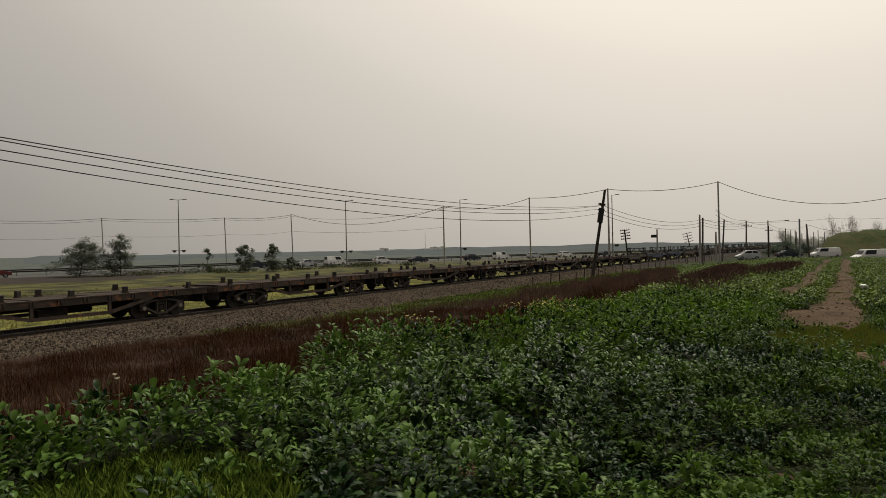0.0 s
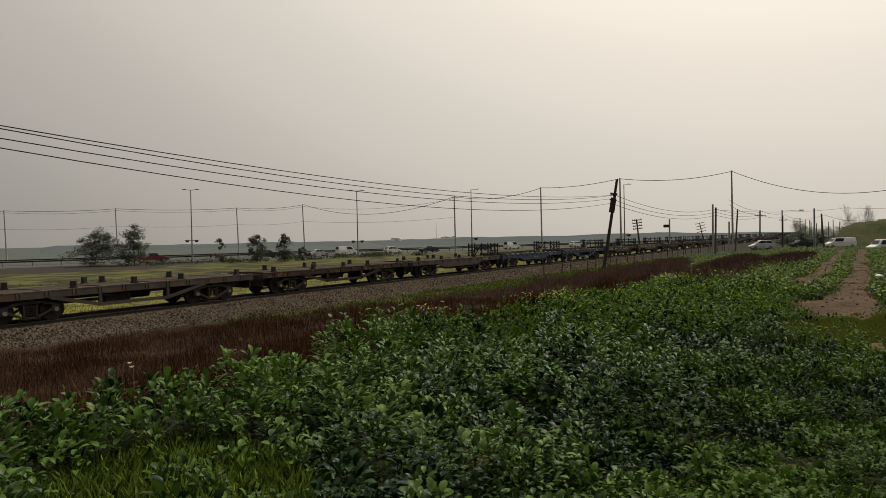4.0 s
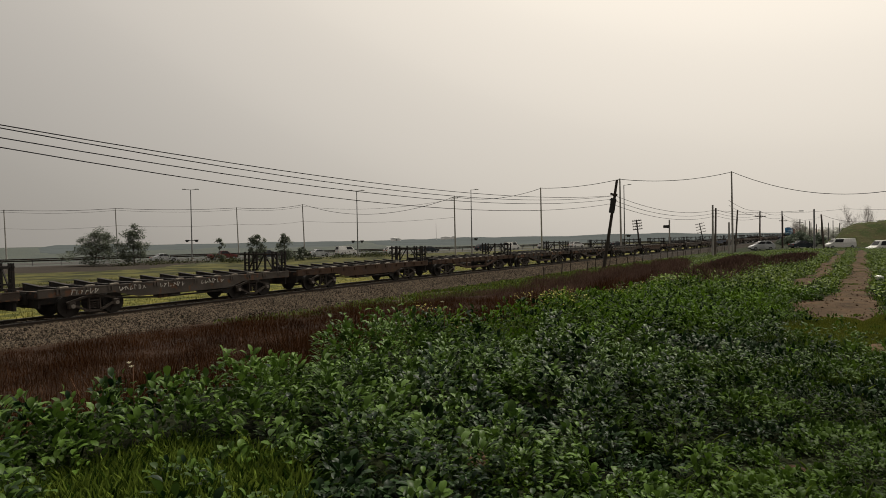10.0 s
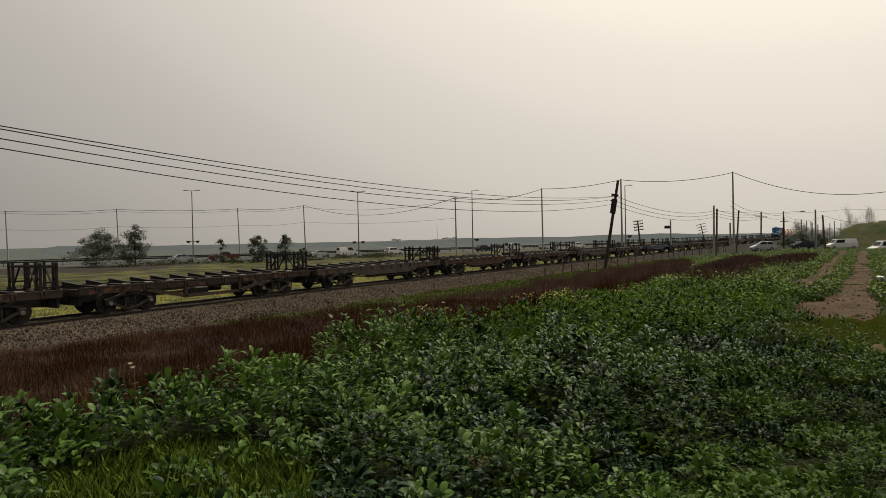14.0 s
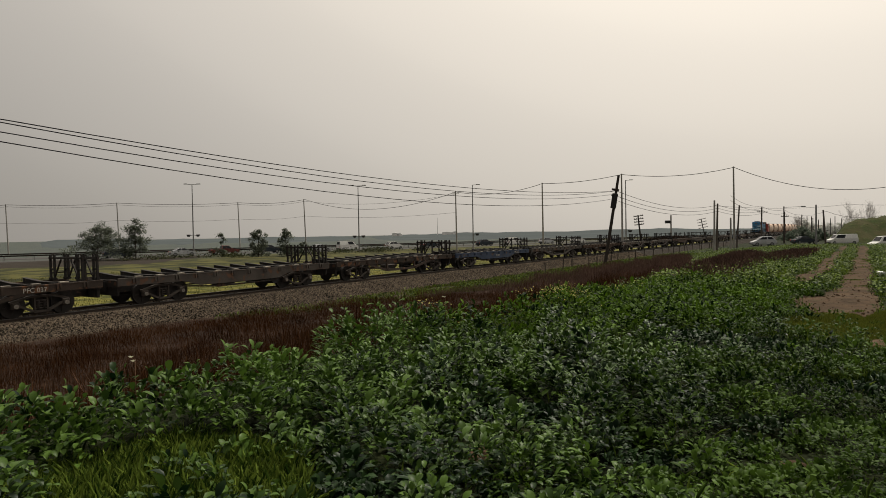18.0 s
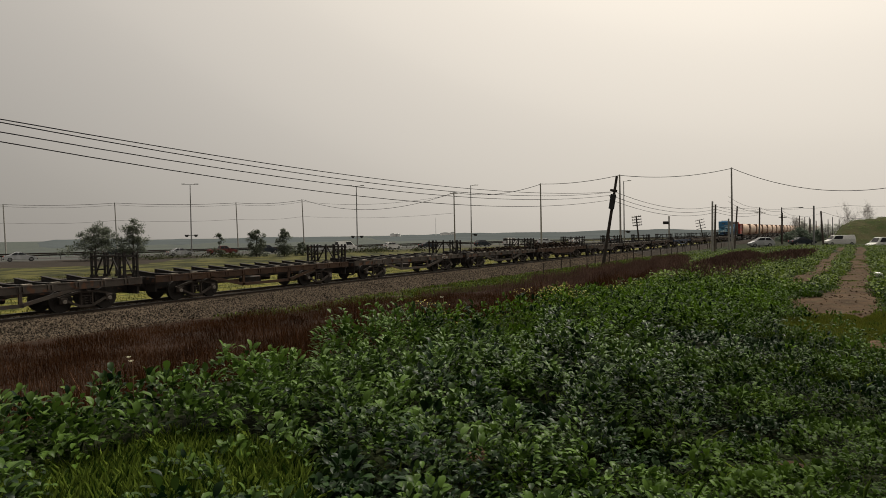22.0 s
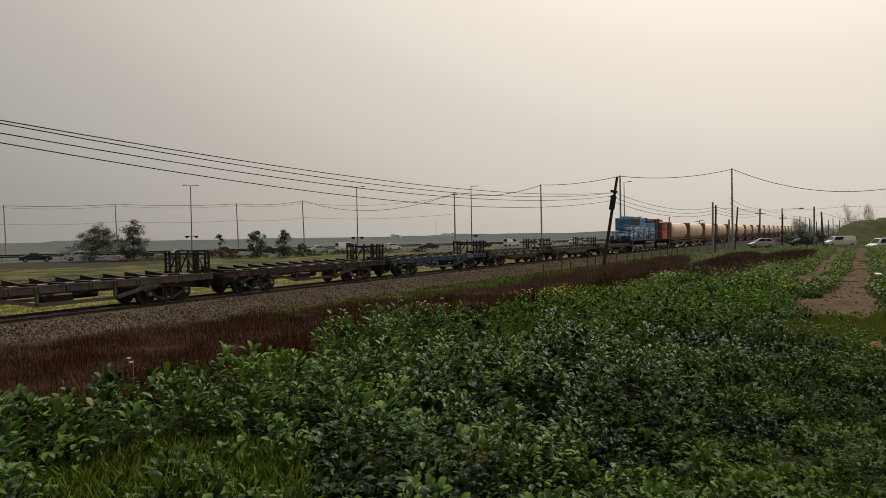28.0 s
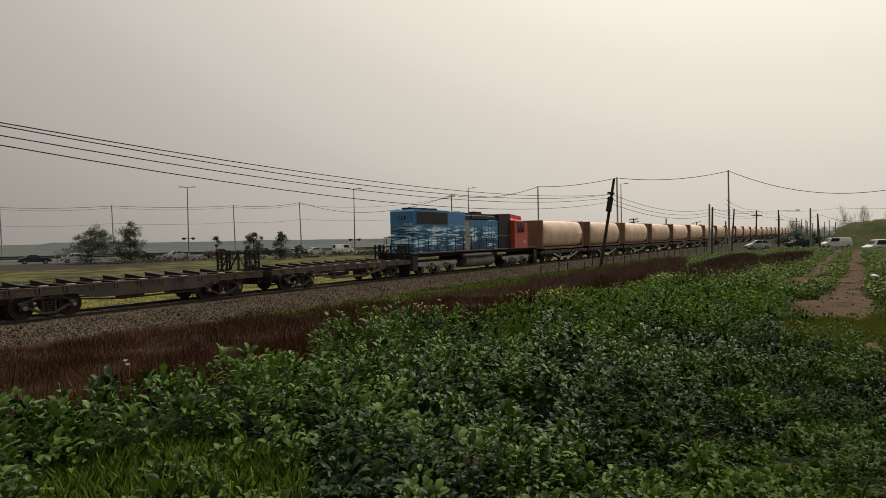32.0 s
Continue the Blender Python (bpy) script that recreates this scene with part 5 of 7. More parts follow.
def street_lamp(k, depth, height, turn, double=True, low=True):
    t = thing("street_lamp", "tall grey highway lamp post with %s" % ("two lamp heads" if double else "one lamp head"), "street lamp", at(k, depth, ROAD_Z, turn), "highway lamps")
    bm = bmesh.new()
    tube(bm, (0, 0, -0.3), (0, 0, height), 0.13, 0.07, 10)
    part("shaft", bm, M["galv"], t)
    bm = bmesh.new()
    tube(bm, (0, 0, 0), (0, 0, 0.6), 0.22, 0.2, 10)
    part("base", bm, M["concrete"], t)
    for s in ((-1, 1) if double else (1,)):
        bm = bmesh.new()
        tube(bm, (0, 0, height - 0.05), (s * 1.1, 0, height + 0.06), 0.05, 0.045, 6)
        arm = part("lamp_arm", bm, M["galv"], t)
        bm = bmesh.new()
        box(bm, s * 1.1 - 0.35, s * 1.1 + 0.35, -0.16, 0.16, height, height + 0.16, 0.05)
        part("lamp_head", bm, M["galv"], arm)
        if low:
            bm = bmesh.new()
            tube(bm, (0, 0, height - 9.2), (s * 0.7, 0, height - 9.25), 0.05, 0.05, 6)
            arm = part("flood_arm", bm, M["black"], t)
            bm = bmesh.new()
            slab(bm, [(s * 0.45, height - 9.1), (s * 1.15, height - 9.1), (s * 0.95, height - 9.5), (s * 0.65, height - 9.5)], -0.25, 0.25)
            part("floodlight", bm, M["black"], arm)


street_lamp(-0.394, 117, 12.8, 12)
street_lamp(-0.1365, 118, 12.1, 12)
street_lamp(0.0405, 121, 12.1, 12, double=False)
street_lamp(0.277, 118, 12.2, 12, double=False)


def wire(name, pts, sag, r, label, group="overhead wires"):
    """A hanging cable over its supports."""
    bm = bmesh.new()
    line = []
    for (a, b), s in zip(zip(pts, pts[1:]), sag):
        a, b = Vector(a), Vector(b)
        for k in range(24):
            t = k / 24
            p = a.lerp(b, t)
            p.z -= 4 * s * t * (1 - t)
            line.append(p)
    line.append(Vector(pts[-1]))
    prev = None
    for i, p in enumerate(line):
        d = (line[min(i + 1, len(line) - 1)] - line[max(i - 1, 0)]).normalized()
        a = d.orthogonal().normalized()
        b = d.cross(a)
        ring = [bm.verts.new(p + (a * math.cos(q) + b * math.sin(q)) * r) for q in (0, 2.094, 4.189)]
        if prev:
            for k in range(3):
                bm.faces.new((prev[k], prev[(k + 1) % 3], ring[(k + 1) % 3], ring[k]))
        prev = ring
    return solid(name, bm, M["wire"], label, "cable", group=group)


def top_of(k, depth, z):
    return (k * depth, depth, z)


# the far pole line behind the highway, then past the crossing towards the eye: bearing, depth, height of the top
LINE = [(-0.905, 120, 10.1), (-0.683, 133, 10.52), (-0.5096, 142, 10.98), (-0.3214, 149, 10.96), (-0.2189, 148, 11.35), (0.0149, 119, 10.6), (0.1489, 107, 10.95), (0.2715, 92, 10.88), (0.444, 95, 11.9), (0.86, 80, 11.7)]
for i, (k, d, z) in enumerate(LINE):
    g = -0.3 if i < 8 else 0.1
    pole("utility_pole", "slim pale concrete utility pole beside the highway" if i < 6 else "tall pale concrete utility pole", "utility pole", at(k, d, g), z - g, 0.16, 0.1, M["paleconc"],
         arms=((z - g - 0.35, 0.7, 20),) if i in (5,) else (), lean=(0, -1.6 if 1 <= i <= 4 else -0.3), group="concrete utility poles")
wire("power_cable", [top_of(k, d, z - 0.1) for k, d, z in LINE], [0.6, 0.31, 0.37, 0.5, 2.7, 1.0, 0.37, 0.68, 3.9], 0.05, "black power cable slung between concrete poles")
wire("power_cable", [top_of(k, d, z - 0.5) for k, d, z in LINE[:6]], [0.6, 0.45, 0.5, 0.55, 1.2], 0.03, "thin black cable slung between concrete poles")
wire("power_cable", [top_of(k, d, z - 3.9) for k, d, z in LINE[:6]], [0.4, 0.4, 0.4, 0.4, 0.6], 0.025, "thin black cable low on concrete poles")

# the leaning wooden pole by the track and its bundle of cables
LEAN = (0.2443, 60.7)
lp = pole("leaning_pole", "dark wooden pole leaning steeply beside the railway", "utility pole", at(*LEAN, -0.25), 8.35, 0.17, 0.12, M["wood"], lean=(0, 9.3))
bm = bmesh.new()
box(bm, -0.35, 0.15, -0.28, -0.1, 5.2, 6.6, 0.03)
part("cable_box", bm, M["black"], lp, "black cable joint box")
for z in (6.4, 6.9, 7.0):
    bm = bmesh.new()
    box(bm, -0.45, 0.2, -0.2, -0.1, z - 0.05, z + 0.05)
    part("bracket", bm, M["wood"], lp)
FAR_LEFT = P(-2.0, 20.4)
pole("utility_pole", "dark wooden pole beside the railway", "utility pole", pose(FAR_LEFT.x, FAR_LEFT.y, -0.4), 8.0, 0.15, 0.11, M["wood"])
for za, zb, sag in ((6.99, 6.54, 1.24), (7.09, 6.53, 1.54), (6.81, 6.24, 1.52), (6.70, 5.82, 1.71)):
    k = 0.2443 + (zb + 0.25) * math.sin(radians(9.3)) / 60.7
    wire("telephone_cable", [(FAR_LEFT.x, FAR_LEFT.y, za), (k * 60.7, 60.7, zb)], [sag], 0.018, "black cable hanging beside the railway")
for z, e in ((6.75, 5.9), (6.3, 5.5), (5.9, 5.1)):
    k = 0.2443 + z * math.sin(radians(9.3)) / 60.7
    wire("telephone_cable", [(k * 60.7, 60.7, z - 0.2), top_of(0.4185, 84, e), top_of(0.49, 105, e + 0.2)], [0.9, 0.5], 0.022, "black cable sagging beyond the leaning pole")

# poles round the crossing: bearing, depth, ground, height, lean, mat, arms
for k, d, g, h, lean, mat, arms in (
        (0.413, 86, 0.3, 6.3, 0.5, "paleconc", ()),
        (0.4165, 86.5, 0.3, 5.9, 1.5, "hazewood", ()),
        (0.4385, 94, 0.5, 3.9, 0.0, "concrete", ()),
        (0.4475, 105, 0.5, 6.1, 4.0, "hazewood", ()),
        (0.4855, 112, 0.5, 6.0, 1.0, "hazewood", ((5.1, 1.1, 15),)),
        (0.521, 125, 0.3, 5.6, 0.5, "hazewood", ((4.7, 0.9, 15),)),
        (0.570, 95, -0.3, 6.4, 0.0, "galv", ()),
        (0.5855, 98, -0.3, 5.7, -4.0, "hazewood", ()),
        (0.548, 160, -0.4, 6.4, 0.0, "hazewood", ((5.5, 0.9, 15),)),
        (0.563, 165, -0.4, 6.0, 0.0, "hazewood", ()),
        (0.5735, 170, -0.4, 5.2, 0.0, "hazewood", ())):
    pole("utility_pole", {"hazewood": "hazy wooden pole near the crossing", "wood": "dark wooden pole near the crossing", "paleconc": "pale concrete pole near the crossing", "galv": "thin metal pole near the crossing", "concrete": "short grey concrete post near the crossing"}[mat],
         "utility pole", at(k, d, g - 0.7), h + 0.7, 0.15, 0.11, M[mat], arms=tuple((z + 0.7, w, a) for z, w, a in arms), lean=(0, lean), group="poles near the crossing")
for k, h in ((0.556, 6.6), (0.565, 6.0), (0.581, 6.3), (0.592, 5.8), (0.599, 6.4), (0.609, 5.7)):
    pole("utility_pole", "thin hazy pole far beyond the crossing", "utility pole", at(k, 185, -0.5), h, 0.14, 0.1, M["farwood"], group="poles near the crossing", n=6)
lamp_pole = pole("street_lamp", "wooden pole with one lamp on a long arm", "street lamp", at(0.5205, 124, -0.4), 7.3, 0.14, 0.1, M["wood"])
bm = bmesh.new()
tube(bm, (0, 0, 7.1), (3.4, 0, 7.25), 0.04, 0.035, 6)
arm = part("lamp_arm", bm, M["galv"], lamp_pole, "long thin lamp arm")
bm = bmesh.new()
box(bm, 3.3, 4.1, -0.16, 0.16, 7.12, 7.34, 0.06)
part("lamp_head", bm, M["galv"], arm)
for k, d, g, h, lean in ((0.3015, 96, -0.3, 5.4, -6), (0.4005, 165, -0.45, 6.1, -12)):
    pole("telegraph_pole", "old wooden telegraph pole with stacked crossarms", "telegraph pole", at(k, d, g), h, 0.14, 0.1, M["wood"],
         arms=tuple((h - 0.15 - 0.0044 * d * j, 0.0078 * d, 10) for j in range(4)), lean=(0, lean), group="telegraph poles")
sp = pole("signal_post", "short white-banded signal post beside the railway", "signal", at(0.3465, 110, -0.3), 5.6, 0.14, 0.12, M["paleconc"])
bm = bmesh.new()
box(bm, -1.0, -0.15, -0.2, 0.2, 4.2, 4.7, 0.05)
part("signal_box", bm, M["black"], sp, "black signal lamp box")
for z, k0 in ((6.6, 0.4855), (5.9, 0.4855)):
    wire("telephone_cable", [top_of(0.4385, 94, z + 1.0), top_of(k0, 112, z), top_of(0.521, 125, z - 0.3), top_of(0.548, 160, z - 0.6)], [0.5, 0.4, 0.4], 0.025, "thin black cable near the crossing")
wire("telephone_cable", [top_of(0.548, 160, 5.8), top_of(0.5855, 98, 5.2), top_of(0.66, 90, 4.2)], [0.3, 0.5], 0.022, "thin black cable near the crossing")
wire("telephone_cable", [top_of(0.413, 86, 5.9), top_of(0.62, 110, 6.6), top_of(0.75, 100, 6.4)], [0.5, 0.3], 0.022, "thin black cable near the crossing")


# fence stubs along the railway land
def make_fence():
    f = thing("fence", "row of thin dark leaning fence posts by the railway", "fence", along(0, 0))
    r = random.Random(4)
    bm = bmesh.new()
    tube(bm, (0, 0, -0.3), (0, 0, 1.15), 0.05, 0.04, 6)
    me = mesh_of("fence_post", bm, M["wood"])
    for k in range(26):
        u, v = 46 + k * 3.1, 20.8 + r.uniform(-0.3, 0.3)
        part("fence_post", me, None, f, at=pose(u, v, float(ground_z(u, v)) + r.uniform(-0.25, 0.1), r.uniform(-5, 5), r.uniform(-5, 5), 0))


make_fence()


# ---- vehicles ----
def car(name, label, paint, kind="sedan", m=None, length=4.3):
    """A road car, its nose towards +x, wheels on z = 0."""
    t = thing(name, label, "van" if "van" in kind else "car", m, "road vehicles")
    h = length / 2
    if kind == "sedan":
        low = [(-h, 0.45), (-h + 0.1, 0.28), (h - 0.15, 0.26), (h, 0.45), (h - 0.05, 0.66), (h - 1.1, 0.86), (-h + 0.85, 0.92), (-h + 0.05, 0.86)]
        top = [(h - 1.2, 0.84), (h - 1.95, 1.38), (-h + 1.5, 1.42), (-h + 0.65, 0.92)]
    elif kind == "hatch":
        low = [(-h, 0.5), (-h + 0.1, 0.28), (h - 0.15, 0.26), (h, 0.48), (h - 0.05, 0.72), (h - 0.95, 0.96), (-h + 0.2, 1.0), (-h, 0.85)]
        top = [(h - 1.0, 0.95), (h - 1.8, 1.52), (-h + 0.7, 1.54), (-h + 0.1, 1.0)]
    elif kind == "mpv":
        low = [(-h, 0.52), (-h + 0.1, 0.28), (h - 0.15, 0.26), (h, 0.46), (h - 0.06, 0.70), (h - 0.8, 0.98), (-h + 0.1, 1.06), (-h, 0.9)]
        top = [(h - 0.78, 0.97), (h - 1.75, 1.60), (-h + 0.75, 1.62), (-h + 0.12, 1.05)]
    elif kind == "pickup":
        low = [(-h, 0.55), (-h + 0.1, 0.36), (h - 0.15, 0.34), (h, 0.55), (h - 0.04, 0.86), (h - 1.2, 1.02), (-h, 1.02)]
        top = [(h - 1.25, 1.0), (h - 1.95, 1.6), (h - 3.05, 1.62), (h - 3.25, 1.0)]
    else:
        low = [(-h, 0.4), (-h + 0.1, 0.3), (h - 0.1, 0.28), (h, 0.5), (h - 0.05, 0.85), (h - 0.75, 1.12), (-h, 1.12)]
        top = [(h - 0.72, 1.1), (h - 1.35, 1.88), (-h + 0.12, 1.92), (-h, 1.1)]
    bm = bmesh.new()
    slab(bm, low, -0.84, 0.84)
    bmesh.ops.bevel(bm, geom=list(bm.edges), offset=0.05, segments=2, affect="EDGES", clamp_overlap=True)
    body = part("body", bm, paint, t, smooth=False)
    bm = bmesh.new()
    a = [bm.verts.new((x, -0.82 if z < 1.2 else -0.62, z)) for x, z in top]
    b = [bm.verts.new((x, 0.82 if z < 1.2 else 0.62, z)) for x, z in top]
    bm.faces.new(a)
    bm.faces.new(b[::-1])
    for i in range(4):
        bm.faces.new((a[(i + 1) % 4], a[i], b[i], b[(i + 1) % 4]))
    bmesh.ops.bevel(bm, geom=list(bm.edges), offset=0.05, segments=2, affect="EDGES", clamp_overlap=True)
    part("cabin", bm, paint, t)

    def window(pts, y0, y1, s):
        g = bmesh.new()
        vs = [g.verts.new((x, s * (y0 + (y1 - y0) * f + o), z)) for o in (0.03, -0.03) for x, z, f in pts]
        k = len(pts)
        g.faces.new(vs[:k])
        g.faces.new(vs[k:][::-1])
        for i in range(k):
            g.faces.new((vs[(i + 1) % k], vs[i], vs[k + i], vs[k + (i + 1) % k]))
        part("side_window", g, M["glass"], t)

    (x0, z0), (x1, z1), (x2, z2), (x3, z3) = top
    for s in (-1, 1):
        def q(fx, fz):
            xa, xb = x3 + (x0 - x3) * fx, x2 + (x1 - x2) * fx
            return (xa + (xb - xa) * fz, z3 + (z2 - z3) * fz, fz)
        spans = ((0.56, 0.93),) if kind == "van" else ((0.08, 0.44), (0.48, 0.93))
        for f0, f1 in spans:
            window([q(f0, 0.14), q(f1, 0.14), q(f1, 0.86), q(f0, 0.86)], 0.82, 0.62, s)
        for x in (h - 0.8, -h + 0.8):
            bm = bmesh.new()
            tube(bm, (0, -0.1, 0), (0, 0.1, 0), 0.31, n=16)
            tyre = part("wheel", bm, M["tyre"], t, at=pose(x, s * 0.76, 0.31))
            bm = bmesh.new()
            tube(bm, (0, s * 0.1, 0), (0, s * 0.115, 0), 0.2, n=12)
            part("rim", bm, M["galv"], tyre)
        bm = bmesh.new()
        box(bm, h - 0.16, h - 0.01, s * 0.62 - 0.17, s * 0.62 + 0.17, 0.58, 0.72, 0.03)
        part("headlight", bm, M["cap"], t)
        bm = bmesh.new()
        box(bm, -h - 0.01, -h + 0.1, s * 0.66 - 0.12, s * 0.66 + 0.12, 0.66, 0.84, 0.02)
        part("tail_light", bm, M["red"], t)
        bm = bmesh.new()
        box(bm, x0 - 0.35, x0 - 0.2, s * 0.92 - 0.1, s * 0.92 + 0.08, 0.95, 1.08, 0.02)
        part("mirror", bm, paint, t)
    for xa, za, xb, zb in ((x0, z0, x1, z1), (x3, z3, x2, z2)):
        sgn = 1 if xa > xb else -1
        g = bmesh.new()
        vs = []
        for o in (0.014, -0.03):
            for f, y in ((0.15, -0.66), (0.15, 0.66), (0.86, 0.56), (0.86, -0.56)):
                vs.append(g.verts.new((xa + (xb - xa) * f + sgn * o, y, za + (zb - za) * f + 0.6 * o)))
        g.faces.new(vs[:4])
        g.faces.new(vs[4:][::-1])
        for i in range(4):
            g.faces.new((vs[(i + 1) % 4], vs[i], vs[4 + i], vs[4 + (i + 1) % 4]))
        part("windscreen" if sgn > 0 else "rear_window", g, M["glass"], t)
    for x in (h - 0.03, -h + 0.0):
        bm = bmesh.new()
        box(bm, x - 0.05, x + 0.05, -0.8, 0.8, 0.32, 0.46, 0.02)
        part("bumper", bm, M["black"], t)
    return t


# queue on the highway: place along it, paint, kind, label, nose direction
moving = {}
moving["silver"] = car("sedan_car", "silver sedan creeping along the highway", M["silver"], m=on_road(0, 0))
moving["red"] = car("pickup_truck", "dull red pickup truck on the highway", M["redcar"], "pickup", m=on_road(12, 0), length=5.1)
for s, d, paint, kind, label, length in (
        (15.4, 1.0, "darkcar", "hatch", "dark grey hatchback standing on the highway", 4.2),
        (26.0, 1.0, "silver", "sedan", "silver sedan standing on the highway", 4.2),
        (32.2, 1.0, "white", "van", "white panel van standing on the highway", 4.4),
        (43.4, 1.0, "white", "hatch", "white hatchback standing on the highway", 3.9),
        (53.0, 1.0, "darkcar", "sedan", "dark blue sedan standing on the highway", 4.6),
        (68.9, 1.0, "darkcar", "hatch", "dark hatchback standing on the highway", 4.2),
        (78.2, 1.0, "white", "van", "white panel van standing on the highway", 4.4),
        (89.9, 1.0, "silver", "hatch", "grey hatchback standing on the highway", 4.2),
        (101.8, 1.0, "white", "hatch", "white hatchback standing on the highway", 4.4),
        (118.5, 1.0, "darkcar", "sedan", "dark sedan standing on the highway", 4.4)):
    car(kind + "_car" if kind != "van" else "panel_van", label, M[paint], kind, on_road(s, d), length)
moving["dark_a"] = car("sedan_car", "dark sedan driving along the near highway lane", M["darkcar"], m=on_road(-33, -2))
moving["dark_b"] = car("hatch_car", "dark hatchback driving along the highway", M["darkcar"], "hatch", m=on_road(-22, 1))
moving["pale"] = car("sedan_car", "pale sedan driving along the near highway lane", M["silver"], m=on_road(-60, -2))
# parked on the dirt by the crossing


def land(k, d):
    """The ground's height at a bearing and depth."""
    return float(ground_z(k * d * SN + d * CS, -k * d * CS + d * SN))


for k, d, turn, paint, kind, label, length in (
        (0.488, 111, 172, "silver", "mpv", "silver people carrier parked on the dirt by the crossing", 4.0),
        (0.552, 118, 4, "darkcar", "sedan", "dark blue sedan parked on the dirt by the crossing", 4.5),
        (0.6095, 122, 178, "white", "van", "white panel van parked on the grass", 5.2),
        (0.682, 91, 184, "white", "van", "white delivery van parked on the grass", 5.4)):
    car("panel_van" if kind == "van" else kind + "_car", label, M[paint], kind, at(k, d, land(k, d), turn), length)


# ---- plants ----
def leaf_shape():
    """An oblong leaf, folded along its rib and arching over, a little wavy at the rim."""
    rib = [(0, y, 0.30 * y - 0.42 * y * y) for y in (0.0, 0.24, 0.52, 0.80, 1.0)]
    v, f = list(rib), []
    for s, wave in ((-1, 0.02), (1, -0.02)):
        k = len(v)
        v += [(s * w, rib[i][1] + 0.02 * s, rib[i][2] + 0.09 + wave * (i - 2)) for i, w in ((1, 0.19), (2, 0.29), (3, 0.24))]
        fan = [(0, 1, k), (1, 2, k + 1), (1, k + 1, k), (2, 3, k + 2), (2, k + 2, k + 1), (3, 4, k + 2)]
        f += fan if s < 0 else [t[::-1] for t in fan]
    return np.array(v), np.array(f)


LEAF_V, LEAF_F = leaf_shape()
MID_V = np.array([(0, 0, 0), (-0.24, 0.3, 0.12), (-0.22, 0.72, 0.02), (0, 1.0, -0.14), (0.22, 0.72, 0.02), (0.24, 0.3, 0.12), (0, 0.5, 0.02)])
MID_F = np.array([(6, b, a) for a, b in ((0, 1), (1, 2), (2, 3), (3, 4), (4, 5), (5, 0))])
PLAIN_V = np.array([(0, 0, 0), (-0.42, 0.5, 0.08), (0, 1.0, -0.06), (0.42, 0.5, 0.08)])
PLAIN_F = np.array([(0, 3, 2), (0, 2, 1)])


BLADE_V = np.array([(0, 0, 0), (-0.42, 0.35, 0.004), (0, 1.0, -0.04), (0.42, 0.35, 0.004)])


def scatter(name, pts, size, az, tilt, mat, verts=LEAF_V, faces=LEAF_F, width=1.0):
    """Leaves at points: az is where the tip points, tilt how far it dips below the level."""
    n = len(pts)
    loc = verts[None] * np.stack([size * width, size, size], -1)[:, None]
    ct, st = np.cos(tilt)[:, None], np.sin(tilt)[:, None]
    y, z = loc[..., 1] * ct + loc[..., 2] * st, -loc[..., 1] * st + loc[..., 2] * ct
    ca, sa = np.cos(az)[:, None], np.sin(az)[:, None]
    x = loc[..., 0]
    v = np.stack([x * ca - y * sa, x * sa + y * ca, z], -1) + pts[:, None]
    f = (faces[None] + (np.arange(n) * len(verts))[:, None, None]).reshape(-1, 3)
    return raw_mesh(name, v.reshape(-1, 3), f, mat)


def lump(u, v, seed=0.0):
    """Uneven tops of the weed bed, 0 to 1."""
    a = np.sin(u * 1.3 + 0.8 * np.sin(v * 1.1 + seed)) * np.sin(v * 1.5 + 0.7 * np.sin(u * 0.9 + seed))
    b = np.sin(u * 3.7 + v * 1.9 + seed) * np.sin(v * 4.1 - u * 1.2)
    return np.clip(0.5 + 0.33 * a + 0.17 * b, 0, 1)


def blades(name, u, v, hmin, hmax, mat, label, category, width=0.05, lean=0.35, seed=1, base=0.0, scale=1.0, loose=0.0):
    rng = np.random.default_rng(seed)
    k = len(u)
    pts = np.stack([u, v, ground_z(u, v) + base], -1)
    me = scatter(name, pts, rng.uniform(hmin, hmax, k) * scale, rng.uniform(0, 2 * np.pi, k), np.where(rng.random(k) < loose, rng.uniform(-1.2, 0.7, k), rng.normal(-1.3, lean, k)), mat, BLADE_V if width < 0.1 else PLAIN_V, PLAIN_F, width)
    return solid(name, me, None, label, category, along(0, 0), kind="stuff")


def bed_edge(u):
    """Where the weed bed ends towards the ditch."""
    e = np.interp(u, (-5, 2, 3, 3.8, 4.4, 4.8, 5.2, 5.5, 6, 7, 8.4, 9.8, 12, 13, 16, 18, 22, 30), (6.0, 5.75, 5.4, 5.3, 5.2, 4.85, 4.85, 5.5, 5.65, 5.6, 5.9, 5.45, 5.4, 5.8, 5.6, 6.0, 5.9, 6.8))
    return e + 0.10 * np.sin(u * 4.3 + 1) + 0.06 * np.sin(u * 9.1)


def bank_top(u):
    """The height of the weeds along that edge."""
    return np.interp(u, (1, 2.4, 3.2, 4.3, 4.7, 5.3, 5.6, 6, 8.4, 12, 13, 16, 20), (0.64, 0.62, 0.54, 0.60, 0.48, 0.38, 0.62, 0.78, 0.66, 0.57, 0.48, 0.36, 0.25))


def grass_patch(u, v):
    """Where grass outgrows the weeds close to the eye."""
    a = np.hypot((u - 2.4) / 0.8, (v - 3.9) / 1.15) + 2.0 * ramp01(v, 4.6, 5.0) + 0.5 * (lump(u * 2, v * 2, 5) - 0.5)
    c = np.hypot((u - 12.6) / 1.9, (v - 0.2) / 1.0) + 0.5 * (lump(u * 2, v * 2, 3) - 0.5)
    return np.minimum(a, c)


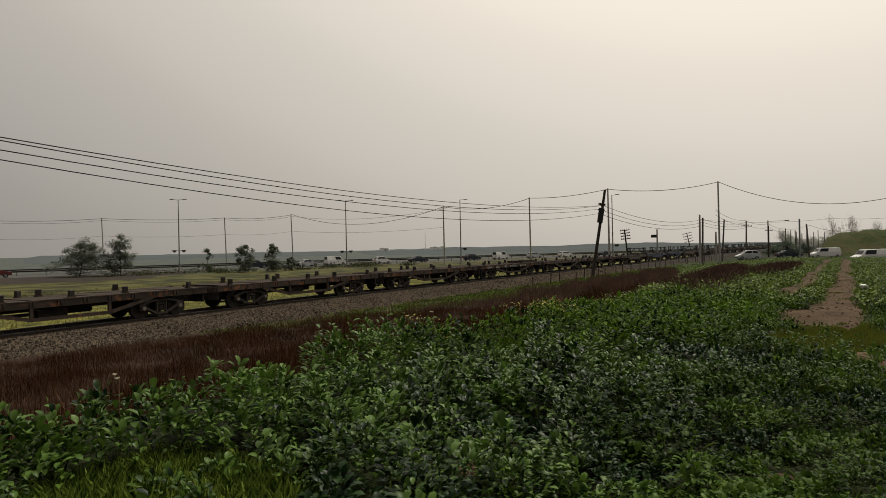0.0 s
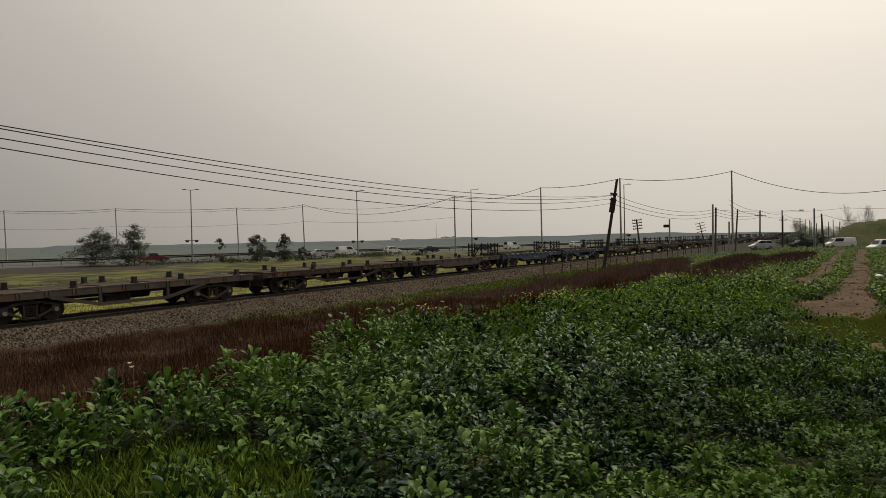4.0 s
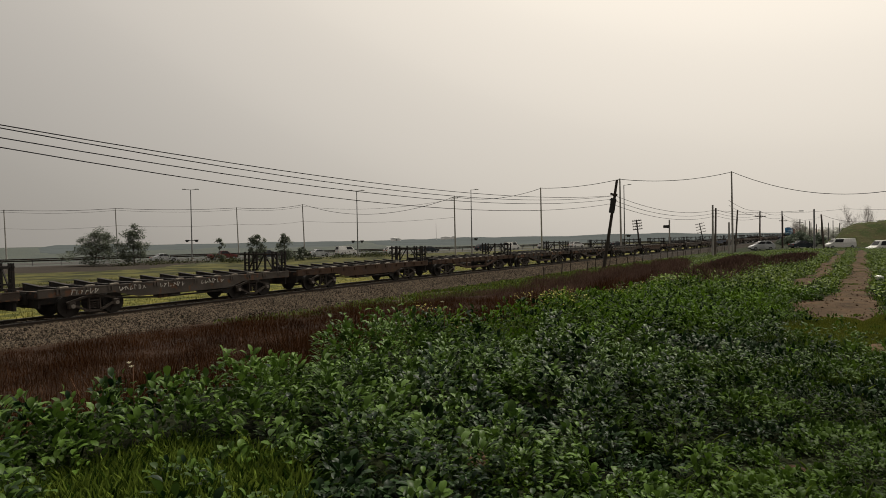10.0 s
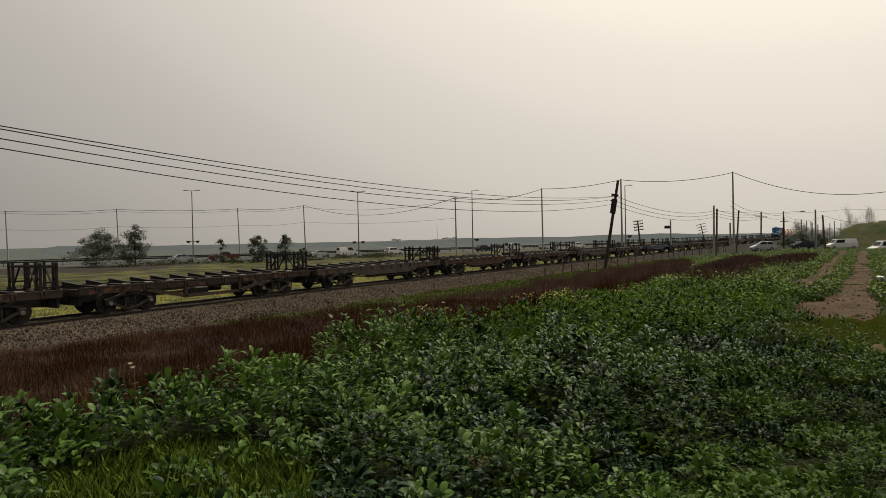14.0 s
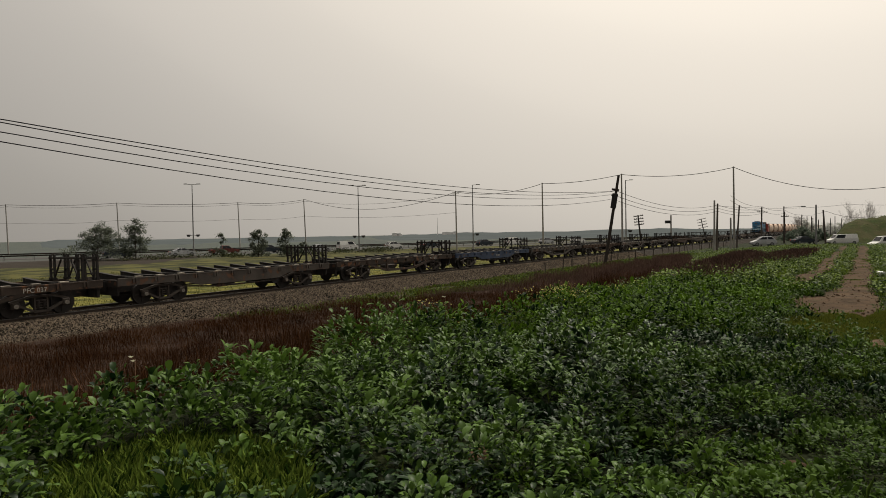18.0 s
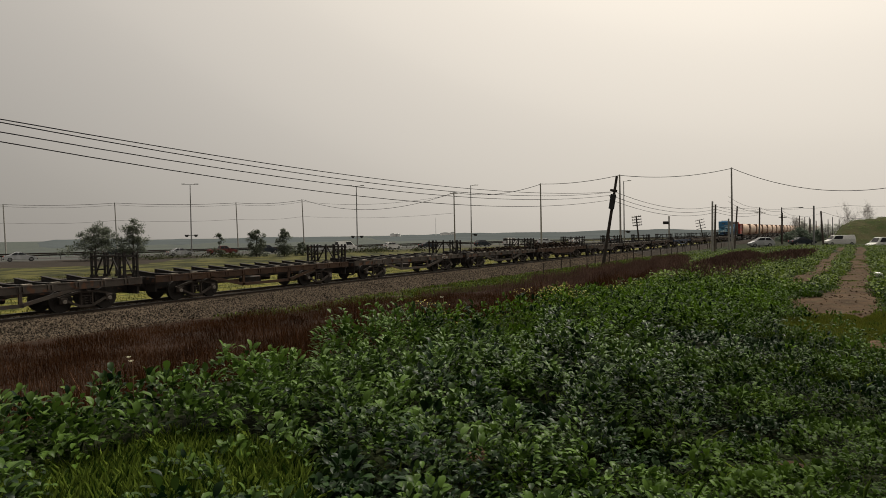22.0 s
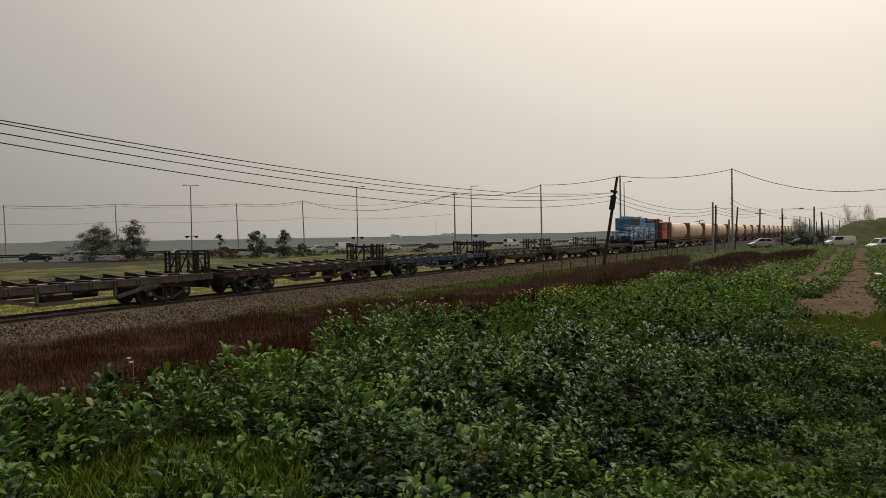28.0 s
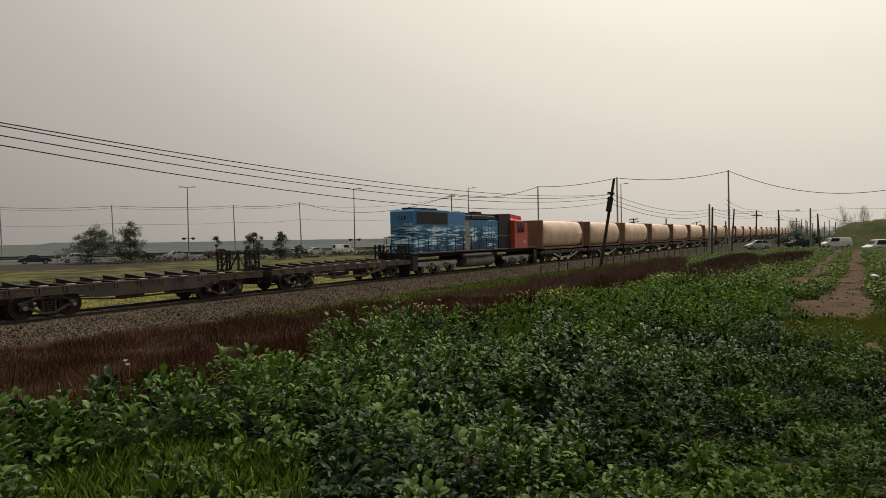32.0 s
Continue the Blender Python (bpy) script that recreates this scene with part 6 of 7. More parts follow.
def rut(u, v):
    """How far a point lies from the wheel tracks: below 1 is bare."""
    bend = 0.10 * np.sin(u * 0.33) + 0.05 * np.sin(u * 1.3)
    far = 1 - ramp01(u, 82, 90)
    a = np.abs(v - 0.15 - bend) / (0.004 + 0.40 * ramp01(u, 13.5, 15.0) * far)
    b = np.abs(v - 1.55 - bend - 0.25 * ramp01(u, 30, 60)) / (0.004 + 0.31 * ramp01(u, 19.5, 23) * far)
    c = np.hypot((u - 17.0) / 2.7, (v - 0.5) / 0.85)
    return np.minimum(np.minimum(a, b), c) + 0.5 * (lump(u * 2.2, v * 3.1, 7) - 0.5)


BARE = ((10.75, -0.15, 0.34, 0.13), (10.2, -0.5, 0.4, 0.2), (5.1, 0.42, 0.22, 0.12), (4.3, 2.5, 0.16, 0.1), (6.4, -0.9, 0.3, 0.16))


def bare_soil(u, v):
    """Small spots where the soil shows."""
    d = 9.0 + 0 * u
    for a, b, ra, rb in BARE:
        d = np.minimum(d, np.hypot((u - a) / ra, (v - b) / rb))
    return d + 0.5 * (lump(u * 5, v * 5, 1) - 0.5)


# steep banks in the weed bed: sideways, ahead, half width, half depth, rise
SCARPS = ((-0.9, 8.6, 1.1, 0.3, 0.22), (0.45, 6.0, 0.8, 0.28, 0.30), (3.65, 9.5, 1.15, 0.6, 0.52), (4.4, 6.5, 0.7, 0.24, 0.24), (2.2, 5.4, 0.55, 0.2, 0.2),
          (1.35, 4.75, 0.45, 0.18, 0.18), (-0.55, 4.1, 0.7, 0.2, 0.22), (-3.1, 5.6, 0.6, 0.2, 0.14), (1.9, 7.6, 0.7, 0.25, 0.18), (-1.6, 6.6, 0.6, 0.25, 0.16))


def shade_patch(u, v):
    """Patches whose leaf colour carries the shade of the hollows, below 1 inside."""
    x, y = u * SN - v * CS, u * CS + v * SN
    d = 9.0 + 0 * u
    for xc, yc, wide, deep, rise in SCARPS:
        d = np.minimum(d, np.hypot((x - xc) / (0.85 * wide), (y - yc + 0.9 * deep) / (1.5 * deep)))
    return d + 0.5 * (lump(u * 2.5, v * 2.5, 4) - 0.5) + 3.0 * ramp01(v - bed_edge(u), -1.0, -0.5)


def weed_height(u, v):
    edge = bed_edge(u)
    ridge = np.sin(u * 4.7 + 1.5 * np.sin(v * 2.1)) * np.sin(v * 5.6 + 1.4 * np.sin(u * 2.3 + 0.6)) + 0.4 * np.sin(u * 9.7 - v * 4.1) * np.sin(v * 10.9 + u)
    inner = (0.05 + 0.66 * np.clip(0.3 + 0.45 * lump(u, v) + 0.5 * ridge, 0, 1.05) ** 1.8) * (0.42 + 0.58 * ramp01(v, -1.5, 3.0))
    # hollows in front of steep banks of weeds
    x, y = u * SN - v * CS, u * CS + v * SN
    for xc, yc, wide, deep, rise in SCARPS:
        t = (y - yc - 0.25 * np.sin(x * 3.1 + yc)) / deep
        inner = inner + rise * t * np.exp(0.5 - 0.5 * t * t - ((x - xc) / wide) ** 4)
    inner = np.maximum(inner, 0.08)
    f = ramp01(edge - v, 0.5, 1.3)
    h = bank_top(u) * (1 - f) + inner * f
    h = h * (0.5 + 0.5 * ramp01(edge - v, -0.05, 0.2)) * (1 - 0.5 * ramp01(u, 13, 18))
    return np.maximum(h, 0.05)


def weed_plants(rng, name, r0, r1, step, leaves, smin, smax, lv, lf, cap=9.0, vmax=9.0, behind=False):
    """Plants on a loose grid: each a dome of leaves that point outwards and up."""
    m = int(2 * r1 / step)
    gu, gv = np.meshgrid(np.arange(m) * step - (1.0 if behind else 0.35) * r1, np.arange(m) * step - (1.0 if behind else 0.75) * r1)
    u = gu.ravel() + rng.uniform(-0.6, 0.6, m * m) * step
    v = gv.ravel() + rng.uniform(-0.6, 0.6, m * m) * step
    x, y = u * SN - v * CS, u * CS + v * SN
    r = np.hypot(x, y)
    ahead = (np.abs(x) < 0.76 * y + 0.6) & (y > 0)
    keep = (r > r0) & (r < r1) & (~ahead if behind else ahead) & (v < bed_edge(u) - 0.08)
    keep &= ((cap > 1) | (shade_patch(u, v) > 1.1)) & (v < vmax) & (rut(u, v) > 1.1) & (bare_soil(u, v) > 1.2) & ((grass_patch(u, v) > 1) | (rng.random(len(u)) < 0.13))
    u, v = u[keep], v[keep]
    k = len(u)
    hgt = np.minimum(weed_height(u, v), cap) * (1 + (rng.uniform(0.55, 1.12, k) - 1) * (0.4 + 0.6 * ramp01(bed_edge(u) - v, 0.3, 1.0)))
    rad = rng.uniform(0.6, 1.0, k) * step
    big = rng.uniform(0.7, 1.25, k) * (0.68 + 0.32 * ramp01(v, 0, 3))
    i = np.repeat(np.arange(k), leaves)
    n = len(i)
    e = np.arcsin(rng.random(n) ** 0.75)
    phi = rng.uniform(0, 2 * np.pi, n)
    ro = rng.uniform(0.65, 1.0, n)
    du, dv = np.cos(e) * np.cos(phi), np.cos(e) * np.sin(phi)
    pu, pv = u[i] + du * rad[i] * ro, v[i] + dv * rad[i] * ro
    pz = ground_z(pu, pv) + hgt[i] * (0.22 + 0.78 * np.sin(e) * ro)
    # leaves hang down the side of the hummock that they grow on
    gu, gv = (weed_height(pu + 0.1, pv) - weed_height(pu - 0.1, pv)) / 0.2, (weed_height(pu, pv + 0.1) - weed_height(pu, pv - 0.1)) / 0.2
    su, sv = du - 1.1 * gu, dv - 1.1 * gv
    az = np.arctan2(-su, sv) + rng.normal(0, 0.6, n)
    tilt = rng.normal(-1.0, 0.45, n) + 0.45 * np.cos(e) ** 2 + 0.2 * np.minimum(np.hypot(gu, gv), 1.5)
    pts, size = np.stack([pu, pv, pz], -1), rng.uniform(smin, smax, n) * big[i]
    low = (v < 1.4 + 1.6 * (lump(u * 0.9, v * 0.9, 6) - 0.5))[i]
    # plants in the hollows take the leaf colour with shade painted in
    shade_leaf = (shade_patch(u, v) < 1)[i] & (cap > 1)
    kinds = ((~low & ~shade_leaf, name, "leaf" if r1 < 10 else "leaf_mid", "dense bed of broad-leaved green weeds"),
             (low & ~shade_leaf, "low_" + name, "leaf_dark", "low dark green weeds beside the wheel tracks"), (shade_leaf, "dock_" + name, "shade_leaf", "dark blue-green weeds with the shade of the hollows in their colour"))
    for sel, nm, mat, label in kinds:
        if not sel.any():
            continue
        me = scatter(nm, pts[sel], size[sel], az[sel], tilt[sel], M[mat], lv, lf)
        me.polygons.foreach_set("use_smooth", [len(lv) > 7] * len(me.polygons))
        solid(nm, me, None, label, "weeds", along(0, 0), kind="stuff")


def weed_bed():
    rng = np.random.default_rng(11)
    weed_plants(rng, "weed_bed", 2.2, 9.2, 0.2, 54, 0.042, 0.098, LEAF_V, LEAF_F)
    weed_plants(rng, "weed_bed_far", 9.2, 23, 0.22, 26, 0.058, 0.115, MID_V, MID_F)
    weed_plants(rng, "weed_carpet", 2.2, 12, 0.13, 26, 0.022, 0.045, PLAIN_V, PLAIN_F, 0.09, 2.6)
    # the field goes on round and behind the eye
    weed_plants(rng, "weed_field", 0.5, 13, 0.3, 24, 0.06, 0.11, PLAIN_V, PLAIN_F, 0.4, 9.0, True)
    # grass between the weeds close to the eye
    n = 190000
    r = 2.2 + 6 * rng.random(n)
    a = rng.uniform(radians(-44), radians(40), n)
    x, y = r * np.sin(a), r * np.cos(a)
    u, v = x * SN + y * CS, -x * CS + y * SN
    keep = (v < 5.2) & ((grass_patch(u, v) < 1.1) | (rng.random(n) < 0.003)) & (bare_soil(u, v) > 1)
    u, v = u[keep], v[keep]
    k = len(u)
    pts = np.stack([u, v, ground_z(u, v) + 0.02], -1)
    me = scatter("grass", pts, rng.uniform(0.08, 0.24, k), rng.uniform(0, 2 * np.pi, k), rng.normal(-0.85, 0.45, k), M["grass"], PLAIN_V, PLAIN_F, 0.034)
    solid("grass", me, None, "tufts of fresh green grass among the weeds", "grass", along(0, 0), kind="stuff")
    # short turf round the wheel tracks
    n = 150000
    u, v = 8 + 62 * rng.random(n) ** 1.8, rng.uniform(-9, 6, n)
    keep = (rut(u, v) > 0.75 + 0.5 * rng.random(n)) & (bare_soil(u, v) > 0.8 + 0.4 * rng.random(n)) & (grass_patch(u, v) > 0.8 + 0.4 * rng.random(n)) & (shade_patch(u, v) > 1.2)
    blades("turf", u[keep], v[keep], 0.05, 0.15, M["leaf_far"], "short green turf beside the wheel tracks", "grass", 0.16, 0.6, 9)
    n = 220000
    u, v = rng.uniform(10, 15.6, n), rng.uniform(-1.9, 1.6, n)
    keep = (rut(u, v) > 0.8 + 0.4 * rng.random(n)) & (grass_patch(u, v) < 1.1) & (bare_soil(u, v) > 1)
    blades("short_turf", u[keep], v[keep], 0.025, 0.06, M["turf"], "short olive turf where the wheel tracks begin", "grass", 0.14, 0.5, 29)
    # tufts that have survived in the wheel tracks
    n, c = 9000, 60
    cu, cv, cr = 13 + 34 * rng.random(c) ** 1.4, rng.uniform(-0.6, 2.2, c), rng.uniform(0.06, 0.3, c)
    i = rng.integers(0, c, n)
    u, v = cu[i] + rng.normal(0, 1.3, n) * cr[i], cv[i] + rng.normal(0, 0.7, n) * cr[i]
    keep = u > 12
    blades("track_tufts", u[keep], v[keep], 0.03, 0.08, M["leaf_far"], "small weed tufts in the wheel tracks", "weeds", 0.3, 0.6, 19)
    # one low plant left standing on the bare patch
    n = 420
    a, q = rng.uniform(0, 2 * np.pi, n), rng.random(n) ** 0.6
    u, v = 17.5 + 0.55 * q * np.cos(a), 1.1 + 0.3 * q * np.sin(a)
    pts = np.stack([u, v, ground_z(u, v) + 0.03 + 0.16 * (1 - q ** 2) * rng.random(n)], -1)
    me = scatter("patch_weed", pts, rng.uniform(0.05, 0.11, n), a - np.pi / 2 + rng.normal(0, 0.5, n), rng.normal(-0.7, 0.4, n), M["leaf_dark"], MID_V, MID_F)
    solid("patch_weed", me, None, "low spreading green weed on the bare sandy patch", "weed", along(0, 0), kind="stuff")
    # small yellow flowers along the bank
    n = 900
    u = rng.uniform(7.5, 17, n)
    v = bed_edge(u) - 0.3 - rng.uniform(0.0, 0.9, n) ** 2
    pts = np.stack([u, v, ground_z(u, v) + weed_height(u, v) + rng.uniform(-0.06, 0.06, n)], -1)
    pts = pts[lump(u, v * 0.3, 3) > 0.45]
    k = len(pts)
    me = scatter("mustard_flowers", pts, rng.uniform(0.016, 0.036, k), rng.uniform(0, 6.3, k), rng.normal(0, 0.5, k), M["flower"], PLAIN_V, PLAIN_F)
    solid("mustard_flowers", me, None, "small yellow flowers along the weedy bank", "flowers", along(0, 0), kind="stuff")


weed_bed()


def brown_hi(u):
    """Where the dry weeds end towards the ballast."""
    return np.interp(u, (8, 14, 20, 27, 36, 47, 56, 66, 70), (24.6, 23.6, 21.6, 19.8, 18.6, 17.5, 17.0, 17.0, 16.4))


def brown_at(u, v):
    """Where the dry brown weeds stand."""
    wob = 1.4 * (lump(u * 0.5, v * 0.5, 3) - 0.5)
    lo = np.interp(u, (18, 22, 30, 40, 52, 64, 70), (0, 6.3, 8.2, 10.0, 11.6, 13.6, 16.6))
    hi = brown_hi(u)
    a = (v > bed_edge(np.minimum(u, 22)) + 0.2) & (v > lo + wob) & (v < hi + wob) & (u < 70)
    fuzz = 0.9 + 0.55 * np.sin(u * 91.7 + v * 57.3) * np.sin(v * 173.1 - u * 31.9)
    b = np.hypot((u - 46) / 17, (v - 5.4 - (u - 30) * 0.12) / 1.5) + wob * 0.25 < fuzz
    c = np.hypot((u - 53) / 11, (v - 4.1) / 1.15) + wob * 0.25 < fuzz
    return a, b | c


def far_weeds():
    rng = np.random.default_rng(12)
    n = 330000
    u = 10 + 95 * rng.random(n) ** 1.5
    v = rng.uniform(-26, 23, n)
    x, y = u * SN - v * CS, u * CS + v * SN
    path = rut(u, v) < 0.6 + 0.8 * rng.random(n) ** 0.7
    main, small = brown_at(u, v)
    brown = main | small & (rng.random(n) < 0.8)
    keep = (np.abs(x) < 0.72 * y + 2) & ~path & ~brown & (np.hypot(x, y) > 19) & ((v < 17.5) | (rng.random(n) < 0.35))
    u, v = u[keep], v[keep]
    k = len(u)
    h = 0.08 + 0.34 * lump(u * 0.9, v * 0.9, 4)
    pts = np.stack([u, v, ground_z(u, v) + h * rng.random(k)], -1)
    me = scatter("field_weeds", pts, rng.uniform(0.05, 0.125, k), rng.uniform(0, 2 * np.pi, k), rng.normal(-0.2, 0.6, k), M["leaf_far"], PLAIN_V, PLAIN_F)
    solid("field_weeds", me, None, "low bright green weeds over the field", "weeds", along(0, 0), kind="stuff")


far_weeds()


def dry_grass():
    rng = np.random.default_rng(21)
    n = 900000
    u = -14 + 112 * rng.random(n) ** 1.5
    v = rng.uniform(3.2, 25.2, n)
    main, small = brown_at(u, v)
    keep = main & (rng.random(n) < 1 - 0.85 * ramp01(v, 22.4, 24.6))
    us, vs = u[small & ~main], v[small & ~main]
    blades("dead_weeds", us, vs, 0.12, 0.4, M["winedry"], "patch of purple-brown dead weeds in the field", "dry grass", 0.1, 0.6, 8, base=rng.random(len(us)) * 0.25, loose=0.4)
    u, v = u[keep], v[keep]
    low = 1 - 0.4 * ramp01(v, 19, 24) + 0.5 * ramp01(u, 30, 44)
    base = rng.random(len(u)) * 0.3 * low * (0.4 + lump(u * 0.8, v * 0.8, 2))
    far = u > 25 + 6 * lump(u, v, 5)
    blades("dead_thicket", u[far], v[far], 0.10, 0.25, M["winedry"], "thicket of purple-brown dead weeds beside the railway", "dry grass", 0.075, 0.35, 5, base=base[far], scale=(low * (0.6 + 0.7 * lump(u * 0.8, v * 0.8, 2)))[far], loose=0.12)
    u, v, base, low = u[~far], v[~far], base[~far], low[~far]
    blades("dry_weeds", u, v, 0.12, 0.34, M["drygrass"], "thicket of red-brown dry weeds in the ditch", "dry grass", 0.032, 0.34, 2, base=base, scale=low * (0.6 + 0.7 * lump(u * 0.8, v * 0.8, 2)), loose=0.12)
    n = 22000
    u, v = -6 + 36 * rng.random(n) ** 1.6, 6.2 + 10 * rng.random(n) ** 1.5
    clump = (lump(u * 0.8, v * 0.8, 6) > 0.5) & (v > bed_edge(u) + 0.5)
    blades("dry_stalks", u[clump], v[clump], 0.22, 0.58, M["paledry"], "pale dry stalks standing in the ditch", "dry grass", 0.014, 0.45, 3)
    n = 110000
    u, v = 18 + 66 * rng.random(n) ** 1.2, rng.uniform(16.8, 23.9, n)
    keep = (v > brown_hi(u) - 0.5) & (lump(u * 0.9, v * 0.9, 8) > 0.22 + 0.3 * rng.random(n)) & (rng.random(n) < 0.12 + 0.88 * ramp01(u, 24, 38))
    u, v = u[keep], v[keep]
    tall = rng.random(len(u)) < 0.45
    blades("verge_weeds", u[tall], v[tall], 0.08, 0.26, M["leaf_far"], "green weeds along the foot of the ballast", "weeds", 0.35, 0.8, 7)
    blades("verge_grass", u[~tall], v[~tall], 0.08, 0.24, M["yellowgrass"], "yellowing grass along the foot of the ballast", "grass", 0.1, 0.5, 17)
    n = 60000
    u, v = -20 + 120 * rng.random(n) ** 1.3, 31.6 + 26 * rng.random(n) ** 1.3
    blades("yellow_grass", u, v, 0.05, 0.16, M["yellowgrass"], "yellow-green grass beyond the track", "grass", 0.25, 0.5, 4)


dry_grass()


def tree(name, label, m, height, width, clumps, seed, trunk=0.16, mat="treeleaf", bare=False, skew=0.0):
    trunk = trunk if bare else trunk * 0.65
    """A tapered trunk with limbs and a crown of many small leaves in uneven clumps, down to the ground."""
    r = random.Random(seed)
    rng = np.random.default_rng(seed)
    t = thing(name, label, "tree", m, "trees")
    bm = bmesh.new()
    top = Vector((width * skew, r.uniform(-0.2, 0.2), height * (0.62 if bare else 0.8)))
    tube(bm, (0, 0, -0.3), top * 0.5, trunk, trunk * 0.7, 8)
    tube(bm, top * 0.5, top, trunk * 0.7, trunk * 0.25, 7)
    ends = []
    for k in range(clumps):
        f = r.uniform(0.06, 1.0)
        a = 2.4 * k + r.uniform(-0.4, 0.4)
        p = top * f
        spread = width / 2 * r.uniform(0.25, 1.0) * (1.0 - 0.65 * f ** 2)
        up = height * (r.uniform(0.08, 0.36) if bare else r.uniform(-0.02, 0.16))
        q = Vector((p.x + math.cos(a) * spread, p.y + math.sin(a) * spread, min(height * 0.96, max(0.35, p.z + up))))
        tube(bm, p, q, trunk * 0.3 * (1.2 - f * 0.5), trunk * 0.08, 5)
        ends.append(q)
        if bare:
            for j in range(8):
                e = p.lerp(q, r.uniform(0.3, 1))
                tip = e + Vector((r.uniform(-1, 1) * width * 0.16, r.uniform(-1, 1) * width * 0.16, height * r.uniform(0.08, 0.26)))
                tube(bm, e, tip, trunk * 0.16, trunk * 0.07, 4)
                for jj in range(4):
                    b = e.lerp(tip, r.uniform(0.3, 1))
                    tube(bm, b, b + Vector((r.uniform(-1, 1), r.uniform(-1, 1), r.uniform(0.4, 1.4))) * height * 0.08, trunk * 0.09, trunk * 0.06, 3)
    ends.append(top + Vector((0, 0, height * 0.14)))
    part("trunk", bm, M["greybark" if bare else "bark"], t)
    if not bare:
        allp = []
        for q in ends:
            k = 80
            d = rng.normal(0, 1, (k, 3))
            d /= np.linalg.norm(d, axis=1)[:, None]
            rad = (0.7 * height + 0.3 * width) * r.uniform(0.08, 0.16) * rng.random(k) ** 0.5
            allp.append(np.array(q) + d * rad[:, None] * np.array((1.1, 1.1, 0.75)))
        pts = np.concatenate(allp)
        pts = pts[pts[:, 2] > 0.05]
        k = len(pts)
        me = scatter("crown", pts, rng.uniform(0.13, 0.29, k), rng.uniform(0, 2 * np.pi, k), rng.normal(0.2, 0.7, k), M[mat], PLAIN_V, PLAIN_F)
        part("crown", me, None, t)
    return t


tree("roadside_tree", "dusty grey-green tree beside the highway", at(-0.548, 94, -0.3), 5.8, 8.8, 84, 1, skew=0.14)
tree("roadside_tree", "tall dusty grey-green tree with an uneven crown", at(-0.484, 95, -0.3), 6.2, 5.2, 58, 2, skew=-0.04)
tree("roadside_tree", "small dusty tree beside the highway", at(-0.293, 100, -0.3), 4.3, 4.0, 40, 3)
tree("roadside_tree", "small dusty tree with a thin crown", at(-0.250, 101, -0.3), 4.5, 3.0, 34, 4)
tree("sapling", "thin sapling beside the highway", at(-0.351, 104, -0.3), 3.9, 1.8, 12, 5, 0.07)
tree("bush", "low dusty bush beside the highway", at(-0.222, 104, -0.3), 2.2, 3.4, 22, 6, 0.08)
tree("bush", "dull green bush behind the parked cars", at(0.548, 150, -0.4), 3.5, 7.0, 70, 7, mat="hazybush")
tree("bush", "low dull green bush behind the parked cars", at(0.528, 154, -0.4), 2.3, 5.0, 44, 8, mat="hazybush")
tree("bush", "low dull green bush beside the mound", at(0.575, 150, -0.4), 2.9, 5.0, 44, 14, mat="hazybush")
tree("far_tree", "hazy grey tree beyond the crossing", at(0.554, 205, -0.5), 6.0, 5.0, 60, 21, mat="hazytree")
tree("bare_tree", "hazy leafless tree behind the crossing", at(0.543, 200, -0.5), 7.0, 5.6, 40, 15, 0.07, bare=True)
for k, hh, ww, sd in ((0.566, 4.6, 9.0, 16), (0.588, 4.7, 8.0, 17), (0.606, 4.6, 8.0, 18)):
    tree("far_tree", "hazy grey tree in a row beyond the crossing", at(k, 200, -0.5), hh, ww, 60, sd, mat="hazytree")
tree("bare_tree", "leafless winter tree behind the grassy mound", at(0.622, 150, 0.6), 7.4, 4.8, 22, 9, 0.07, bare=True)
tree("bare_tree", "taller leafless winter tree behind the grassy mound", at(0.652, 148, 0.8), 7.6, 4.8, 24, 10, 0.07, bare=True)
tree("bare_tree", "leafless winter tree behind the grassy mound", at(0.69, 150, 1.0), 6.4, 4.6, 18, 12, 0.07, bare=True)


def verge_scrub():
    """Dark dusty weeds along the foot of the highway."""
    rng = np.random.default_rng(41)
    c, n = 46, 6500
    s, d = rng.uniform(-16, 40, c), -7.5 - 12 * rng.random(c) ** 1.3
    size = rng.uniform(0.35, 0.9, c)
    i = rng.integers(0, c, n)
    x = ROAD_O.x + ROAD_DIR.x * s[i] + ROAD_SIDE.x * d[i] + rng.normal(0, 1.4, n) * size[i]
    y = ROAD_O.y + ROAD_DIR.y * s[i] + ROAD_SIDE.y * d[i] + rng.normal(0, 1.4, n) * size[i]
    pts = np.stack([x, y, -0.25 + np.abs(rng.normal(0, 0.55, n)) * size[i]], -1)
    me = scatter("verge_scrub", pts, rng.uniform(0.12, 0.3, n), rng.uniform(0, 6.3, n), rng.normal(-0.4, 0.6, n), M["scrub"], PLAIN_V, PLAIN_F)
    solid("verge_scrub", me, None, "dark dusty scrub along the foot of the highway", "weeds", kind="stuff")


verge_scrub()


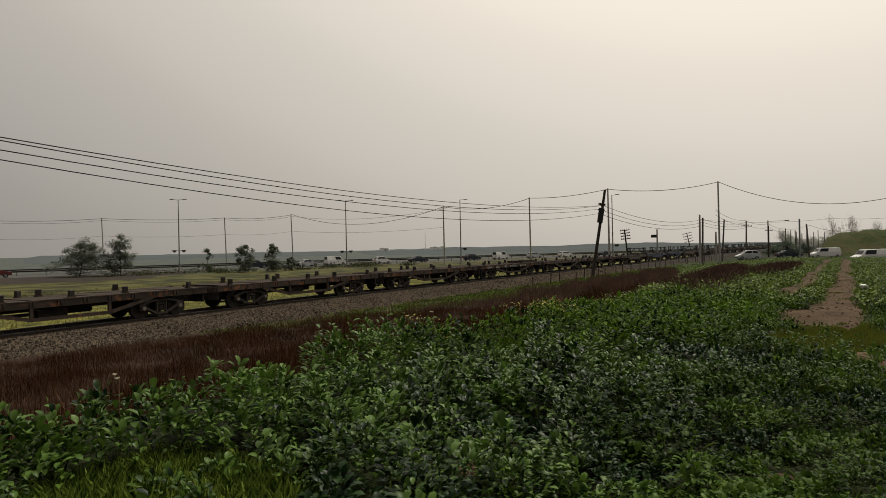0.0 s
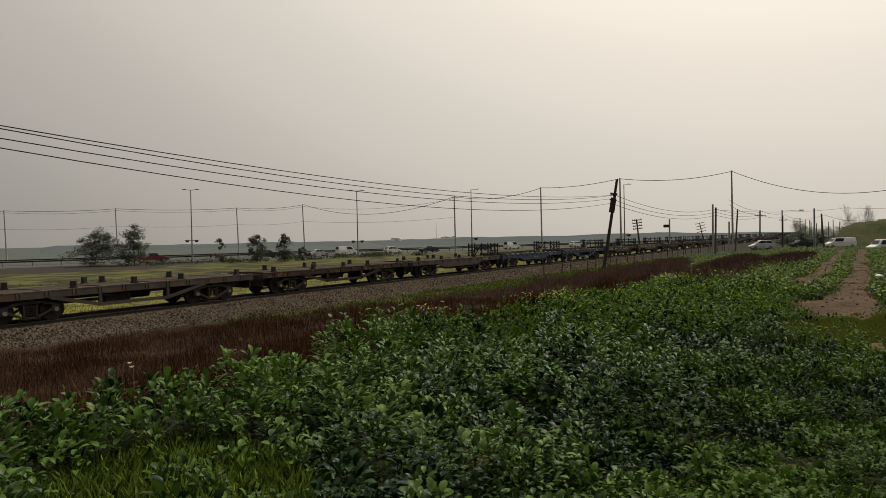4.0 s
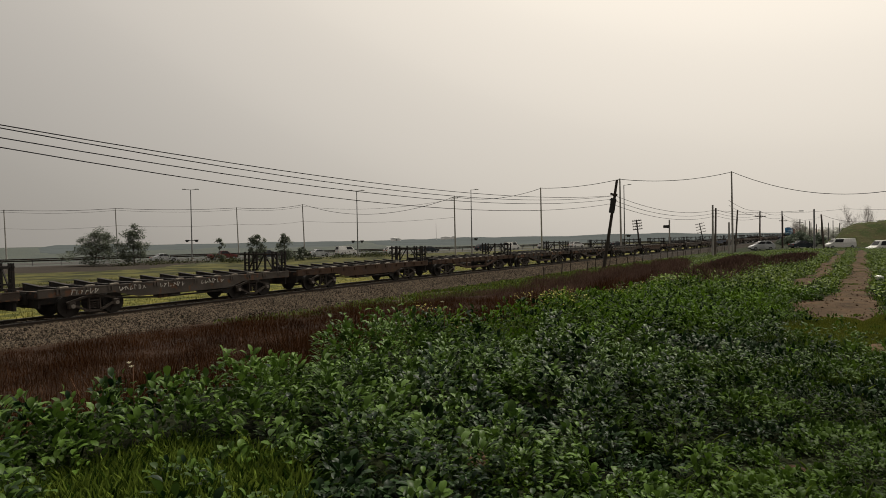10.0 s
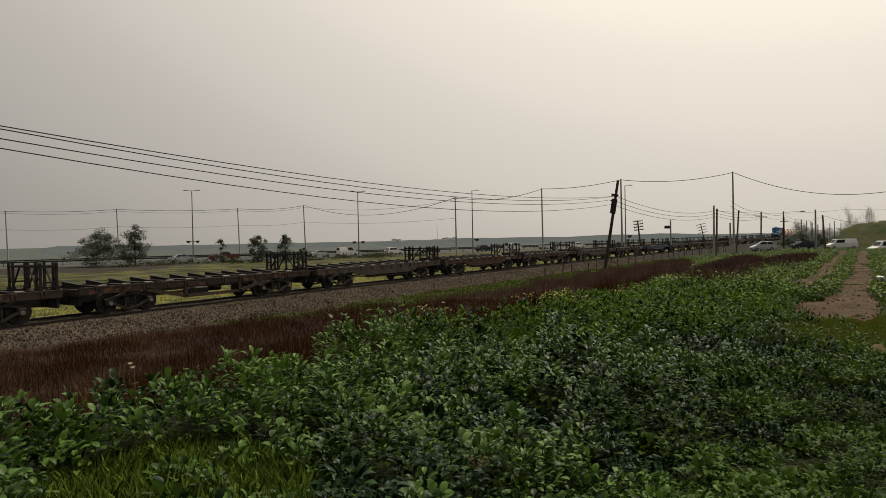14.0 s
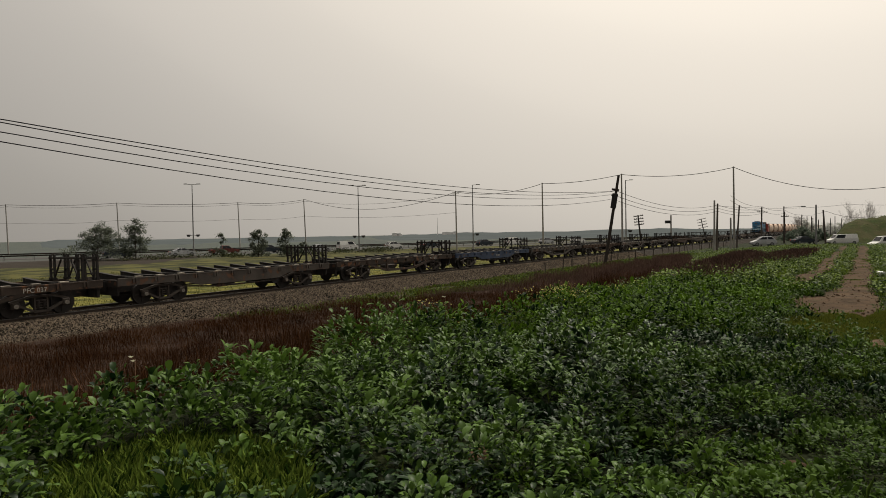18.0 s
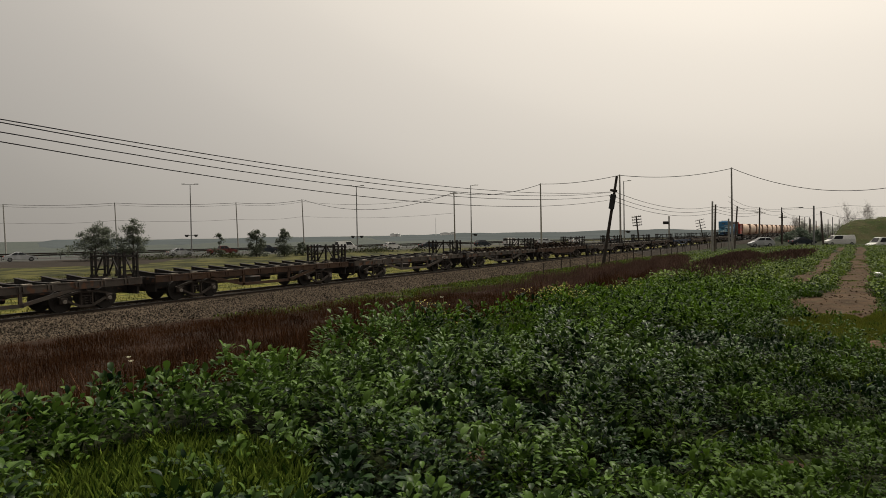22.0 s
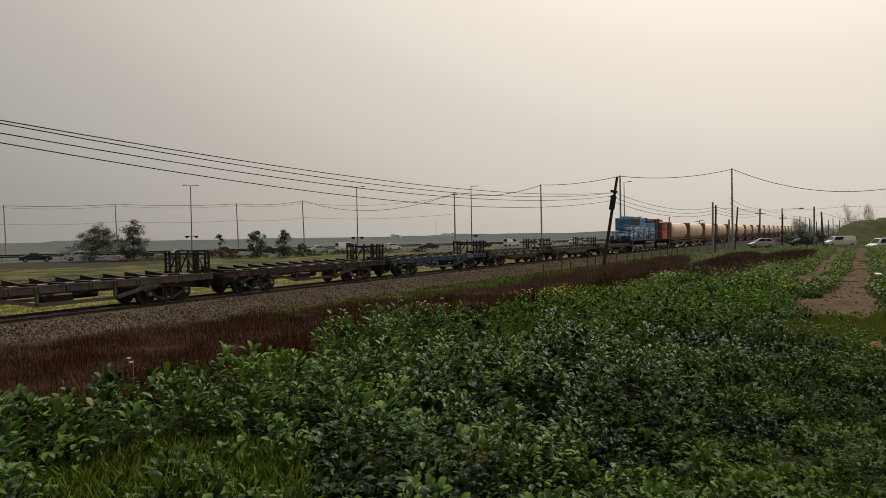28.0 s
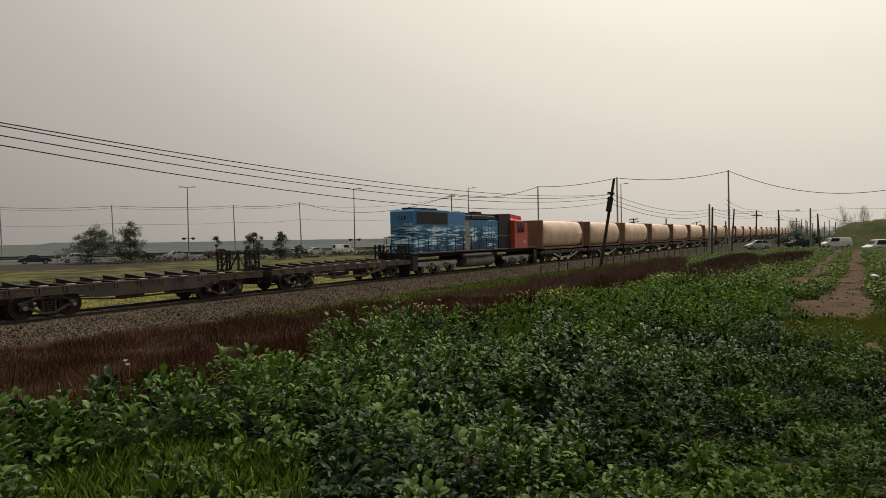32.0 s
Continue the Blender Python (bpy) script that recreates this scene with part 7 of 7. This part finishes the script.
def make_mound():
    """A grassy earth mound beyond the parked vans."""
    bm = bmesh.new()
    n, k = 60, 16
    rows = []
    for i in range(n):
        kk = 0.575 + i * 0.008 if i < 20 else 0.735 + (i - 20) * 0.0145
        prof = 4.2 * float(ramp01(kk, 0.588, 0.618)) + 1.15 * float(ramp01(kk, 0.612, 0.655)) + 0.9 * float(ramp01(kk, 0.655, 0.76)) + 0.18 * math.sin(i * 1.1) + 0.12 * math.sin(i * 2.7)
        rows.append([bm.verts.new((kk * (127 + 2.6 * j), 127 + 2.6 * j + 0.6 * math.sin(i + j), -1.2 + (prof + 0.6) * float(ramp01(j, 0, 6)) * (1 - 0.5 * float(ramp01(j, 8, 16))) + 0.1 * math.sin(i * 1.9 + j * 2.3))) for j in range(k)])
    for a, b in zip(rows, rows[1:]):
        for j in range(k - 1):
            bm.faces.new((a[j], b[j], b[j + 1], a[j + 1]))
    rng = np.random.default_rng(31)
    k = 9000
    pts = np.zeros((k, 3))
    pick = rng.integers(0, n - 1, k), rng.integers(0, 15, k)
    for i in range(k):
        pts[i] = rows[pick[0][i]][pick[1][i]].co
    pts[:, :2] += rng.uniform(-1.2, 1.2, (k, 2))
    me = scatter("mound_weeds", pts, rng.uniform(0.12, 0.3, k), rng.uniform(0, 6.3, k), rng.normal(-0.3, 0.4, k), M["leaf_far"], PLAIN_V, PLAIN_F, 1.0)
    solid("mound_weeds", me, None, "rough green weeds over the earth mound", "weeds", kind="stuff")
    mat = material("rough_mound_grass", (0.032, 0.046, 0.014), 0.95, color2=(0.06, 0.056, 0.026), spec=0.05, scale=0.35, fine=3.0, bump=0.8, dist=0.2, contrast=1.6)
    solid("mound", bm, mat, "grassy green earth mound beyond the vans", "mound", kind="structure", smooth=True)


make_mound()


def make_path():
    """Bare earth where wheels have worn the weeds away, cut to the ragged shape of the ruts."""
    for name, label, test, u0, u1, v0, v1, du, dv, mat in (
            ("dirt_path", "bare brown wheel tracks through the weeds", rut, 12.5, 92, -0.9, 2.7, 0.16, 0.08, "path"),
            ("bare_soil", "small patches of bare reddish soil among the weeds", bare_soil, 4.0, 11.6, -1.2, 2.8, 0.05, 0.04, "soil")):
        us, vs = np.arange(u0, u1, du), np.arange(v0, v1, dv)
        U, V = np.meshgrid(us, vs, indexing="ij")
        d = test(U, V)
        Z = ground_z(U, V) + 0.03 - 0.045 * ramp01(d, 0.6, 1.3)
        inside = d < 1.3
        m = len(vs)
        i, j = np.meshgrid(np.arange(len(us) - 1), np.arange(m - 1), indexing="ij")
        a = (i * m + j)[inside[:-1, :-1]]
        faces = np.stack([a, a + m, a + m + 1, a + 1], -1)
        verts = np.stack([U, V, Z], -1).reshape(-1, 3)
        used = np.unique(faces)
        back = np.zeros(len(verts), int)
        back[used] = np.arange(len(used))
        me = raw_mesh(name, verts[used], back[faces], M[mat])
        me.polygons.foreach_set("use_smooth", [True] * len(me.polygons))
        solid(name, me, None, label, "path" if mat == "path" else "soil", along(0, 0), kind="structure")


make_path()


def make_pebbles():
    rng = np.random.default_rng(61)
    n = 1100
    u, v = 13.5 + 30 * rng.random(n) ** 1.6, rng.uniform(-0.6, 2.2, n)
    keep = rut(u, v) < 1.0
    u, v = u[keep], v[keep]
    pts = np.stack([u, v, ground_z(u, v) + 0.03], -1)
    me = rock_stuff("path_clods", pts, rng.uniform(0.012, 0.055, len(u)) * rng.random(len(u)) ** 0.5, M["path"])
    solid("path_clods", me, None, "clods and pebbles on the bare wheel tracks", "soil", along(0, 0), kind="stuff")


make_pebbles()


def make_flower(u, v, height, blooms, seed):
    """A tall weed in pale bloom above the rest."""
    r = random.Random(seed)
    t = thing("flowering_weed", "tall thin weed with pale cream blossom", "weed", along(u, v, float(ground_z(u, v)) - 0.03), "flowering weeds")
    bm = bmesh.new()
    tube(bm, (0, 0, 0), (0.02, 0.03, height), 0.006, 0.004, 5)
    part("stem", bm, M["paledry"], t)
    for k in range(blooms):
        bm = bmesh.new()
        c = Vector((0.02 + r.uniform(-0.03, 0.03), 0.03 + r.uniform(-0.03, 0.03), height - 0.02 * k + r.uniform(-0.02, 0.02)))
        for j in range(5):
            a = 2 * math.pi * j / 5 + k
            d = Vector((math.cos(a), math.sin(a), 0.8)) * 0.022
            w = Vector((-math.sin(a), math.cos(a), 0)) * 0.012
            q = [bm.verts.new(c + x) for x in (Vector(), d * 0.6 + w, d, d * 0.6 - w)]
            bm.faces.new(q)
        part("blossom", bm, M["cream"], t, "pale cream petals")


for u, v, hh, nb, sd in ((3.1, 5.15, 0.66, 2, 1), (7.55, 4.9, 0.80, 2, 2)):
    make_flower(u, v, hh, nb, sd)


def make_bag():
    bm = bmesh.new()
    bmesh.ops.create_icosphere(bm, subdivisions=3, radius=0.13)
    for v in bm.verts:
        c = v.co
        v.co = c * (1 + 0.22 * math.sin(c.x * 23) * math.sin(c.y * 19 + 1) + 0.12 * math.sin(c.z * 31 + c.x * 13))
        v.co.z = max(-0.07, v.co.z * 0.75)
    solid("plastic_bag", bm, M["white"], "crumpled white plastic bag lying on the grass", "bag", along(26.7, -0.46, float(ground_z(26.7, -0.46)) + 0.14), smooth=True)


make_bag()


# ---- what moves ----
def motions():
    for ob, u in trains:
        walk(ob, [(k / 2, on_track(u + to_go(k / 2))) for k in range(65)])
    # wheels roll with the train: one turning for each place in a bogie, shared by all that have it
    done = {}
    for ws in wheelsets:
        key = round(ws.location.x, 3)
        if key not in done:
            rows = [(i / 30, pose(key, 0, WHEEL_R, 0, -math.degrees((to_go(0) - to_go(i / 30)) / WHEEL_R), 0)) for i in range(961)]
            walk(ws, rows)
            done[key] = ws
        else:
            src = done[key].animation_data
            ws.rotation_mode = "QUATERNION"
            ad = ws.animation_data_create()
            ad.action = src.action
            ad.action_slot = src.action_slot
    for key, d, rows in (("silver", 0, ((0, -52), (3, -35), (6, -18.7), (8, -9.5), (9.5, -4.8), (10.5, -2.1), (12, -0.8), (13, -0.6), (32, -0.6))),
                         ("red", 1.0, ((0, -25.5), (1.5, -18.8), (3.5, -8), (6, 4.5), (7.5, 6.8), (8.5, 7.0), (32, 7.0))),
                         ("pale", -1, ((0, -190), (12, -110), (18, -52), (20, -38), (22, -23.9), (23, -20.3), (24, -17.9), (25, -16.7), (28, -16.0), (32, -16.0))),
                         ("dark_a", -1, ((0, -230), (20, -75), (25, -38), (27, -24), (28, -22.0), (30, -21.7), (32, -21.6))),
                         ("dark_b", 1, ((0, -130), (10, -62), (14, -36), (16, -17), (17, -11.3), (22, -10.0), (25, -9.5), (28, -7.0), (30.5, -6.3), (32, -6.2)))):
        walk(moving[key], [(t, on_road(s, d)) for t, s in rows])


motions()
